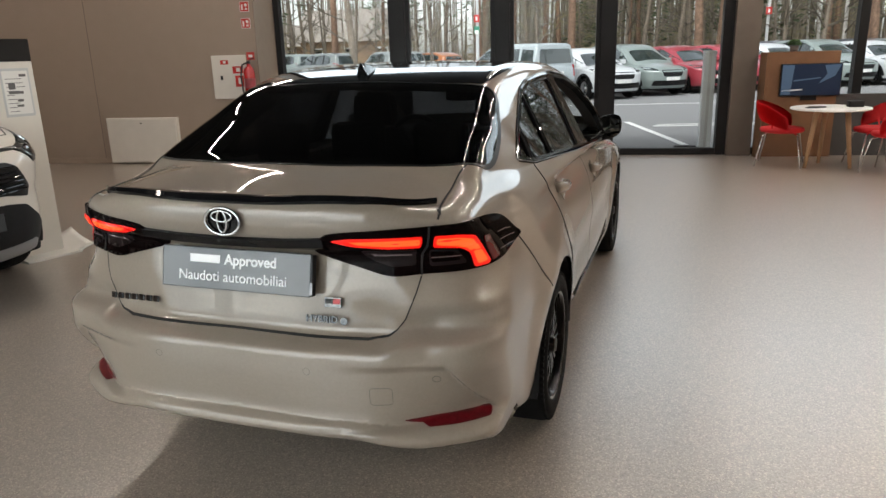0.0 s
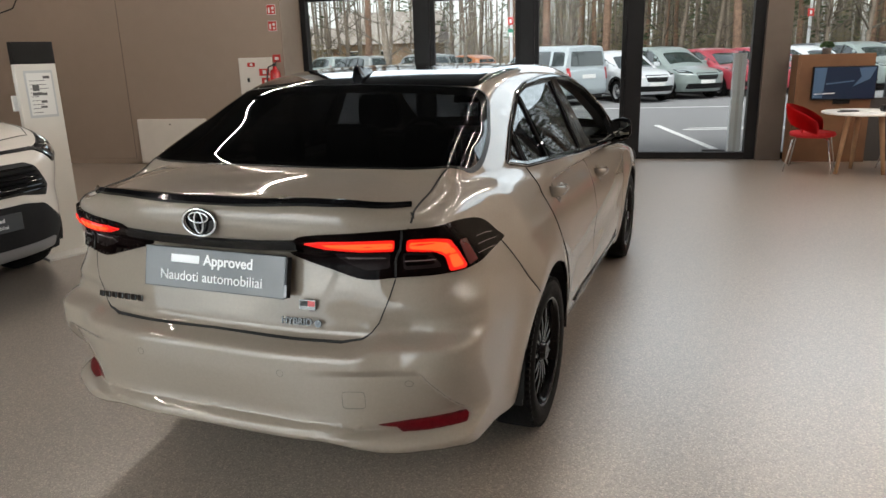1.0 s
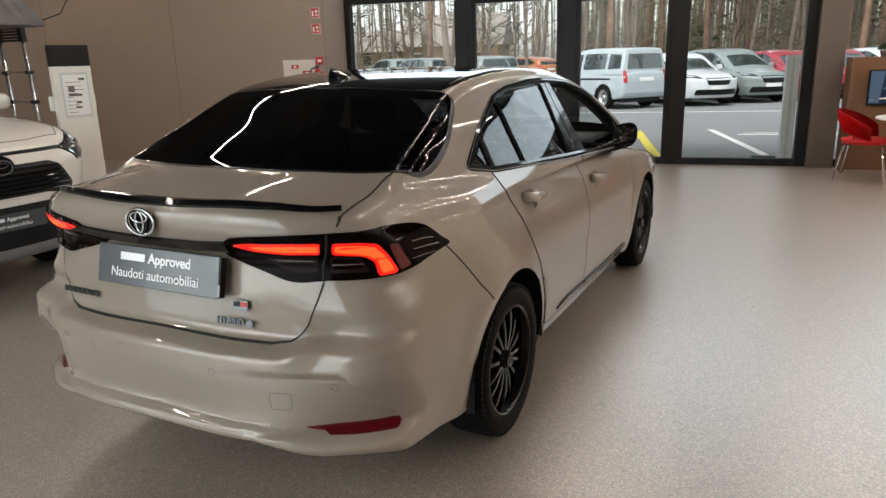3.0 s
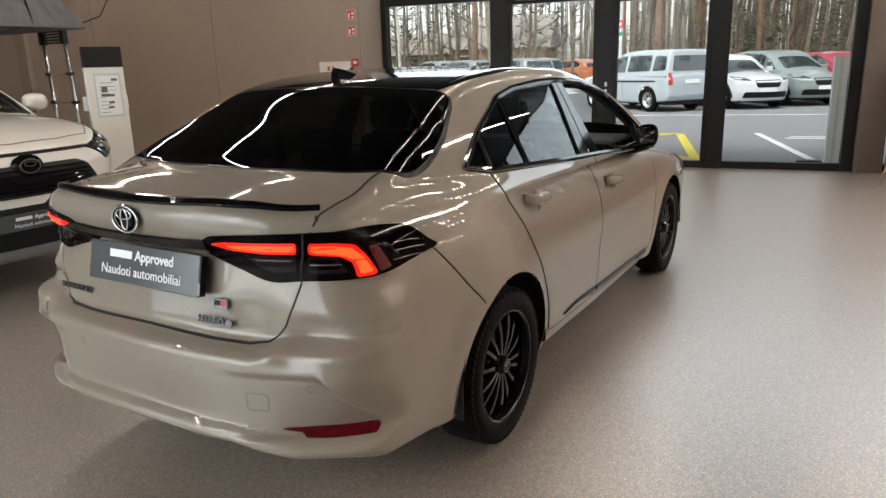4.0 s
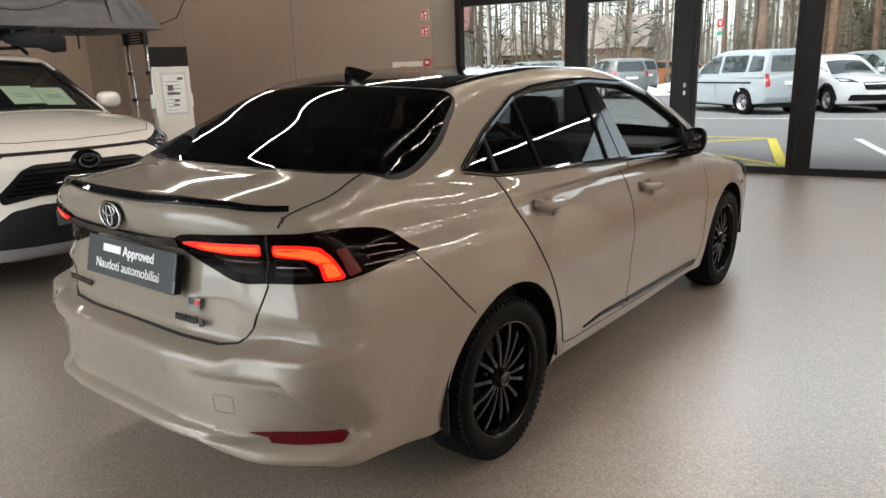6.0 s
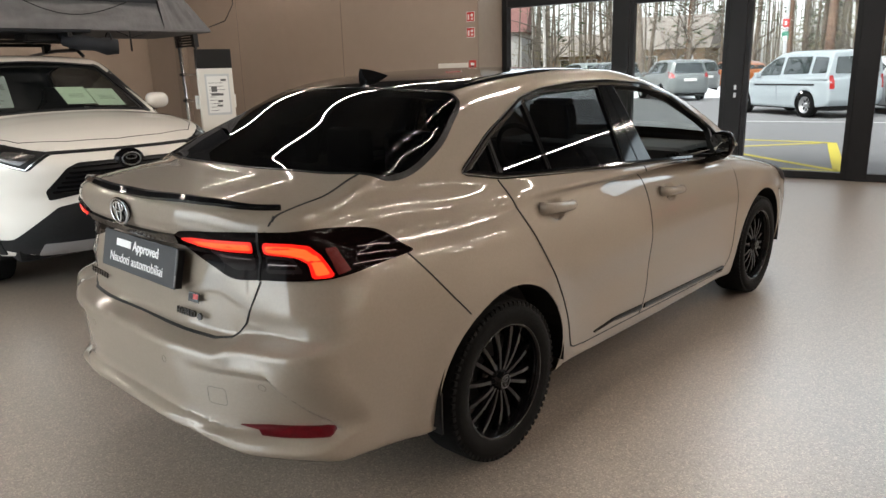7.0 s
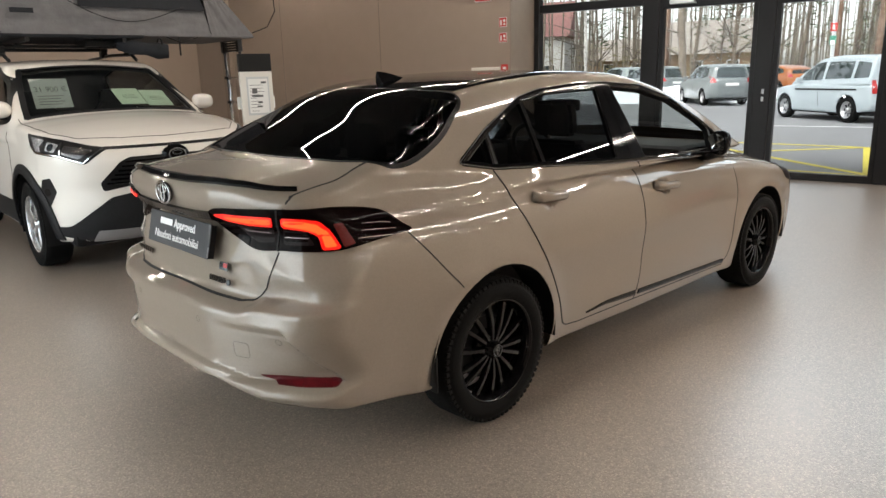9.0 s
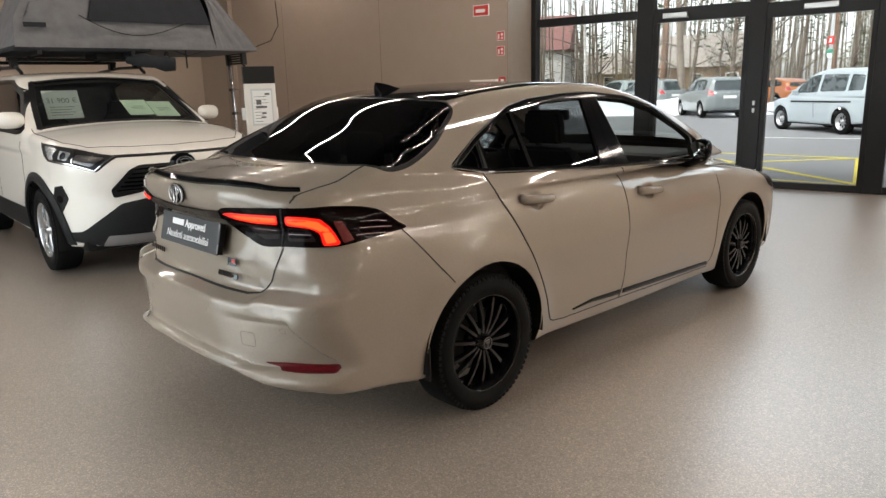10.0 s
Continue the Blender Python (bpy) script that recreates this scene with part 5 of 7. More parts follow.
def box_field(c):
    """A body from a dict of curves; used for the taller cars."""
    plan, side, tail, tail_bow, nose, nose_bow, deck, under, roof, lean = [curve(c[k]) for k in ("plan", "side", "tail", "tail_bow", "nose", "nose_bow", "deck", "under", "roof", "lean")]
    slope, floor_z, wb = c.get("slope", 0.37), c.get("floor", 1.0), c["wheelbase"]

    def f(x, y, z):
        ax = np.abs(x)
        flare = c.get("flare", 0.02) * (np.exp(-((y ** 2 + (z - 0.35) ** 2) ** 0.5 - 0.42) ** 2 / 0.008) + np.exp(-(((y - wb) ** 2 + (z - 0.35) ** 2) ** 0.5 - 0.42) ** 2 / 0.008))
        fs = ax - side(z) * plan(y) - flare
        fr = (tail(z) + tail_bow(ax) - y) * 0.85
        ff = (y - nose(z) + nose_bow(ax)) * 0.85
        ft = z - deck(y) + c.get("crown", 0.12) * ax ** 2
        low = smax(smax(fs, fr, 0.06), smax(ff, under(y) - z, 0.04), 0.05)
        low = smax(low, ft, 0.05)
        gs = (ax + slope * z - lean(y)) * 0.93
        gt = (z + 0.06 * ax ** 2 - roof(y + 0.22 * ax ** 2 * smooth_step(wb * 0.5, wb * 0.7, y))) * 0.88
        gr = (tail(z) + 0.04 + tail_bow(ax) - y) * 0.85
        top = smax(smax(gs, gt, 0.07), smax(gr, floor_z - z, 0.03), 0.05)
        return smin(low, top, 0.04)
    return f


SUV_C = dict(
    plan=[(-0.95, 0.93), (-0.4, 0.97), (0.2, 0.985), (1.3, 1.0), (2.7, 0.99), (3.05, 0.965), (3.3, 0.92), (3.6, 0.84)],
    side=[(0.2, 0.87), (0.35, 0.895), (0.55, 0.915), (0.8, 0.918), (0.95, 0.912), (1.07, 0.89), (1.2, 0.85)],
    tail=[(0.3, -0.90), (0.5, -0.95), (0.8, -0.95), (1.1, -0.88), (1.4, -0.74), (1.65, -0.58)],
    tail_bow=[(0, 0), (0.5, 0.04), (0.8, 0.2), (0.95, 0.4)],
    nose=[(0.2, 3.40), (0.3, 3.50), (0.42, 3.56), (0.55, 3.58), (0.68, 3.575), (0.78, 3.60), (0.90, 3.62), (0.97, 3.60), (1.05, 3.50), (1.12, 3.35)],
    nose_bow=[(0, 0), (0.25, 0.012), (0.45, 0.05), (0.62, 0.13), (0.75, 0.25), (0.85, 0.42), (0.95, 0.7)],
    deck=[(-1.0, 1.18), (1.0, 1.20), (2.0, 1.235), (2.4, 1.235), (2.8, 1.205), (3.2, 1.135), (3.4, 1.07), (3.5, 1.02), (3.62, 0.92)],
    under=[(-0.95, 0.38), (0.3, 0.26), (2.3, 0.25), (3.2, 0.26), (3.6, 0.30)],
    roof=[(-0.85, 1.55), (-0.5, 1.69), (0.2, 1.74), (1.0, 1.735), (1.35, 1.705), (1.7, 1.585), (2.0, 1.445), (2.45, 1.215), (2.8, 1.02)],
    lean=[(-0.9, 1.27), (0.0, 1.305), (1.5, 1.315), (2.2, 1.30), (2.6, 1.25)],
    wheelbase=2.69, flare=0.022, floor=1.02, slope=0.37, crown=0.10)
suv_f = box_field(SUV_C)
SUV_AT = pose(-6.44, 0.285, 0, 0, 0, -91.2)
suv = thing("sport_utility_car", SUV_AT, "white sport utility car carrying an opened roof tent", "car")
SUV_WS = smooth_loop([(-0.66, -1.53), (0, -1.60), (0.66, -1.53), (0.73, -1.47), (0.61, -0.74), (0.52, -0.68), (0, -0.64), (-0.52, -0.68), (-0.61, -0.74), (-0.73, -1.47)], 4)
SUV_DLO = rounded([(-0.35, 1.27), (0.0, 1.21), (2.02, 1.17), (2.18, 1.19), (1.70, 1.52), (1.35, 1.635), (0.2, 1.65), (-0.25, 1.57)], 0.03, 3)
S_AR, S_AF = circle(0.0, 0.36, 0.43), circle(2.69, 0.36, 0.43)
suv_front = lambda p, n: (p[:, 2] > 1.05) & (p[:, 1] > 1.0) & (n[:, 2] > 0.3)
SUV_HOLES = [(FRONT_SLOPE, SUV_WS, suv_front), (SIDE, SUV_DLO, right), (SIDE, SUV_DLO, left), (SIDE, S_AR, low_r), (SIDE, S_AR, low_l), (SIDE, S_AF, low_r), (SIDE, S_AF, low_l)]
u_pts, u_nrm, u_quads = body_with_holes(suv_f, (-1.02, -1.05, 0.2), (1.02, 3.7, 1.76), 0.024, SUV_HOLES)
surface_part("body", u_pts, u_nrm, u_quads, M_SUVWHITE, suv, "white painted body shell")
surface_part("headlining", u_pts - u_nrm * 0.04, -u_nrm, u_quads[u_pts[u_quads].mean(1)[:, 2] > 1.02][:, ::-1], M_LINER, suv)
patch("windshield", suv_f, FRONT_SLOPE, SUV_WS, M_CARGLASS, suv, 0.002, 0.06, "clear windshield", edge=0.0)
ribbon("windshield_seal", suv_f, FRONT_SLOPE, SUV_WS, 0.05, M_MESH, suv, 0.004, closed=True)
patch("side_window", suv_f, SIDE, SUV_DLO, M_PRIVACY, suv, -0.004, 0.08, "dark side glass", mirror=True, edge=-0.004)
ribbon("window_surround", suv_f, SIDE, SUV_DLO, 0.035, M_MESH, suv, 0.004, mirror=True, closed=True)
for wy in (0.0, 2.69):
    for sg in (1, -1):
        wheel(suv, 0.80 * sg, wy, 0.358, 0.235, 0.225, sg, M_SILVER, 5)
        liner = bmesh.new()
        rows = []
        for a in np.linspace(-0.3, math.pi + 0.3, 24):
            rows.append([liner.verts.new((xx * sg, wy + 0.432 * math.cos(a), 0.36 + 0.432 * math.sin(a))) for xx in (0.91, 0.6, 0.5)])
        for r0, r1 in zip(rows, rows[1:]):
            for k in range(2):
                liner.faces.new((r0[k], r0[k + 1], r1[k + 1], r1[k]))
        part("wheel_arch_liner", liner, M_TRIM, suv)
for cy in (0.0, 2.69):
    ribbon("arch_cladding", suv_f, SIDE, [(cy + 0.465 * math.cos(a), 0.36 + 0.465 * math.sin(a)) for a in np.linspace(-0.15, math.pi + 0.15, 30)], 0.075, M_CLAD, suv, 0.012, "dark grey wheel arch cladding", mirror=True, bulge=0.006)
patch("sill_cladding", suv_f, SIDE, [(0.40, 0.30), (2.26, 0.30), (2.26, 0.50), (0.40, 0.50)], M_CLAD, suv, 0.01, 0.06, mirror=True)
part("underbody", bm_box(-0.75, 0.75, -0.7, 3.3, 0.22, 0.5, 0.05), M_TRIM, suv)
# front face
ribbon("grille_slot", suv_f, FRONT, [(-0.50, 1.002), (-0.3, 1.0), (0, 0.998), (0.3, 1.0), (0.50, 1.002)], 0.020, M_MESH, suv, 0.004)
GRILLE = rounded([(-0.35, 0.928), (0.35, 0.928), (0.43, 0.897), (0.563, 0.742), (0.545, 0.672), (0.32, 0.712), (-0.32, 0.712), (-0.545, 0.672), (-0.563, 0.742), (-0.43, 0.897)], 0.02, 3)
grille = patch("grille", suv_f, FRONT, GRILLE, M_MESH, suv, 0.004, 0.05, "black mesh grille")
for i in range(6):
    z = 0.735 + i * 0.032
    half = 0.52 - 0.026 * i
    ribbon("grille_bar", suv_f, FRONT, [(-half, z), (0, z), (half, z)], 0.010, M_BLACK, grille, 0.016, bulge=0.004)
intake = patch("lower_intake", suv_f, FRONT, rounded([(-0.33, 0.652), (0.33, 0.652), (0.50, 0.625), (0.64, 0.515), (0.765, 0.398), (0.88, 0.395), (0.87, 0.335), (0.60, 0.27), (-0.60, 0.27), (-0.87, 0.335), (-0.88, 0.395), (-0.765, 0.398), (-0.64, 0.515), (-0.50, 0.625)], 0.025, 3), M_CLAD, suv, 0.008, 0.05, "black lower bumper intake")
patch("skid_plate", suv_f, FRONT, rounded([(-0.60, 0.365), (0.60, 0.365), (0.63, 0.285), (-0.63, 0.285)], 0.015, 3), M_SKID, suv, 0.02, 0.05, "silver skid plate")
for sg in (1, -1):
    fog = new("fog_lamp")
    fog.parent = suv
    a = patch("pocket", suv_f, FRONT_CORNER, rounded([(1.575, 0.768), (1.666, 0.782), (1.708, 0.672), (1.61, 0.535), (1.555, 0.545), (1.54, 0.683)], 0.010, 3), M_MESH, fog, 0.004, 0.04)
    b = patch("bulb", suv_f, FRONT_CORNER, circle(1.618, 0.668, 0.030, 20), M_LAMPGLASS, fog, 0.010, 0.03)
    hl = new("headlamp")
    hl.parent = suv
    hl["label"] = "slim chrome-lined headlamp"
    d = patch("lens", suv_f, FRONT_CORNER, rounded([(1.385, 1.112), (1.454, 1.01), (1.521, 0.969), (1.786, 0.943), (1.99, 0.889), (2.014, 0.898), (2.140, 1.003), (2.0, 1.024), (1.80, 1.064), (1.597, 1.090)], 0.010, 3), M_MESH, hl, 0.004, 0.04)
    e = patch("reflector", suv_f, FRONT_CORNER, rounded([(1.465, 1.088), (1.548, 0.985), (1.600, 0.982), (1.580, 1.020), (1.620, 1.066)], 0.010, 3), M_LAMPCLEAR, hl, 0.008, 0.04)
    pieces = [patch("reflector", suv_f, FRONT_CORNER, rounded([(1.66, 1.052), (1.655, 0.990), (1.74, 0.978), (1.77, 1.035)], 0.012, 3), M_LAMPCLEAR, hl, 0.008, 0.04),
              patch("projector", suv_f, FRONT_CORNER, circle(1.705, 1.012, 0.026, 18), M_OUTLENS, hl, 0.014, 0.03),
              patch("reflector", suv_f, FRONT_CORNER, rounded([(1.82, 1.022), (1.81, 0.968), (1.95, 0.930), (2.05, 0.990), (1.94, 1.008)], 0.012, 3), M_LAMPDARK, hl, 0.008, 0.04),
              ribbon("chrome_edge", suv_f, FRONT_CORNER, [(1.46, 1.02), (1.54, 0.977), (1.786, 0.953), (1.985, 0.900), (2.11, 1.0)], 0.007, M_CHROME, hl, 0.010),
              ribbon("chrome_edge", suv_f, FRONT_CORNER, [(1.79, 1.05), (1.80, 0.962)], 0.006, M_CHROME, hl, 0.010)]
    if sg < 0:
        for o in [a, b, d, e] + pieces:
            o.data.transform(Matrix.Diagonal((-1, 1, 1, 1)))
            o.data.flip_normals()
em = new("emblem")
em.parent = suv
em.location = (0, 3.625, 0.925)
bm = bm_lathe([(0.001, 0.012), (0.085, 0.010), (0.11, -0.03)], 36, "x", False)
bmesh.ops.rotate(bm, verts=bm.verts[:], cent=(0, 0, 0), matrix=Matrix.Rotation(math.pi / 2, 3, "Z"))
for v in bm.verts:
    v.co.z *= 0.68
part("surround", bm, M_BLACK, em, smooth=True)
part("ring", bm_tube([(0.066 * math.cos(a), 0.016, 0.045 * math.sin(a)) for a in np.linspace(0, 2 * math.pi, 36, endpoint=False)], 0.005, 8, closed=True), M_DULLCHROME, em, smooth=True)
part("disc", bm_join(bm_box(-0.05, 0.05, 0.009, 0.0135, -0.030, 0.030, 0.002)), M_BLACK, em)
part("ring", bm_tube([(0.038 * math.cos(a), 0.017, 0.014 + 0.016 * math.sin(a)) for a in np.linspace(0, 2 * math.pi, 30, endpoint=False)], 0.003, 8, closed=True), M_DULLCHROME, em, smooth=True)
ribbon("hood_gap", suv_f, TOP, [(-0.80, 2.78), (-0.76, 3.05), (-0.63, 3.28), (-0.34, 3.385), (0, 3.425), (0.34, 3.385), (0.63, 3.28), (0.76, 3.05), (0.80, 2.78)], 0.006, M_GAP, suv, 0.002)
ribbon("hood_gap", suv_f, TOP, [(0.80, 2.78), (0.815, 2.5), (0.80, 2.25)], 0.006, M_GAP, suv, 0.002, mirror=True)
ribbon("door_gap", suv_f, SIDE, [(2.22, 1.10), (2.26, 0.9), (2.24, 0.52)], 0.006, M_GAP, suv, 0.002, mirror=True)
ribbon("door_gap", suv_f, SIDE, [(1.12, 1.12), (1.16, 0.9), (1.12, 0.52)], 0.006, M_GAP, suv, 0.002, mirror=True)
sp_ = thing("front_plate_panel", SUV_AT @ pose(0, 3.60, 0.555, 90, 0, 180), "dark grey dealer plate reading Approved Naudoti automobiliai", "sign")
part("panel", bm_box(-0.26, 0.26, -0.058, 0.058, -0.004, 0.006, 0.004), M_PLATE, sp_)
part("wordmark_bar", bm_box(-0.14, -0.03, 0.012, 0.034, 0.0062, 0.007), M_WHITE, sp_)
lettering("lettering", "Approved", 0.037, pose(0.06, 0.023, 0.0065), M_WHITE, sp_, 0.0006, bold=0.0009)
lettering("lettering", "Naudoti automobiliai", 0.036, pose(0.0, -0.023, 0.0065), M_WHITE, sp_, 0.0006)
for sg in (1, -1):
    mir = new("door_mirror")
    mir.parent = suv
    mir.location = (0.80 * sg, 2.06, 1.235)
    bm = bmesh.new()
    bmesh.ops.create_uvsphere(bm, u_segments=24, v_segments=14, radius=1)
    for v in bm.verts:
        x, y, z = v.co
        x, z = math.copysign(abs(x) ** 0.7, x), math.copysign(abs(z) ** 0.75, z)
        y = y * 0.10 if y > 0 else y * 0.03
        v.co = ((0.13 + x * 0.12) * sg, y - 0.03 * x, 0.05 + z * 0.075)
    bmesh.ops.recalc_face_normals(bm, faces=bm.faces[:])
    part("mirror_shell", bm, M_SUVWHITE, mir, smooth=True)
    part("mirror_foot", bm_tube([(-0.06 * sg, 0, -0.03), (0.04 * sg, 0, -0.02), (0.12 * sg, 0, 0.0)], [0.04, 0.03, 0.03], 10), M_MESH, mir, smooth=True)
    part("roof_rail", bm_tube([(0.60 * sg, -0.5, 1.71), (0.61 * sg, -0.4, 1.77), (0.62 * sg, 0.4, 1.795), (0.61 * sg, 1.1, 1.78), (0.60 * sg, 1.25, 1.72)], 0.018, 8), M_MESH, suv, smooth=True)
part("dashboard", bm_box(-0.75, 0.75, 1.75, 2.4, 0.75, 1.16, 0.06), M_INNER, suv)
part("cabin_floor", bm_box(-0.78, 0.78, -0.8, 2.4, 0.38, 0.46), M_INNER, suv)
for sx in (0.40, -0.40):
    part("front_seat", seat_part("b", [(1.22, 0.6, 0.9), (1.15, 0.9, 1.0), (1.08, 1.18, 0.9), (1.05, 1.30, 0.55), (1.04, 1.42, 0.5)], 0.27, 0.13), M_INNER, suv).location = (sx, 0, 0)
# papers behind the windshield
def sheet(name, u0, u1, v0, v1, label, material, upright=False):
    p, g = FRONT_SLOPE.lay(suv_f, [((u0 + u1) / 2, (v0 + v1) / 2)])
    z_ax = Vector((0.0, 0.88, 0.47)) if upright else Vector((g[0][0] * 0.35, g[0][1], g[0][2])).normalized()
    x_ax = Vector((-1, 0, 0))
    x_ax = (x_ax - z_ax * x_ax.dot(z_ax)).normalized()
    y_ax = z_ax.cross(x_ax)
    m = Matrix.Translation(Vector(p[0]) - (0.11 if upright else 0.035) * z_ax) @ Matrix((x_ax, y_ax, z_ax)).transposed().to_4x4()
    t = thing(name, SUV_AT @ m, label, "sign")
    part("sheet", bm_box(-(u1 - u0) / 2, (u1 - u0) / 2, -(v1 - v0) / 2, (v1 - v0) / 2, -0.001, 0.001), material, t)
    return t


M_PRICE = mat("grey_price_paper", (0.34, 0.37, 0.35), 0.7)
M_GREENPAPER = mat("pale_green_paper", (0.55, 0.68, 0.52), 0.7)
M_INK = mat("grey_print", (0.10, 0.10, 0.10), 0.6)
price = sheet("price_sheet", -0.57, -0.25, -1.23, -0.93, "pale grey price sheet reading 31 900 euros", M_PRICE, True)
lettering("lettering", "31 900 \u20ac", 0.075, pose(0.0, 0.04, 0.0015), M_INK, price, 0.0004)
for i in range(4):
    part("print_line", bm_box(-0.12, 0.10 - 0.03 * (i % 2), -0.03 - i * 0.028, -0.024 - i * 0.028, 0.001, 0.0016), M_INK, price)
for k, (u0, u1) in enumerate(((0.08, 0.32), (0.34, 0.58))):
    g_ = sheet("green_sheet", u0, u1, -1.43, -1.11, "pale green printed sheet behind the windshield", M_GREENPAPER)
    for i in range(3):
        part("print_line", bm_box(-0.06, 0.07, 0.02 - i * 0.03, 0.026 - i * 0.03, 0.001, 0.0016), M_INK, g_)

# ---- roof tent ----
M_TENT = mat("grey_tent_fabric", (0.125, 0.122, 0.125), 0.85, spec=0.2, noise_scale=9, noise_amount=0.15, bump=1.0, bump_scale=11)
M_TENTDARK = mat("dark_tent_fabric", (0.022, 0.023, 0.026), 0.8, spec=0.1, noise_scale=9, noise_amount=0.15, bump=0.35, bump_scale=10)
tent = thing("roof_tent", SUV_AT, "grey fabric roof tent opened over the car's side", "tent")
# x: -0.65 (over the roof) to -1.95 beyond the car's left side; local left of the car is -x
F0, F1 = 1.40, -0.05


def cloth(rows, material, name, bump=0.012, seed=3, label=""):
    """A slightly creased cloth over a grid of corner rows."""
    rnd = random.Random(seed)
    bm = bmesh.new()
    nu, nv = 26, 14
    a, b, c, d = [Vector(p) for p in rows]
    nrm = (b - a).cross(d - a).normalized()
    grid = []
    for j in range(nv + 1):
        line = []
        for i in range(nu + 1):
            u, v = i / nu, j / nv
            p = a.lerp(b, u).lerp(d.lerp(c, u), v)
            e = min(u, 1 - u, v, 1 - v) * 5
            w = noise.noise(Vector((u * 5 + seed, v * 3.5, seed))) + 0.6 * noise.noise(Vector((u * 13 + seed, v * 8, seed * 2)))
            p = p + nrm * w * bump * min(1, e + 0.15)
            line.append(bm.verts.new(p))
        grid.append(line)
    for j in range(nv):
        for i in range(nu):
            bm.faces.new((grid[j][i], grid[j][i + 1], grid[j + 1][i + 1], grid[j + 1][i]))
    return part(name, bm, material, tent, label, True)


ZB = 1.985
part("base_board", bm_box(-0.66, 0.66, F1, F0, ZB - 0.05, ZB, 0.015), M_TENTDARK, tent)
part("ladder_board", bm_box(-1.92, -0.66, F1, F0, ZB - 0.03, ZB, 0.012), M_TENT, tent)
cloth([(0.66, F0 + 0.01, ZB - 0.02), (-1.40, F0 + 0.01, ZB - 0.02), (-1.36, F0 - 0.05, ZB + 0.27), (0.62, F0 - 0.05, ZB + 0.27)], M_TENT, "front_skirt", 0.030, 2)
cloth([(0.62, F0 - 0.045, ZB + 0.265), (-0.05, F0 - 0.045, ZB + 0.265), (-0.25, F0 - 0.15, ZB + 1.1), (0.15, F0 - 0.15, ZB + 1.1)], M_TENT, "front_panel", 0.035, 5)
cloth([(-0.05, F0 - 0.015, ZB + 0.25), (-1.36, F0 - 0.015, ZB + 0.25), (-1.10, F0 - 0.13, ZB + 1.1), (-0.25, F0 - 0.15, ZB + 1.1)], M_TENTDARK, "front_flap", 0.012, 7, "dark rolled-down tent window flap")
cloth([(-1.40, F0 + 0.01, ZB - 0.02), (-1.95, F0 - 0.05, ZB - 0.01), (-1.22, F0 - 0.10, ZB + 0.85), (-1.34, F0 - 0.03, ZB + 0.50)], M_TENT, "corner_panel", 0.035, 9)
cloth([(-1.95, F0 - 0.05, ZB - 0.01), (-1.95, F1 + 0.05, ZB - 0.01), (-1.2, F1, ZB + 1.1), (-1.2, F0 - 0.1, ZB + 0.85)], M_TENT, "end_panel", 0.035, 11)
cloth([(0.66, F1, ZB - 0.02), (0.66, F0, ZB - 0.02), (0.15, F0 - 0.15, ZB + 1.1), (0.15, F1 + 0.1, ZB + 1.1)], M_TENT, "end_panel", 0.02, 13)
cloth([(0.15, F1 + 0.1, ZB + 1.1), (0.15, F0 - 0.15, ZB + 1.1), (-1.2, F0 - 0.15, ZB + 1.1), (-1.2, F1, ZB + 1.1)], M_TENT, "tent_roof", 0.02, 15)
cloth([(-1.95, F1, ZB), (0.66, F1, ZB), (0.15, F1 + 0.1, ZB + 1.1), (-1.2, F1 + 0.05, ZB + 1.1)], M_TENT, "rear_panel", 0.02, 17)
part("wordmark_bar", bm_box(0.36, 0.56, F0 + 0.016, F0 + 0.022, ZB + 0.17, ZB + 0.215), M_TENTDARK, tent)
for sx in (-0.45, 0.45):
    part("mounting_rail", bm_box(sx - 0.02, sx + 0.02, F1, F0 + 0.02, ZB - 0.09, ZB - 0.05), M_TRIM, tent)
for sy in (0.15, 1.0):
    part("cross_bar", bm_tube([(-0.66, sy, 1.865), (0.66, sy, 1.865)], 0.018, 10), M_TRIM, tent)
    for sx in (-0.61, 0.61):
        part("bar_foot", bm_box(sx - 0.035, sx + 0.035, sy - 0.05, sy + 0.05, 1.775, 1.88, 0.012), M_TRIM, tent)
    for sx in (-0.45, 0.45):
        part("bar_clamp", bm_box(sx - 0.03, sx + 0.03, sy - 0.03, sy + 0.03, 1.855, ZB - 0.09, 0.004), M_TRIM, tent)
part("cover_roll", bm_tube([(-0.42, F0 - 0.12, 1.86), (-0.55, F0 - 0.03, 1.845), (-0.66, F0 + 0.03, 1.825), (-0.76, F0 + 0.07, 1.805), (-0.86, F0 + 0.10, 1.80)], [0.045, 0.075, 0.062, 0.085, 0.070], 14), M_TENTDARK, tent, "rolled dark travel cover", True)
part("cover_strap", bm_tube([(-0.79 + 0.0 * a, F0 + 0.06 + 0.072 * math.cos(a), 1.86 + 0.072 * math.sin(a)) for a in np.linspace(0, 2 * math.pi, 20, endpoint=False)], 0.008, 6, closed=True), M_TRIM, tent)
part("storage_box", bm_box(-0.50, -0.15, 0.75, 1.15, 1.86, 1.935, 0.01), M_TRIM, tent)
part("strap", bm_box(-1.045, -1.03, F0 - 0.02, F0 - 0.012, 1.76, ZB - 0.03), M_TRIM, tent)
part("cord", bm_tube([(0.05 - 1.15 * t, F0 + 0.03, ZB + 0.30 - 0.22 * math.sin(t * 3.0) * (1 - 0.3 * t)) for t in np.linspace(0, 1, 12)], 0.005, 6), M_TRIM, tent)
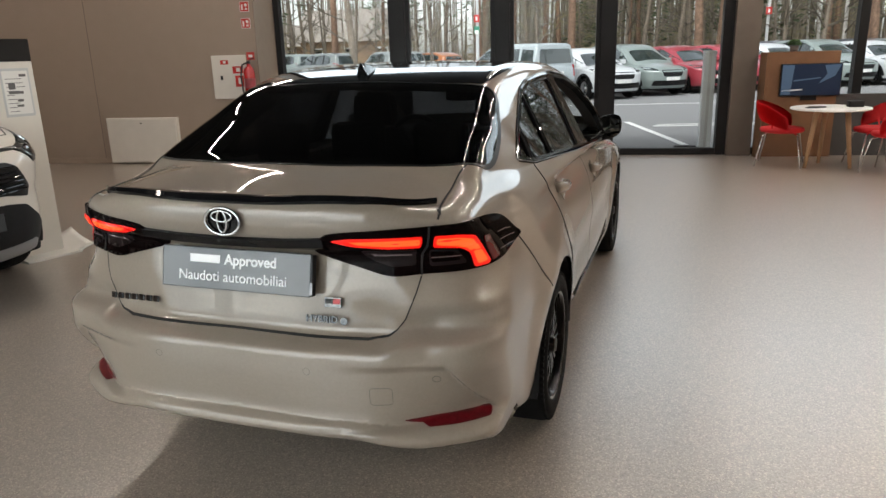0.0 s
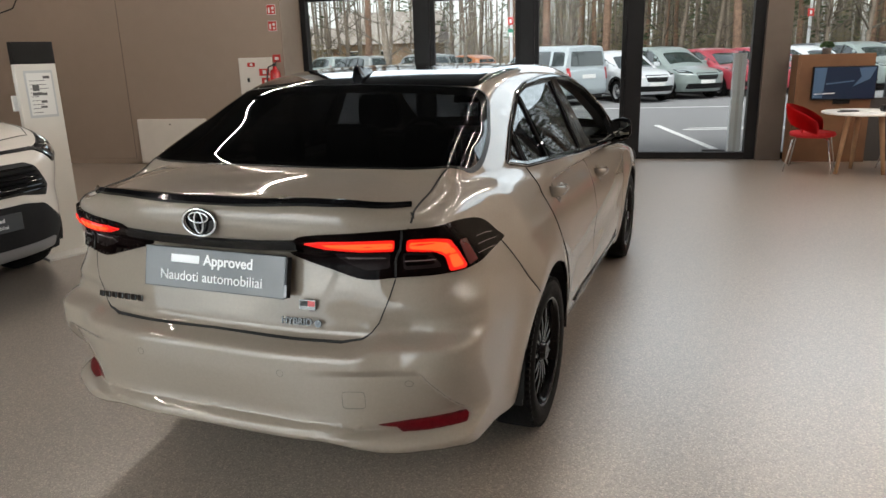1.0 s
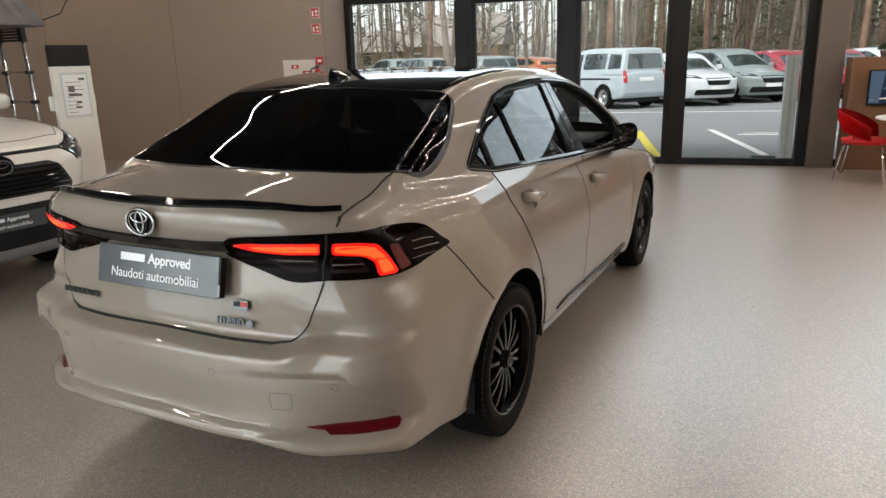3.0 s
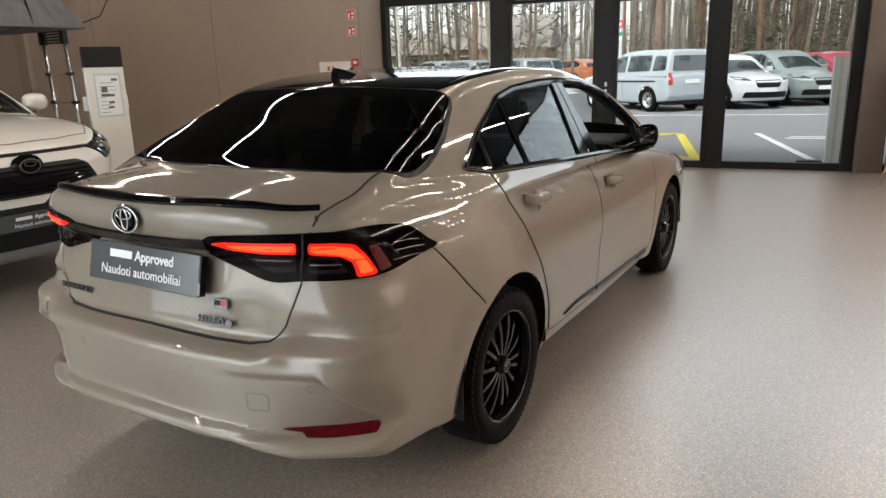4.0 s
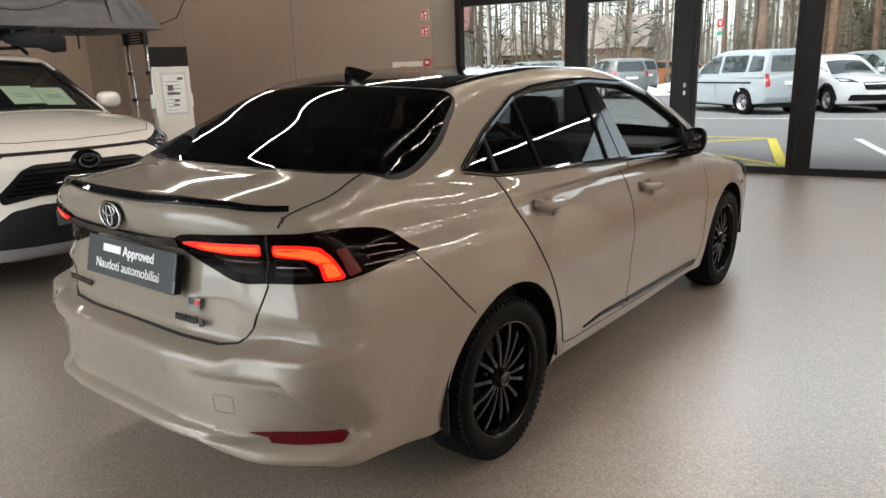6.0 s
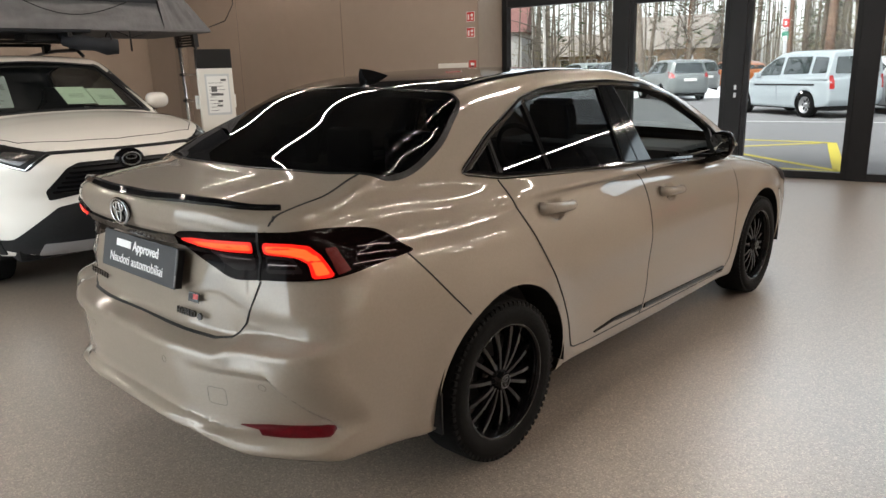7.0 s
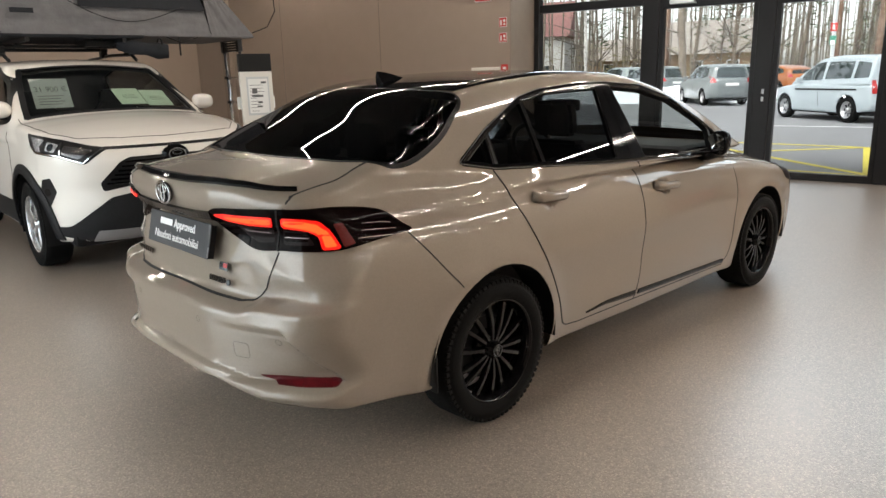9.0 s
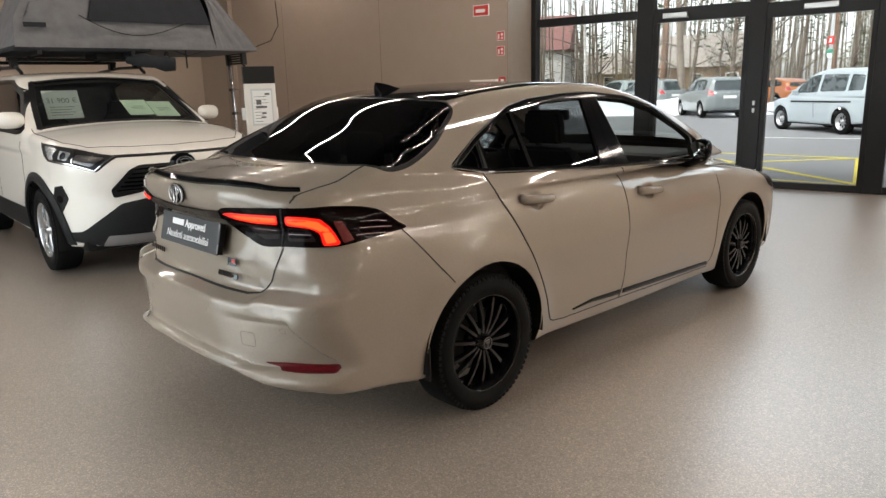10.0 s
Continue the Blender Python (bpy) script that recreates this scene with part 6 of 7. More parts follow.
part("pole_hoop", bm_tube([(-1.93, F0 - 0.05, ZB + 0.03), (-2.12, F0 - 0.03, ZB + 0.10), (-2.22, F0, ZB + 0.28), (-2.20, F0, ZB + 0.60), (-1.9, F0, ZB + 0.95)], 0.006, 6), M_TRIM, tent)
part("cord", bm_tube([(-0.9, F0 - 0.02, ZB - 0.03), (-1.05, F0, ZB - 0.09), (-1.25, F0, ZB - 0.03)], 0.005, 6), M_TRIM, tent)
# telescopic ladder of the tent
ladder = thing("telescopic_ladder", pose(-5.745, 2.26, 0, 0, 0, 90), "telescopic aluminium ladder leaning on the roof tent", "ladder")
foot, head = Vector((0.06, 0, 0.0)), Vector((0.0, 0, 1.98))
for sy in (-0.20, 0.20):
    off = Vector((0, sy, 0))
    part("stile", bm_tube([foot + off, foot.lerp(head, 0.5) + off, head + off], [0.024, 0.021, 0.018], 12), M_SILVER, ladder, smooth=True)
for i, t in enumerate((0.14, 0.295, 0.45, 0.61, 0.765, 0.93, 0.945, 0.96, 0.975, 0.99)):
    p = foot.lerp(head, t)
    part("rung", bm_box(p.x - 0.018, p.x + 0.018, -0.185, 0.185, p.z - 0.010, p.z + 0.010, 0.004), M_SILVER if i < 5 else M_TRIM, ladder)
    for sy in (-0.20, 0.20):
        part("joint", bm_box(p.x - 0.03, p.x + 0.03, sy - 0.032, sy + 0.032, p.z - 0.018, p.z + 0.018, 0.005), M_TRIM, ladder)
# ---- outside: car park, parked cars, woods, houses ----
M_ASPHALT = mat("asphalt", (0.20, 0.20, 0.205), 0.85, noise_scale=20, noise_amount=0.10, bump=0.3, bump_scale=120)
M_LINE = mat("white_road_paint", (0.70, 0.70, 0.69), 0.7, noise_scale=30, noise_amount=0.12)
M_YELLOW = mat("yellow_road_paint", (0.62, 0.52, 0.06), 0.7, noise_scale=30, noise_amount=0.12)
M_KERB = mat("pale_concrete", (0.42, 0.42, 0.41), 0.85, noise_scale=15, noise_amount=0.1, bump=0.2, bump_scale=60)
M_SNOW = mat("old_snow", (0.80, 0.82, 0.85), 0.8, noise_scale=3, noise_amount=0.06, bump=0.6, bump_scale=5)
M_LITTER = mat("leaf_litter", (0.115, 0.085, 0.055), 0.95, noise_scale=3, noise_amount=0.35, bump=0.6, bump_scale=8)
M_BARK = mat("grey_bark", (0.16, 0.13, 0.10), 0.9, noise_scale=9, noise_amount=0.35, bump=0.8, bump_scale=14)
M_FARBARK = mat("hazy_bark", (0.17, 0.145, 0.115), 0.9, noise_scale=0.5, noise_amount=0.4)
M_PINE = mat("pine_bark", (0.17, 0.105, 0.07), 0.9, noise_scale=7, noise_amount=0.4, bump=0.8, bump_scale=12)
M_BIRCH = mat("birch_bark", (0.42, 0.40, 0.37), 0.8, noise_scale=10, noise_amount=0.4)
M_TWIG = mat("bare_twigs", (0.10, 0.085, 0.065), 0.9)
M_NEEDLE = mat("pine_needles", (0.055, 0.075, 0.035), 0.85, noise_scale=2, noise_amount=0.3)
M_BRUSH = mat("brown_brush", (0.19, 0.165, 0.09), 0.95, noise_scale=0.6, noise_amount=0.4)

ground = part("ground", bm_box(-400, 400, -400, 400, -0.6, -0.02), M_ASPHALT)
tagged(ground, "grey asphalt car park reaching into the distance", "ground", kind="structure")
bm = bmesh.new()
near_edge = [(-120 + 8 * i, 33.0 - 0.16 * (-120 + 8 * i) * (1 if i > 14 else 0.2) + 1.2 * math.sin(i * 1.7), 0.0) for i in range(31)]
lo = [bm.verts.new(p) for p in near_edge]
hi = [bm.verts.new((p[0] * 2.2, 300, 0.6)) for p in near_edge]
for i in range(30):
    bm.faces.new((lo[i], lo[i + 1], hi[i + 1], hi[i]))
tagged(part("woodland_ground", bm, M_LITTER), "brown leaf-littered woodland floor", "ground", kind="structure")


def stripe(name, a, b, width, material, label, z=-0.016):
    a, b = Vector((*a, 0)), Vector((*b, 0))
    d = (b - a).normalized()
    n = Vector((-d.y, d.x, 0)) * width / 2
    bm = bmesh.new()
    vs = [bm.verts.new(p + Vector((0, 0, z))) for p in (a - n, b - n, b + n, a + n)]
    bm.faces.new(vs)
    bmesh.ops.recalc_face_normals(bm, faces=bm.faces[:])
    top = bmesh.ops.extrude_face_region(bm, geom=bm.faces[:])
    bmesh.ops.translate(bm, verts=[v for v in top["geom"] if isinstance(v, bmesh.types.BMVert)], vec=(0, 0, 0.003))
    return tagged(part(name, bm, material), label, "road marking", kind="structure")


stripe("white_line", (1.22, 9.35), (-0.04, 13.0), 0.13, M_LINE, "white parking bay line on the asphalt")
stripe("white_line", (0.55, 12.2), (2.6, 12.75), 0.12, M_LINE, "white parking bay line on the asphalt")
stripe("white_line", (0.62, 12.5), (2.6, 13.05), 0.09, M_LINE, "white parking bay line on the asphalt")
stripe("white_line", (-5.0, 16.7), (6.0, 19.6), 0.12, M_LINE, "white line before the parked cars")
for a, b, w in (((-0.28, 8.72), (-1.42, 12.50), 0.16), ((-1.42, 12.50), (-5.2, 12.05), 0.13), ((-0.36, 8.85), (-4.9, 12.0), 0.12), ((-1.50, 12.45), (-4.4, 8.9), 0.12), ((-0.3, 8.74), (-4.4, 8.55), 0.10)):
    stripe("yellow_line", a, b, w, M_YELLOW, "yellow hatched box line on the asphalt")
setting("pavement", bm_box(-6.0, 9.5, 0.11, 0.62, -0.1, -0.006, 0.01, 1), M_KERB, "pale concrete strip along the glass front", "pavement")
# bollard with its foot
bol = thing("bollard", pose(1.50, 8.88, -0.02, 0, 0, 12), "pale grey square metal bollard outside the glass", "bollard")
part("post", bm_box(-0.085, 0.085, -0.06, 0.06, 0.0, 1.46, 0.004), M_STEELP := mat("pale_grey_paint", (0.50, 0.52, 0.53), 0.45, noise_scale=10, noise_amount=0.05), bol)
part("cap", bm_box(-0.088, 0.088, -0.063, 0.063, 1.455, 1.475, 0.003), M_STEELP, bol)
part("edge_strip", bm_box(-0.02, 0.02, -0.064, -0.058, 0.02, 1.45), M_KERB, bol)
ds = thing("door_stop", pose(1.22, 8.98, -0.02, 0, 0, 10), "dark metal drain cover beside the bollard", "drain")
part("grate", bm_box(-0.16, 0.16, -0.06, 0.06, 0.0, 0.035, 0.006), M_CLAD, ds)

# parked cars
BASE = dict(
    plan=[(-0.95, 0.90), (-0.4, 0.97), (0.5, 0.99), (1.4, 1.0), (2.6, 0.985), (3.0, 0.95), (3.3, 0.88), (3.6, 0.78)],
    side=[(0.2, 0.84), (0.35, 0.87), (0.6, 0.895), (0.8, 0.89), (0.95, 0.87), (1.05, 0.84), (1.15, 0.80)],
    tail=[(0.3, -0.85), (0.5, -0.92), (0.8, -0.92), (1.1, -0.84), (1.4, -0.62), (1.6, -0.42)],
    tail_bow=[(0, 0), (0.5, 0.04), (0.8, 0.2), (0.95, 0.4)],
    nose=[(0.2, 3.38), (0.35, 3.48), (0.55, 3.54), (0.75, 3.54), (0.9, 3.44), (1.0, 3.3)],
    nose_bow=[(0, 0), (0.3, 0.03), (0.6, 0.15), (0.8, 0.36), (0.95, 0.7)],
    deck=[(-1.0, 1.05), (1.0, 1.07), (2.1, 1.06), (2.5, 1.03), (3.0, 0.96), (3.35, 0.87), (3.5, 0.78), (3.6, 0.68)],
    under=[(-0.95, 0.34), (0.3, 0.24), (3.2, 0.24), (3.6, 0.26)],
    roof=[(-0.9, 1.30), (-0.5, 1.50), (0.3, 1.57), (0.9, 1.58), (1.3, 1.54), (1.7, 1.40), (2.35, 1.06), (2.7, 0.88)],
    lean=[(-0.9, 1.18), (0.0, 1.22), (1.5, 1.23), (2.5, 1.17)], wheelbase=2.62, flare=0.015, floor=0.98, slope=0.37, crown=0.12)
MPV = dict(BASE, roof=[(-0.9, 1.40), (-0.6, 1.58), (0.3, 1.65), (0.9, 1.65), (1.4, 1.58), (1.9, 1.36), (2.6, 1.04), (2.9, 0.9)], tail=[(0.3, -0.85), (0.5, -0.92), (0.8, -0.93), (1.1, -0.88), (1.4, -0.76), (1.65, -0.60)])
VAN = dict(BASE, roof=[(-0.95, 1.66), (-0.6, 1.73), (0.6, 1.75), (1.2, 1.71), (1.6, 1.60), (2.1, 1.36), (2.65, 1.06), (2.9, 0.9)],
           tail=[(0.3, -0.78), (0.5, -0.86), (0.7, -0.86), (1.1, -0.83), (1.5, -0.79), (1.75, -0.75)], tail_bow=[(0, 0), (0.6, 0.01), (0.8, 0.06), (0.95, 0.3)],
           lean=[(-0.9, 1.12), (0.0, 1.13), (1.5, 1.12), (2.5, 1.05)], slope=0.26, side=[(0.2, 0.84), (0.35, 0.87), (0.6, 0.89), (0.9, 0.885), (1.15, 0.85)], wheelbase=2.68)
COUPE = dict(BASE, roof=[(-0.9, 1.15), (-0.5, 1.38), (0.3, 1.54), (0.9, 1.56), (1.3, 1.52), (1.7, 1.38), (2.35, 1.04), (2.7, 0.86)])
M_HUBSTEEL = mat("silver_wheel_cover", (0.45, 0.45, 0.46), 0.35, metal=0.7)
M_TAILRED = mat("red_tail_lens", (0.40, 0.02, 0.02), 0.25, coat=1.0)
M_OUTGLASS = mat("outdoor_car_glass", (0.025, 0.035, 0.035), 0.04, coat=1.0, spec=0.8)


def street_wheel(parent, x, y, r, sign, rim):
    hub = new("wheel")
    hub.parent = parent
    hub.location, hub.rotation_euler = (x, y, r), (0, 0, 0 if sign > 0 else math.pi)
    part("tyre", bm_lathe([(r * 0.66, -0.10), (r * 0.95, -0.10), (r, -0.07), (r, 0.07), (r * 0.95, 0.10), (r * 0.66, 0.10)], 28, "x", False), M_TYRE, hub, smooth=True)
    part("rim", bm_lathe([(0.001, 0.02), (r * 0.5, 0.02), (r * 0.60, 0.05), (r * 0.64, 0.088), (r * 0.68, 0.088)], 28, "x", False), rim, hub, smooth=True)
    part("hub_cap", bm_lathe([(0.001, 0.085), (r * 0.16, 0.08), (r * 0.20, 0.05)], 16, "x", False), rim, hub, smooth=True)
    for k in range(8):
        a = 2 * math.pi * k / 8
        b = bm_box(0.021, 0.024, -r * 0.085, r * 0.085, r * 0.26, r * 0.53, 0.001, 1)
        bmesh.ops.rotate(b, verts=b.verts[:], cent=(0, 0, 0), matrix=Matrix.Rotation(a, 3, "X"))
        part("opening", b, M_CLAD, hub)
    return hub


def street_car(name, label, spec, paint, m, rim, cladding=False, van=False, cell=0.045, plate=True):
    f = box_field(spec)
    car = thing(name, m, label, "car", "cars parked outside")
    wb = spec["wheelbase"]
    ar, af = circle(0, 0.34, 0.385, 28), circle(wb, 0.34, 0.385, 28)
    pts, nrm, quads = body_with_holes(f, (-1.0, -1.05, 0.2), (1.0, 3.7, 1.95), cell, [(SIDE, ar, low_r), (SIDE, ar, low_l), (SIDE, af, low_r), (SIDE, af, low_l)])
    surface_part("body", pts, nrm, quads, paint, car)
    ref = curve(spec["roof"])
    dlo = rounded([(-0.30, 1.16), (0.1, 1.10), (2.0, 1.06), (2.15, 1.08), (1.72, float(ref(1.72)) - 0.10), (1.3, float(ref(1.3)) - 0.10), (0.2, float(ref(0.2)) - 0.10), (-0.22, float(ref(-0.2)) - 0.16)], 0.04, 3)
    if van:
        for poly in ([(1.10, 1.10), (2.12, 1.08), (1.72, 1.46), (1.45, 1.55), (1.12, 1.58)], [(-0.02, 1.14), (1.0, 1.12), (1.0, 1.58), (0.0, 1.58)], [(-0.66, 1.16), (-0.12, 1.14), (-0.12, 1.57), (-0.60, 1.54)]):
            patch("side_window", f, SIDE, rounded(poly, 0.05, 3), M_OUTGLASS, car, 0.004, 0.12, mirror=True)
        patch("rear_window", f, REAR, rounded([(-0.66, 1.14), (0.66, 1.14), (0.60, 1.56), (-0.60, 1.56)], 0.06, 3), M_OUTGLASS, car, 0.006, 0.12)
        ribbon("side_strip", f, SIDE, [(-0.30, 0.86), (2.2, 0.84)], 0.045, M_CLAD, car, 0.01, mirror=True)
    else:
        patch("side_window", f, SIDE, dlo, M_OUTGLASS, car, 0.004, 0.12, mirror=True)
        patch("rear_window", f, REAR, rounded([(-0.62, 1.10), (0.62, 1.10), (0.52, float(ref(-0.45)) - 0.10), (-0.52, float(ref(-0.45)) - 0.10)], 0.06, 3), M_OUTGLASS, car, 0.006, 0.12)
        for yb in (1.12, 0.25):
            ribbon("pillar", f, SIDE, [(yb, 1.08), (yb - 0.03, float(ref(yb)) - 0.08)], 0.06, paint if van else M_CLAD, car, 0.006, mirror=True)
    patch("windshield", f, FRONT_SLOPE, rounded([(-0.62, -1.66 if not van else -1.75), (0.62, -1.66 if not van else -1.75), (0.50, -0.92), (-0.50, -0.92)], 0.08, 4), M_OUTGLASS, car, 0.006, 0.12)
    for sg in (1, -1):
        for wy in (0.0, wb):
            street_wheel(car, 0.77 * sg, wy, 0.335, sg, rim)
        part("door_mirror", bm_box(0.93 * sg - 0.09, 0.93 * sg + 0.09, 1.93, 2.03, 1.03, 1.17, 0.03), paint, car)
    patch("tail_lamp", f, REAR, rounded([(0.60, 0.92), (0.80, 0.92), (0.78, 1.16), (0.62, 1.06)] if not van else [(0.69, 0.76), (0.80, 0.76), (0.79, 1.10), (0.70, 1.10)], 0.03, 3), M_TAILRED, car, 0.008, 0.08, mirror=True)
    patch("headlamp", f, FRONT, rounded([(0.46, 0.80), (0.82, 0.83), (0.80, 0.93), (0.55, 0.89)], 0.03, 3), M_OUTGLASS, car, 0.006, 0.08, mirror=True)
    patch("grille", f, FRONT, rounded([(-0.40, 0.82), (0.40, 0.82), (0.33, 0.62), (-0.33, 0.62)], 0.05, 3), M_MESH, car, 0.006, 0.08)
    patch("lower_intake", f, FRONT, rounded([(-0.62, 0.50), (0.62, 0.50), (0.66, 0.34), (-0.66, 0.34)], 0.04, 3), M_MESH, car, 0.008, 0.08)
    patch("rear_bumper_strip", f, REAR, rounded([(-0.7, 0.46), (0.7, 0.46), (0.68, 0.34), (-0.68, 0.34)], 0.03, 3), M_CLAD if cladding else paint, car, 0.012, 0.08)
    if plate:
        patch("number_plate", f, FRONT, rounded([(-0.25, 0.60), (0.25, 0.60), (0.25, 0.50), (-0.25, 0.50)], 0.01, 2), M_PAPER, car, 0.02, 0.08)
        patch("number_plate", f, REAR, rounded([(-0.26, 0.90), (0.26, 0.90), (0.26, 0.79), (-0.26, 0.79)], 0.01, 2), M_PAPER, car, 0.02, 0.08)
    if cladding:
        for cy in (0.0, wb):
            ribbon("arch_cladding", f, SIDE, [(cy + 0.42 * math.cos(a), 0.34 + 0.42 * math.sin(a)) for a in np.linspace(0, math.pi, 18)], 0.07, M_CLAD, car, 0.012, mirror=True, step=0.1)
    ribbon("door_gap", f, SIDE, [(1.15, 1.08), (1.17, 0.8), (1.13, 0.4)], 0.012, M_GAP, car, 0.004, mirror=True, step=0.15)
    part("underbody", bm_box(-0.7, 0.7, -0.7, 3.2, 0.2, 0.5), M_TRIM, car)
    return car


def carpaint(name, c):
    return mat(name, c, 0.3, coat=0.8, spec=0.4)


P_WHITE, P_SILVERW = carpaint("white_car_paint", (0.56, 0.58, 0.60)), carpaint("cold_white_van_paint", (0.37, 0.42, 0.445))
P_SAGE, P_RED, P_ORANGE, P_GREY, P_DARK = carpaint("sage_green_paint", (0.21, 0.25, 0.24)), carpaint("red_car_paint", (0.30, 0.035, 0.05)), carpaint("orange_car_paint", (0.42, 0.14, 0.04)), carpaint("grey_car_paint", (0.17, 0.19, 0.19)), carpaint("dark_car_paint", (0.05, 0.055, 0.065))


def axle(x, y, turn, wb=0.0):
    """Where a car stands whose axle at wb along it is at (x, y)."""
    return pose(x, y, -0.02, 0, 0, turn) @ pose(0, -wb, 0)


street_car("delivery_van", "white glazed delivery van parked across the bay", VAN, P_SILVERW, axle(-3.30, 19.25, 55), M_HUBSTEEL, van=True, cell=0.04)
cup = street_car("crossover", "white crossover car parked in the row outside", COUPE, P_WHITE, axle(-1.30, 20.45, -141, 2.62), M_HUBSTEEL, True)
sage = street_car("crossover", "sage green sport utility car parked in the row outside", MPV, P_SAGE, axle(0.05, 22.05, -141, 2.62), M_HUBSTEEL, True)
redc = street_car("hatchback", "red hatchback parked in the row outside", COUPE, P_RED, axle(1.55, 23.3, -141, 2.62), M_HUBSTEEL)
mpv = street_car("people_carrier", "grey people carrier parked near the snow heap", MPV, P_GREY, axle(-11.0, 26.5, 46), M_HUBSTEEL)
orange = street_car("crossover", "orange crossover parked beyond the van", COUPE, P_ORANGE, axle(-12.6, 37.5, 60), M_HUBSTEEL, True)
for src, lab, x, y, t in ((cup, "white crossover parked far along the row", 4.6, 25.6, -141), (redc, "", 3.1, 24.4, -141), (cup, "", 8.0, 27.2, -150), (sage, "", 6.3, 26.4, -148), (mpv, "", 10.0, 28.0, -150), (cup, "", 12.5, 28.6, -150), (mpv, "", -15.0, 33.0, 60), (mpv, "", -18.5, 31.5, 70), (sage, "", -21.5, 34.0, 60)):
    c = copy_thing(src, axle(x, y, t, 2.62))
    if lab:
        c["label"] = lab
dark_cars = [copy_thing(mpv, axle(5.5, 31.0, -150, 2.62)), copy_thing(mpv, axle(9.0, 32.5, -150, 2.62))]
for c in dark_cars:
    for o in c.children:
        if o.name.startswith("body"):
            o.data = o.data.copy()
            o.data.materials[0] = P_DARK
    c["label"] = "dark car parked at the edge of the woods"

# snow heaps
def heap(x, y, rx, ry, h, seed):
    bm = bmesh.new()
    bmesh.ops.create_grid(bm, x_segments=26, y_segments=18, size=1)
    for v in bm.verts:
        d = math.hypot(v.co.x, v.co.y)
        k = max(0.0, 1 - d * d)
        n = noise.noise(Vector((v.co.x * 3 + seed, v.co.y * 3, seed)))
        v.co = (x + v.co.x * rx, y + v.co.y * ry, -0.06 + h * k * (0.8 + 0.5 * n))
    tagged(part("snow_heap", bm, M_SNOW, smooth=True), "heap of old white snow at the car park's edge", "snow", kind="stuff")


heap(-14.5, 29.5, 4.5, 1.6, 1.0, 1)
heap(-20.5, 27.5, 6.0, 1.8, 1.15, 2)
heap(-9.5, 34.0, 4.0, 1.4, 0.9, 3)

# trees
def limb(bm_list, start, direction, length, r0, rnd, depth):
    pts, rad = [Vector(start)], [r0]
    d = Vector(direction).normalized()
    n = 5
    for i in range(n):
        d = (d + Vector((rnd.uniform(-1, 1), rnd.uniform(-1, 1), rnd.uniform(-0.5, 0.9))) * 0.20).normalized()
        pts.append(pts[-1] + d * length / n)
        rad.append(r0 * (1 - (i + 1) / n * 0.85))
    bm_list.append(bm_tube(pts, rad, 5 if depth else 6, False))
    if depth < 2:
        for k in range(3 if depth == 0 else 2):
            i = rnd.randint(2, n)
            dd = (d + Vector((rnd.uniform(-1, 1), rnd.uniform(-1, 1), rnd.uniform(-0.3, 0.8)))).normalized()
            limb(bm_list, pts[i], dd, length * rnd.uniform(0.35, 0.6), rad[i] * 0.7 + 0.004, rnd, depth + 1)


def tree_model(name, label, height, r, seed, bark, needles):
    rnd = random.Random(seed)
    t = thing(name, pose(0, 0, 0), label, "tree", "trees of the wood")
    pts, rad = [], []
    lean = Vector((rnd.uniform(-0.04, 0.04), rnd.uniform(-0.04, 0.04)))
    for i in range(9):
        h = height * i / 8
        pts.append((lean.x * h + 0.12 * math.sin(h * 0.5 + seed), lean.y * h + 0.10 * math.cos(h * 0.4 + seed), h - 0.3))
        rad.append(r * (1.25 if i == 0 else 1) * (1 - 0.8 * i / 8))
    part("trunk", bm_tube(pts, rad, 9, False), bark, t, smooth=True)
    twigs = []
    for k in range(20):
        i = rnd.uniform(1.2 if not needles else 3.0, 8)
        j = int(i)
        p = Vector(pts[j]).lerp(Vector(pts[min(j + 1, 8)]), i - j)
        a = rnd.uniform(0, 2 * math.pi)
        up = rnd.uniform(0.1, 0.9) if not needles else rnd.uniform(-0.2, 0.5)
        limb(twigs, p, (math.cos(a), math.sin(a), up), rnd.uniform(1.2, 2.8) * (1.25 - i / 10), 0.045 * (1.2 - i / 9), rnd, 0 if not needles else 1)
    limbs = bm_join(*twigs)
    if needles:
        part("limbs", limbs, M_TWIG, t)
        bm = bmesh.new()
        for k in range(900):
            h = height * rnd.uniform(0.5, 1.02)
            spread = 2.1 * (1.15 - h / height) + 0.5
            a, q = rnd.uniform(0, 2 * math.pi), spread * math.sqrt(rnd.random())
            c = Vector((lean.x * h + q * math.cos(a), lean.y * h + q * math.sin(a), h))
            u = Vector((rnd.uniform(-1, 1), rnd.uniform(-1, 1), rnd.uniform(-0.4, 0.4))).normalized() * rnd.uniform(0.18, 0.4)
            w = Vector((rnd.uniform(-1, 1), rnd.uniform(-1, 1), rnd.uniform(-1, 1))).normalized() * rnd.uniform(0.05, 0.12)
            vs = [bm.verts.new(c - u), bm.verts.new(c + w), bm.verts.new(c + u), bm.verts.new(c - w)]
            bm.faces.new(vs)
        part("crown", bm, M_NEEDLE, t)
    else:
        part("crown", limbs, M_TWIG, t)
    return t


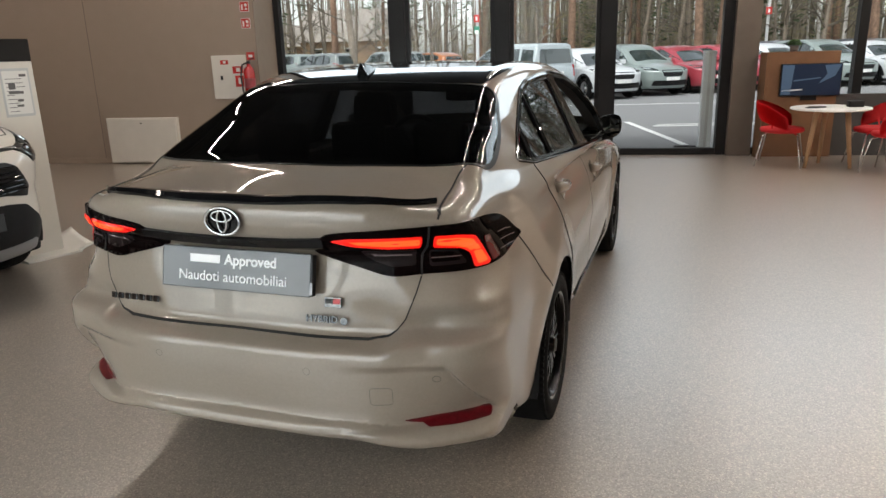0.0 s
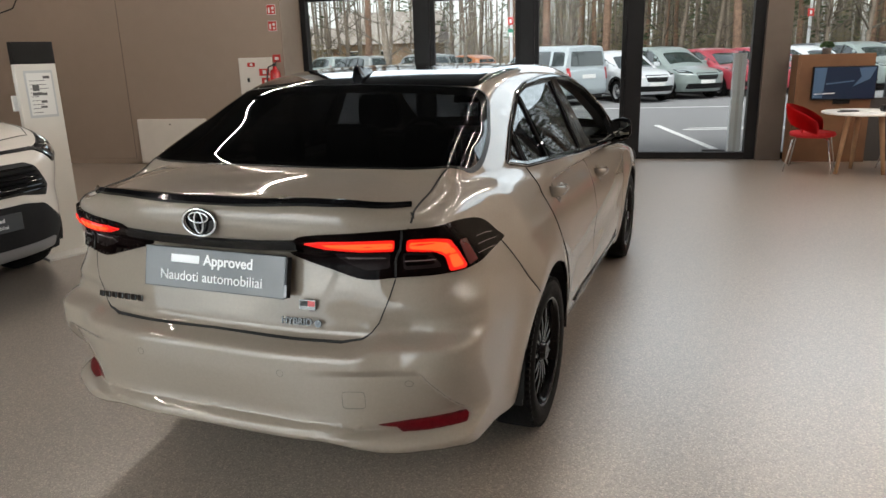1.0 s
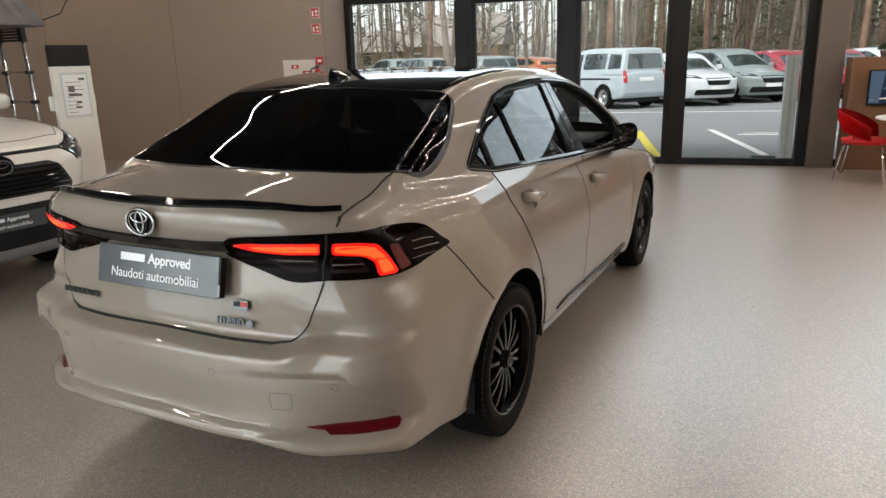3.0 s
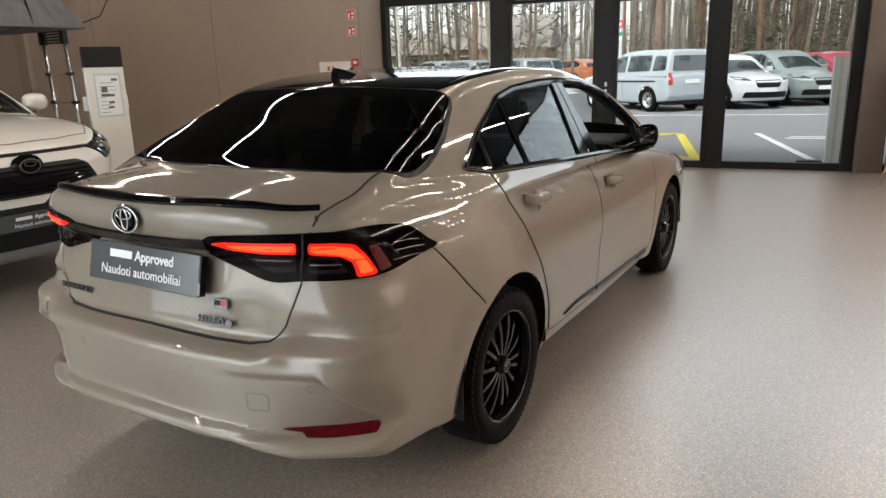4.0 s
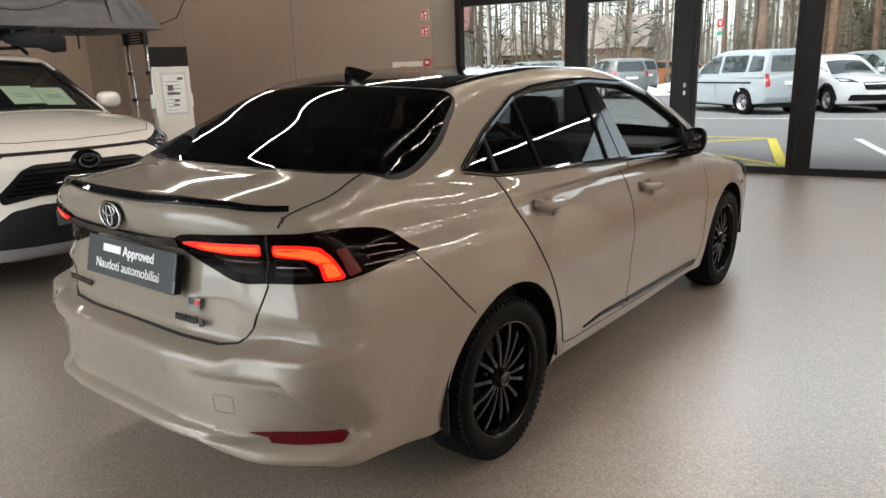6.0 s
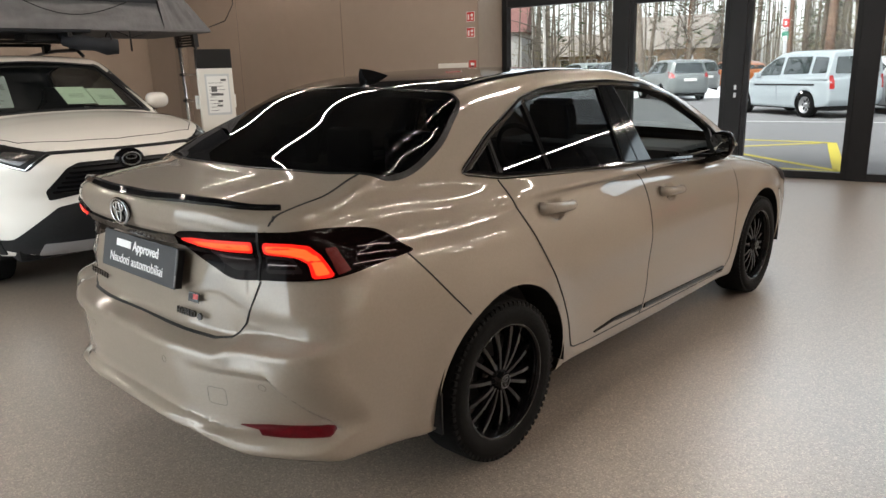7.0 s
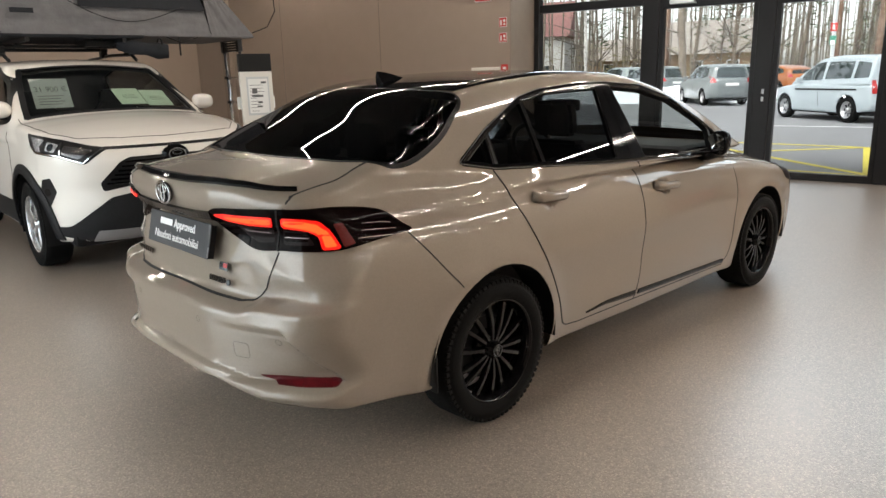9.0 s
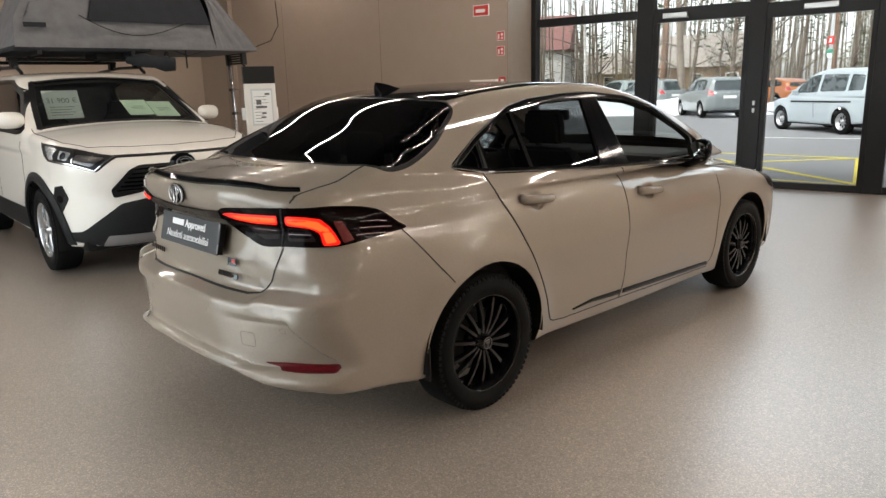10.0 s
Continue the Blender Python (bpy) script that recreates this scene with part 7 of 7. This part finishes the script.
models = [tree_model("bare_tree", "bare grey-barked tree at the edge of the wood", 13, 0.17, 1, M_BARK, False),
          tree_model("bare_tree", "bare slender tree at the edge of the wood", 11, 0.10, 2, M_BARK, False),
          tree_model("pine_tree", "tall pine with a reddish trunk in the wood", 17, 0.20, 3, M_PINE, True),
          tree_model("pine_tree", "tall slim pine in the wood", 15, 0.15, 4, M_PINE, True),
          tree_model("birch_tree", "pale birch in the wood", 12, 0.10, 5, M_BIRCH, False)]
rnd = random.Random(11)
spots = []
while len(spots) < 170:
    ang = rnd.uniform(-62, 38)
    if ang < -17 and rnd.random() > 0.55:
        continue
    dist = 37 + 34 * rnd.random() ** 1.3
    x, y = 2 + dist * math.sin(math.radians(ang)), -2 + dist * math.cos(math.radians(ang))
    if all((x - a) ** 2 + (y - b) ** 2 > 1.6 for a, b in spots):
        spots.append((x, y))
for i, (x, y) in enumerate(spots):
    k = rnd.choice((0, 0, 1, 1, 2, 2, 3, 4)) if x > -12 else rnd.choice((0, 1, 1, 2, 3, 4))
    s_ = rnd.uniform(0.85, 1.25)
    m = pose(x, y, 0.0, rnd.uniform(-2, 2), rnd.uniform(-2, 2), rnd.uniform(0, 360)) @ Matrix.Diagonal((s_, s_, s_, 1))
    if i < len(models):
        models[i].matrix_basis = m
    else:
        copy_thing(models[k], m).scale = (s_, s_, s_)
# Trees on the sides out of view, added to fill reflections.
for ang in range(44, 300, 13):
    d_ = 46 + 14 * rnd.random()
    x, y = 2 + d_ * math.sin(math.radians(ang)), -2 + d_ * math.cos(math.radians(ang))
    copy_thing(models[rnd.choice((0, 2, 3, 2))], pose(x, y, 0, 0, 0, ang * 3))
# far woods and brush
bm_v, bm_f = [], []
for i in range(2600):
    ang = rnd.uniform(-66, 46)
    if ang < -17 and rnd.random() > 0.3:
        continue
    dist = rnd.uniform(62, 110)
    x, y = 2 + dist * math.sin(math.radians(ang)), -2 + dist * math.cos(math.radians(ang))
    r, h = rnd.uniform(0.05, 0.15), rnd.uniform(9, 16)
    dx, dy = rnd.uniform(-0.5, 0.5), rnd.uniform(-0.5, 0.5)
    n0 = len(bm_v)
    for k in range(4):
        a = k * math.pi / 2 + i
        bm_v.append((x + r * math.cos(a), y + r * math.sin(a), -0.2))
    for k in range(4):
        a = k * math.pi / 2 + i
        bm_v.append((x + dx + 0.4 * r * math.cos(a), y + dy + 0.4 * r * math.sin(a), h))
    for k in range(4):
        bm_f.append((n0 + k, n0 + (k + 1) % 4, n0 + 4 + (k + 1) % 4, n0 + 4 + k))
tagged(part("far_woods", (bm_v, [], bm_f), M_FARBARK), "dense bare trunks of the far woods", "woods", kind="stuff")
bv, bf = [], []
for i in range(24000):
    ang = rnd.uniform(-66, 46)
    dist = rnd.uniform(48, 105)
    dens = 1.0 if ang > -17 else 0.3
    if rnd.random() > dens:
        continue
    x, y = 2 + dist * math.sin(math.radians(ang)), -2 + dist * math.cos(math.radians(ang))
    z = rnd.uniform(0, 1) ** 1.5 * (8.5 if ang > -17 else 3.4)
    n0 = len(bv)
    dx_, dy_, dz_ = rnd.uniform(-1.6, 1.6), rnd.uniform(-0.8, 0.8), rnd.uniform(-0.6, 1.8)
    for k in range(4):
        w = (-0.5, -0.44, 0.5, 0.44)[k]
        bv.append((x + w * dx_, y + w * dy_, max(-0.1, z + (w * dz_) + (0.05 if k in (1, 3) else 0.0))))
    bf.append((n0, n0 + 1, n0 + 2))
    bf.append((n0, n0 + 2, n0 + 3))
tagged(part("brushwood", (bv, [], bf), M_BRUSH), "brown and olive undergrowth of the wood", "undergrowth", kind="stuff")
# pine boughs between the far trunks
nv, nf = [], []
for i in range(420):
    ang = rnd.uniform(-66, 46)
    if ang < -17 and rnd.random() > 0.5:
        continue
    dist = rnd.uniform(50, 92)
    cx, cy = 2 + dist * math.sin(math.radians(ang)), -2 + dist * math.cos(math.radians(ang))
    base = rnd.choice((0.4, 1.5, 3.0, 5.0, 7.0, 8.5)) if ang > -17 else rnd.uniform(2.5, 8.0)
    tall, spread = rnd.uniform(2.0, 5.5), rnd.uniform(0.7, 1.7)
    for k in range(70):
        q = rnd.random()
        a, rr = rnd.uniform(0, 2 * math.pi), spread * (1.05 - q) * math.sqrt(rnd.random()) + 0.1
        c = Vector((cx + rr * math.cos(a), cy + rr * math.sin(a), base + tall * q))
        u = Vector((math.cos(a), math.sin(a), rnd.uniform(-0.5, 0.3))) * rnd.uniform(0.15, 0.42)
        w = Vector((rnd.uniform(-1, 1), rnd.uniform(-1, 1), rnd.uniform(-1, 1))).normalized() * rnd.uniform(0.04, 0.10)
        n0 = len(nv)
        nv += [tuple(c - u), tuple(c + w), tuple(c + u), tuple(c - w)]
        nf.append((n0, n0 + 1, n0 + 2, n0 + 3))
tagged(part("pine_boughs", (nv, [], nf), M_NEEDLE), "dark green pine boughs between the far trunks", "woods", kind="stuff")
# fence before the wood
fence = thing("wire_fence", pose(0, 0, 0), "low grey wire fence before the wood", "fence")
M_FENCE = mat("galvanised_wire", (0.20, 0.20, 0.20), 0.5, metal=0.5)
fa, fb = Vector((-6.0, 35.5, 0)), Vector((22.0, 39.0, 0))
for i in range(15):
    p = fa.lerp(fb, i / 14)
    part("post", bm_tube([p, p + Vector((0, 0, 1.5))], 0.03, 6), M_FENCE, fence)
for h in np.arange(0.2, 1.5, 0.16):
    part("wire", bm_tube([fa + Vector((0, 0, h)), fb + Vector((0, 0, h))], 0.012, 4), M_FENCE, fence)

# houses behind the trees
def house(name, label, m, length, depth, wall_h, roof_h, wall_mat, roof_mat):
    h = thing(name, m, label, "house")
    part("wall", bm_box(-length / 2, length / 2, -depth / 2, depth / 2, -0.1, wall_h), wall_mat, h)
    bm = bmesh.new()
    o = 0.5
    a = [bm.verts.new(p) for p in ((-length / 2 - o, -depth / 2 - o, wall_h - 0.1), (length / 2 + o, -depth / 2 - o, wall_h - 0.1), (length / 2 + o, 0, wall_h + roof_h), (-length / 2 - o, 0, wall_h + roof_h), (-length / 2 - o, depth / 2 + o, wall_h - 0.1), (length / 2 + o, depth / 2 + o, wall_h - 0.1))]
    for fc in ((0, 1, 2, 3), (3, 2, 5, 4), (0, 3, 4), (1, 5, 2), (0, 4, 5, 1)):
        bm.faces.new([a[i] for i in fc])
    bmesh.ops.recalc_face_normals(bm, faces=bm.faces[:])
    part("roof", bm, roof_mat, h)
    n = max(2, int(length / 3))
    for i in range(n):
        x = -length / 2 + (i + 0.5) * length / n
        w = part("window", bm_box(x - 0.6, x + 0.6, -depth / 2 - 0.05, -depth / 2 + 0.02, 0.9, 2.2), M_PAPER, h)
        part("pane", bm_box(x - 0.5, x + 0.5, -depth / 2 - 0.07, -depth / 2 - 0.05, 1.0, 2.1), M_OUTGLASS, w)
    part("door", bm_box(-0.5, 0.5, -depth / 2 - 0.06, -depth / 2 + 0.02, -0.05, 2.1), roof_mat, h)
    return h


M_TIMBER = mat("orange_timber", (0.27, 0.18, 0.11), 0.8, noise_scale=6, noise_amount=0.25)
M_GREYROOF = mat("grey_roof", (0.27, 0.24, 0.21), 0.8, noise_scale=4, noise_amount=0.2)
M_REDROOF = mat("red_roof", (0.20, 0.095, 0.085), 0.8, noise_scale=4, noise_amount=0.2)
M_RENDERW = mat("pale_render", (0.52, 0.52, 0.50), 0.85, noise_scale=3, noise_amount=0.08)
house("timber_house", "orange-brown timber house with a grey roof among trees", pose(-33, 68, 0, 0, 0, 14), 10, 8, 2.9, 3.2, M_TIMBER, M_GREYROOF)
house("rendered_house", "pale rendered house with a red roof among trees", pose(-50, 58, 0, 0, 0, 30), 12, 9, 5.0, 3.6, M_RENDERW, M_REDROOF)
house("shed", "long timber shed with a pale roof among trees", pose(-44, 74, 0, 0, 0, 20), 22, 7, 2.6, 2.4, M_TIMBER, M_GREYROOF)
# Unseen building, added only so reflections find something there.
house("office_block", "unseen pale building added for reflections", pose(34, -14, 0, 0, 0, -75), 30, 10, 5.5, 0.6, M_RENDERW, M_GREYROOF)
# pole with two signs and lamp masts
for nm, lab, x, y, hgt in (("sign_mast", "pale mast with a red and a green sign", -9.9, 35.0, 9), ("sign_mast", "pale mast with a red sign beside the road", 4.7, 40.5, 9)):
    mast = thing(nm, pose(x, y, 0), lab, "sign")
    part("pole", bm_tube([(0, 0, -0.2), (0, 0, hgt)], [0.09, 0.06], 10), M_STEELP, mast)
    part("red_board", bm_box(-0.15, 0.15, -0.13, -0.07, 3.0, 3.38, 0.02), M_SIGNRED, mast)
    part("pictogram", bm_box(-0.05, 0.05, -0.137, -0.13, 3.09, 3.28), M_PRINT, mast)
    if x < 0:
        part("green_board", bm_box(-0.15, 0.15, -0.12, -0.07, 2.42, 2.80, 0.02), mat("sign_green", (0.03, 0.22, 0.14), 0.4), mast)
        part("pictogram", bm_box(-0.10, 0.10, -0.127, -0.12, 2.40, 2.60), M_PRINT, mast)
    else:
        part("control_box", bm_box(-0.35, 0.35, -0.2, 0.2, 0.8, 1.6, 0.02), M_STEELP, mast)
# ---- things in the showroom ----
stand = thing("display_stand", pose(-3.71, 1.45, 0, 0, 0, 74), "white display stand with a black head and a printed sheet", "display stand")
M_STANDWHITE = mat("stand_white", (0.66, 0.64, 0.59), 0.4, noise_scale=8, noise_amount=0.03)
part("column", bm_box(-0.157, 0.157, -0.02, 0.04, 0.02, 1.56, 0.006), M_STANDWHITE, stand)
part("head", bm_box(-0.158, 0.158, -0.022, 0.042, 1.56, 1.73, 0.004), M_TRIM, stand)
part("foot", bm_box(-0.22, 0.22, -0.20, 0.18, 0.0, 0.02, 0.004), M_STANDWHITE, stand)
sheet_ = part("sheet", bm_box(-0.085, 0.105, -0.026, -0.022, 1.16, 1.49, 0.001), M_PAPER, stand, "printed specification sheet")
part("frame", bm_box(-0.10, 0.12, -0.023, -0.0205, 1.14, 1.51, 0.002), M_STEELP, stand)
rnd2 = random.Random(4)
for x0, x1, z0, z1 in ((0.04, 0.09, 1.445, 1.465), (-0.05, 0.0, 1.35, 1.40), (-0.055, 0.055, 1.315, 1.335), (0.0, 0.045, 1.255, 1.275), (-0.01, 0.04, 1.215, 1.232)):
    part("picture_block", bm_box(x0, x1, -0.0272, -0.026, z0, z1), M_INK, sheet_)
for i in range(9):
    z = 1.18 + i * 0.031
    part("text_line", bm_box(-0.07, -0.07 + rnd2.uniform(0.05, 0.15), -0.0268, -0.026, z, z + 0.004), M_PLATE, sheet_)
part("leaflet_tray", bm_box(-0.185, 0.185, 0.045, 0.075, 1.20, 1.32, 0.004), M_PAPER, stand)
floor_card = thing("floor_card", pose(-3.51, 1.78, 0), "curled white card lying at the foot of the stand", "card")
bm = bmesh.new()
g = []
near_a, near_b, far_a, far_b = Vector((-0.34, -0.20, 0)), Vector((0.01, -0.34, 0)), Vector((-0.53, 0.27, 0)), Vector((0.0, 0.0, 0))
for j in range(7):
    v = j / 6
    g.append([bm.verts.new(near_a.lerp(near_b, i / 8).lerp(far_a.lerp(far_b, i / 8), v) + Vector((0, 0, 0.014 + 0.07 * max(0, v - 0.5) ** 2 + 0.05 * (1 - i / 8) ** 3))) for i in range(9)])
for j in range(6):
    for i in range(8):
        bm.faces.new((g[j][i], g[j][i + 1], g[j + 1][i + 1], g[j + 1][i]))
r_ = bmesh.ops.extrude_face_region(bm, geom=bm.faces[:])
bmesh.ops.translate(bm, verts=[v for v in r_["geom"] if isinstance(v, bmesh.types.BMVert)], vec=(0, 0, -0.012))
bmesh.ops.recalc_face_normals(bm, faces=bm.faces[:])
part("card", bm, M_STANDWHITE, floor_card, smooth=True)

# meeting corner
M_WALNUT = mat("brown_wood_panel", (0.155, 0.075, 0.035), 0.4, noise_scale=5, noise_amount=0.2, rough_var=0.05)
M_OAK = mat("oak_leg", (0.36, 0.21, 0.11), 0.5, noise_scale=12, noise_amount=0.2)
M_REDCLOTH = mat("red_chair_cloth", (0.50, 0.008, 0.012), 0.75, noise_scale=90, noise_amount=0.15, bump=0.2, bump_scale=300)
M_TABLETOP = mat("white_table_top", (0.74, 0.73, 0.71), 0.35)
M_SCREEN = mat("screen_blue", (0.012, 0.02, 0.04), 0.12, emit=(0.02, 0.06, 0.14), strength=0.04)
M_SCREENLIT = mat("screen_light", (0.05, 0.08, 0.12), 0.15, emit=(0.12, 0.24, 0.42), strength=0.08)
M_MOSS = mat("moss_green", (0.035, 0.075, 0.015), 0.9, noise_scale=60, noise_amount=0.4)
divider = thing("desk_divider", ROOM @ pose(2.54, -0.22, 0), "brown wooden divider panel with a screen", "panel")
part("panel", bm_box(-0.50, 0.50, -0.04, 0.04, 0.0, 1.42, 0.004), M_WALNUT, divider)
part("return_panel", bm_box(-0.50, -0.46, -0.30, -0.04, 0.0, 1.42, 0.004), M_WALNUT, divider)
tv = thing("wall_screen", ROOM @ pose(2.68, -0.262, 1.045), "flat black television showing a dark blue car picture", "television")
part("case", bm_box(-0.385, 0.385, -0.045, 0.0, -0.215, 0.215, 0.006), M_TRIM, tv)
part("screen", bm_box(-0.375, 0.375, -0.047, -0.045, -0.20, 0.205), M_SCREEN, tv)
for pts_, mt in ((((-0.37, -0.19), (-0.25, -0.19), (-0.22, 0.20), (-0.37, 0.20)), M_SCREENLIT), (((0.10, -0.05), (0.30, 0.05), (0.37, 0.20), (0.16, 0.19), (0.20, 0.08)), M_SCREENLIT), (((-0.36, -0.15), (-0.10, -0.135), (-0.10, -0.12), (-0.36, -0.13)), M_PRINT), (((-0.22, -0.02), (0.12, 0.02), (0.12, 0.035), (-0.22, 0.0)), M_SCREENLIT)):
    bm = bmesh.new()
    bm.faces.new([bm.verts.new((a, -0.0475, b)) for a, b in pts_])
    part("picture", bm, mt, tv)
part("bracket", bm_box(-0.10, 0.10, -0.02, 0.02, -0.27, -0.20), M_TRIM, tv)
plant = thing("potted_plant", ROOM @ pose(2.45, -0.22, 1.42), "small clipped green plant in a grey pot on the divider", "plant")
part("pot", bm_lathe([(0.001, 0.0), (0.045, 0.0), (0.06, 0.075), (0.055, 0.078), (0.045, 0.06), (0.001, 0.06)], 20), mat("grey_pot", (0.10, 0.08, 0.07), 0.7), plant, smooth=True)
bm = bmesh.new()
rl = random.Random(8)
for i in range(900):
    a, b = rl.uniform(0, 2 * math.pi), math.acos(rl.uniform(-0.2, 1))
    r = 0.085 * rl.uniform(0.7, 1.05)
    c = Vector((r * math.sin(b) * math.cos(a), r * math.sin(b) * math.sin(a), 0.095 + r * math.cos(b) * 0.75))
    u = Vector((rl.uniform(-1, 1), rl.uniform(-1, 1), rl.uniform(-1, 1))).normalized() * 0.010
    w = u.orthogonal().normalized() * 0.006
    bm.faces.new([bm.verts.new(c - u), bm.verts.new(c + w), bm.verts.new(c + u), bm.verts.new(c - w)])
part("leaves", bm, M_MOSS, plant)
low = setting("parapet", bm_box(3.04, 4.8, -0.16, -0.052, 0.0, 0.84, 0.005), mat("dark_parapet", (0.035, 0.033, 0.032), 0.6, noise_scale=6, noise_amount=0.1), "dark low parapet under the side glass", "wall")
table = thing("round_table", pose(2.94, 7.27, 0, 0, 0, 10), "round white table on three oak legs", "table")
part("tabletop", bm_lathe([(0.001, 0.72), (0.44, 0.72), (0.46, 0.727), (0.46, 0.742), (0.45, 0.748), (0.001, 0.748)], 48), M_TABLETOP, table, smooth=False)
for a in (205, 325, 85):
    c, s_ = math.cos(math.radians(a)), math.sin(math.radians(a))
    part("leg", bm_tube([(0.20 * c, 0.20 * s_, 0.72), (0.30 * c, 0.30 * s_, 0.0)], [0.034, 0.022], 12), M_OAK, table, smooth=True)
for nm, lab, x, y, bm in (("notebook", "black notebook lying on the round table", -0.16, -0.02, bm_box(-0.09, 0.09, -0.06, 0.06, 0, 0.012, 0.003)), ("phone", "black phone lying on the round table", -0.25, -0.10, bm_box(-0.07, 0.07, -0.035, 0.035, 0, 0.009, 0.003)), ("paper_stack", "loose white papers on the round table", 0.02, 0.05, bm_box(-0.10, 0.10, -0.14, 0.14, 0, 0.006)), ("desk_box", "small black box on the round table", 0.28, 0.0, bm_box(-0.085, 0.085, -0.06, 0.06, 0, 0.075, 0.01))):
    o = thing(nm, pose(2.94, 7.27, 0.748, 0, 0, 10) @ pose(x, y, 0), lab, nm.replace("_", " "))
    part("cover" if "paper" not in nm else "sheets", bm, M_PAPER if "paper" in nm else M_TRIM, o)


def red_chair(m):
    """A shell chair with an open back and chrome legs; it faces +y."""
    ch = thing("shell_chair", m, "red upholstered shell chair with slim chrome legs", "chair", "red chairs round the table")
    bm = bmesh.new()
    n, k = 28, 7
    ring = []
    for j in range(k):
        v = j / (k - 1)
        row = []
        for i in range(n + 1):
            a = math.radians(-200 + 220 * i / n)
            mid = abs(i / n - 0.5) * 2
            h0 = 0.58 - 0.13 * mid ** 2
            h1 = 0.83 - 0.20 * mid ** 2.2
            z = h0 + (h1 - h0) * v
            r = 0.265 + 0.035 * v + 0.02 * math.sin(math.pi * v)
            row.append(bm.verts.new((r * 1.06 * math.cos(a), r * math.sin(a) - 0.03 * v, z)))
        ring.append(row)
    for r0, r1 in zip(ring, ring[1:]):
        for i in range(n):
            bm.faces.new((r0[i], r0[i + 1], r1[i + 1], r1[i]))
    res = bmesh.ops.solidify(bm, geom=bm.faces[:], thickness=0.035)
    bmesh.ops.recalc_face_normals(bm, faces=bm.faces[:])
    part("backrest", bm, M_REDCLOTH, ch, smooth=True)
    seat = bm_lathe([(0.001, 0.42), (0.20, 0.42), (0.255, 0.435), (0.27, 0.46), (0.255, 0.485), (0.20, 0.495), (0.001, 0.485)], 36)
    part("seat", seat, M_REDCLOTH, ch, smooth=True)
    for sx, sy in ((-1, -1), (1, -1), (1, 1), (-1, 1)):
        part("leg", bm_tube([(0.14 * sx, 0.14 * sy, 0.43), (0.20 * sx, 0.20 * sy, 0.40), (0.27 * sx, 0.27 * sy, 0.0)], 0.0095, 8), M_CHROME, ch, smooth=True)
    for sx in (-1, 1):
        part("back_support", bm_tube([(0.20 * sx, -0.10, 0.46), (0.255 * sx, -0.10, 0.60)], 0.010, 8), M_REDCLOTH, ch)
    return ch


chair = red_chair(pose(2.42, 7.35, 0, 0, 0, -100))
copy_thing(chair, pose(3.52, 7.45, 0, 0, 0, 100))
copy_thing(chair, pose(3.62, 6.95, 0, 0, 0, 60))
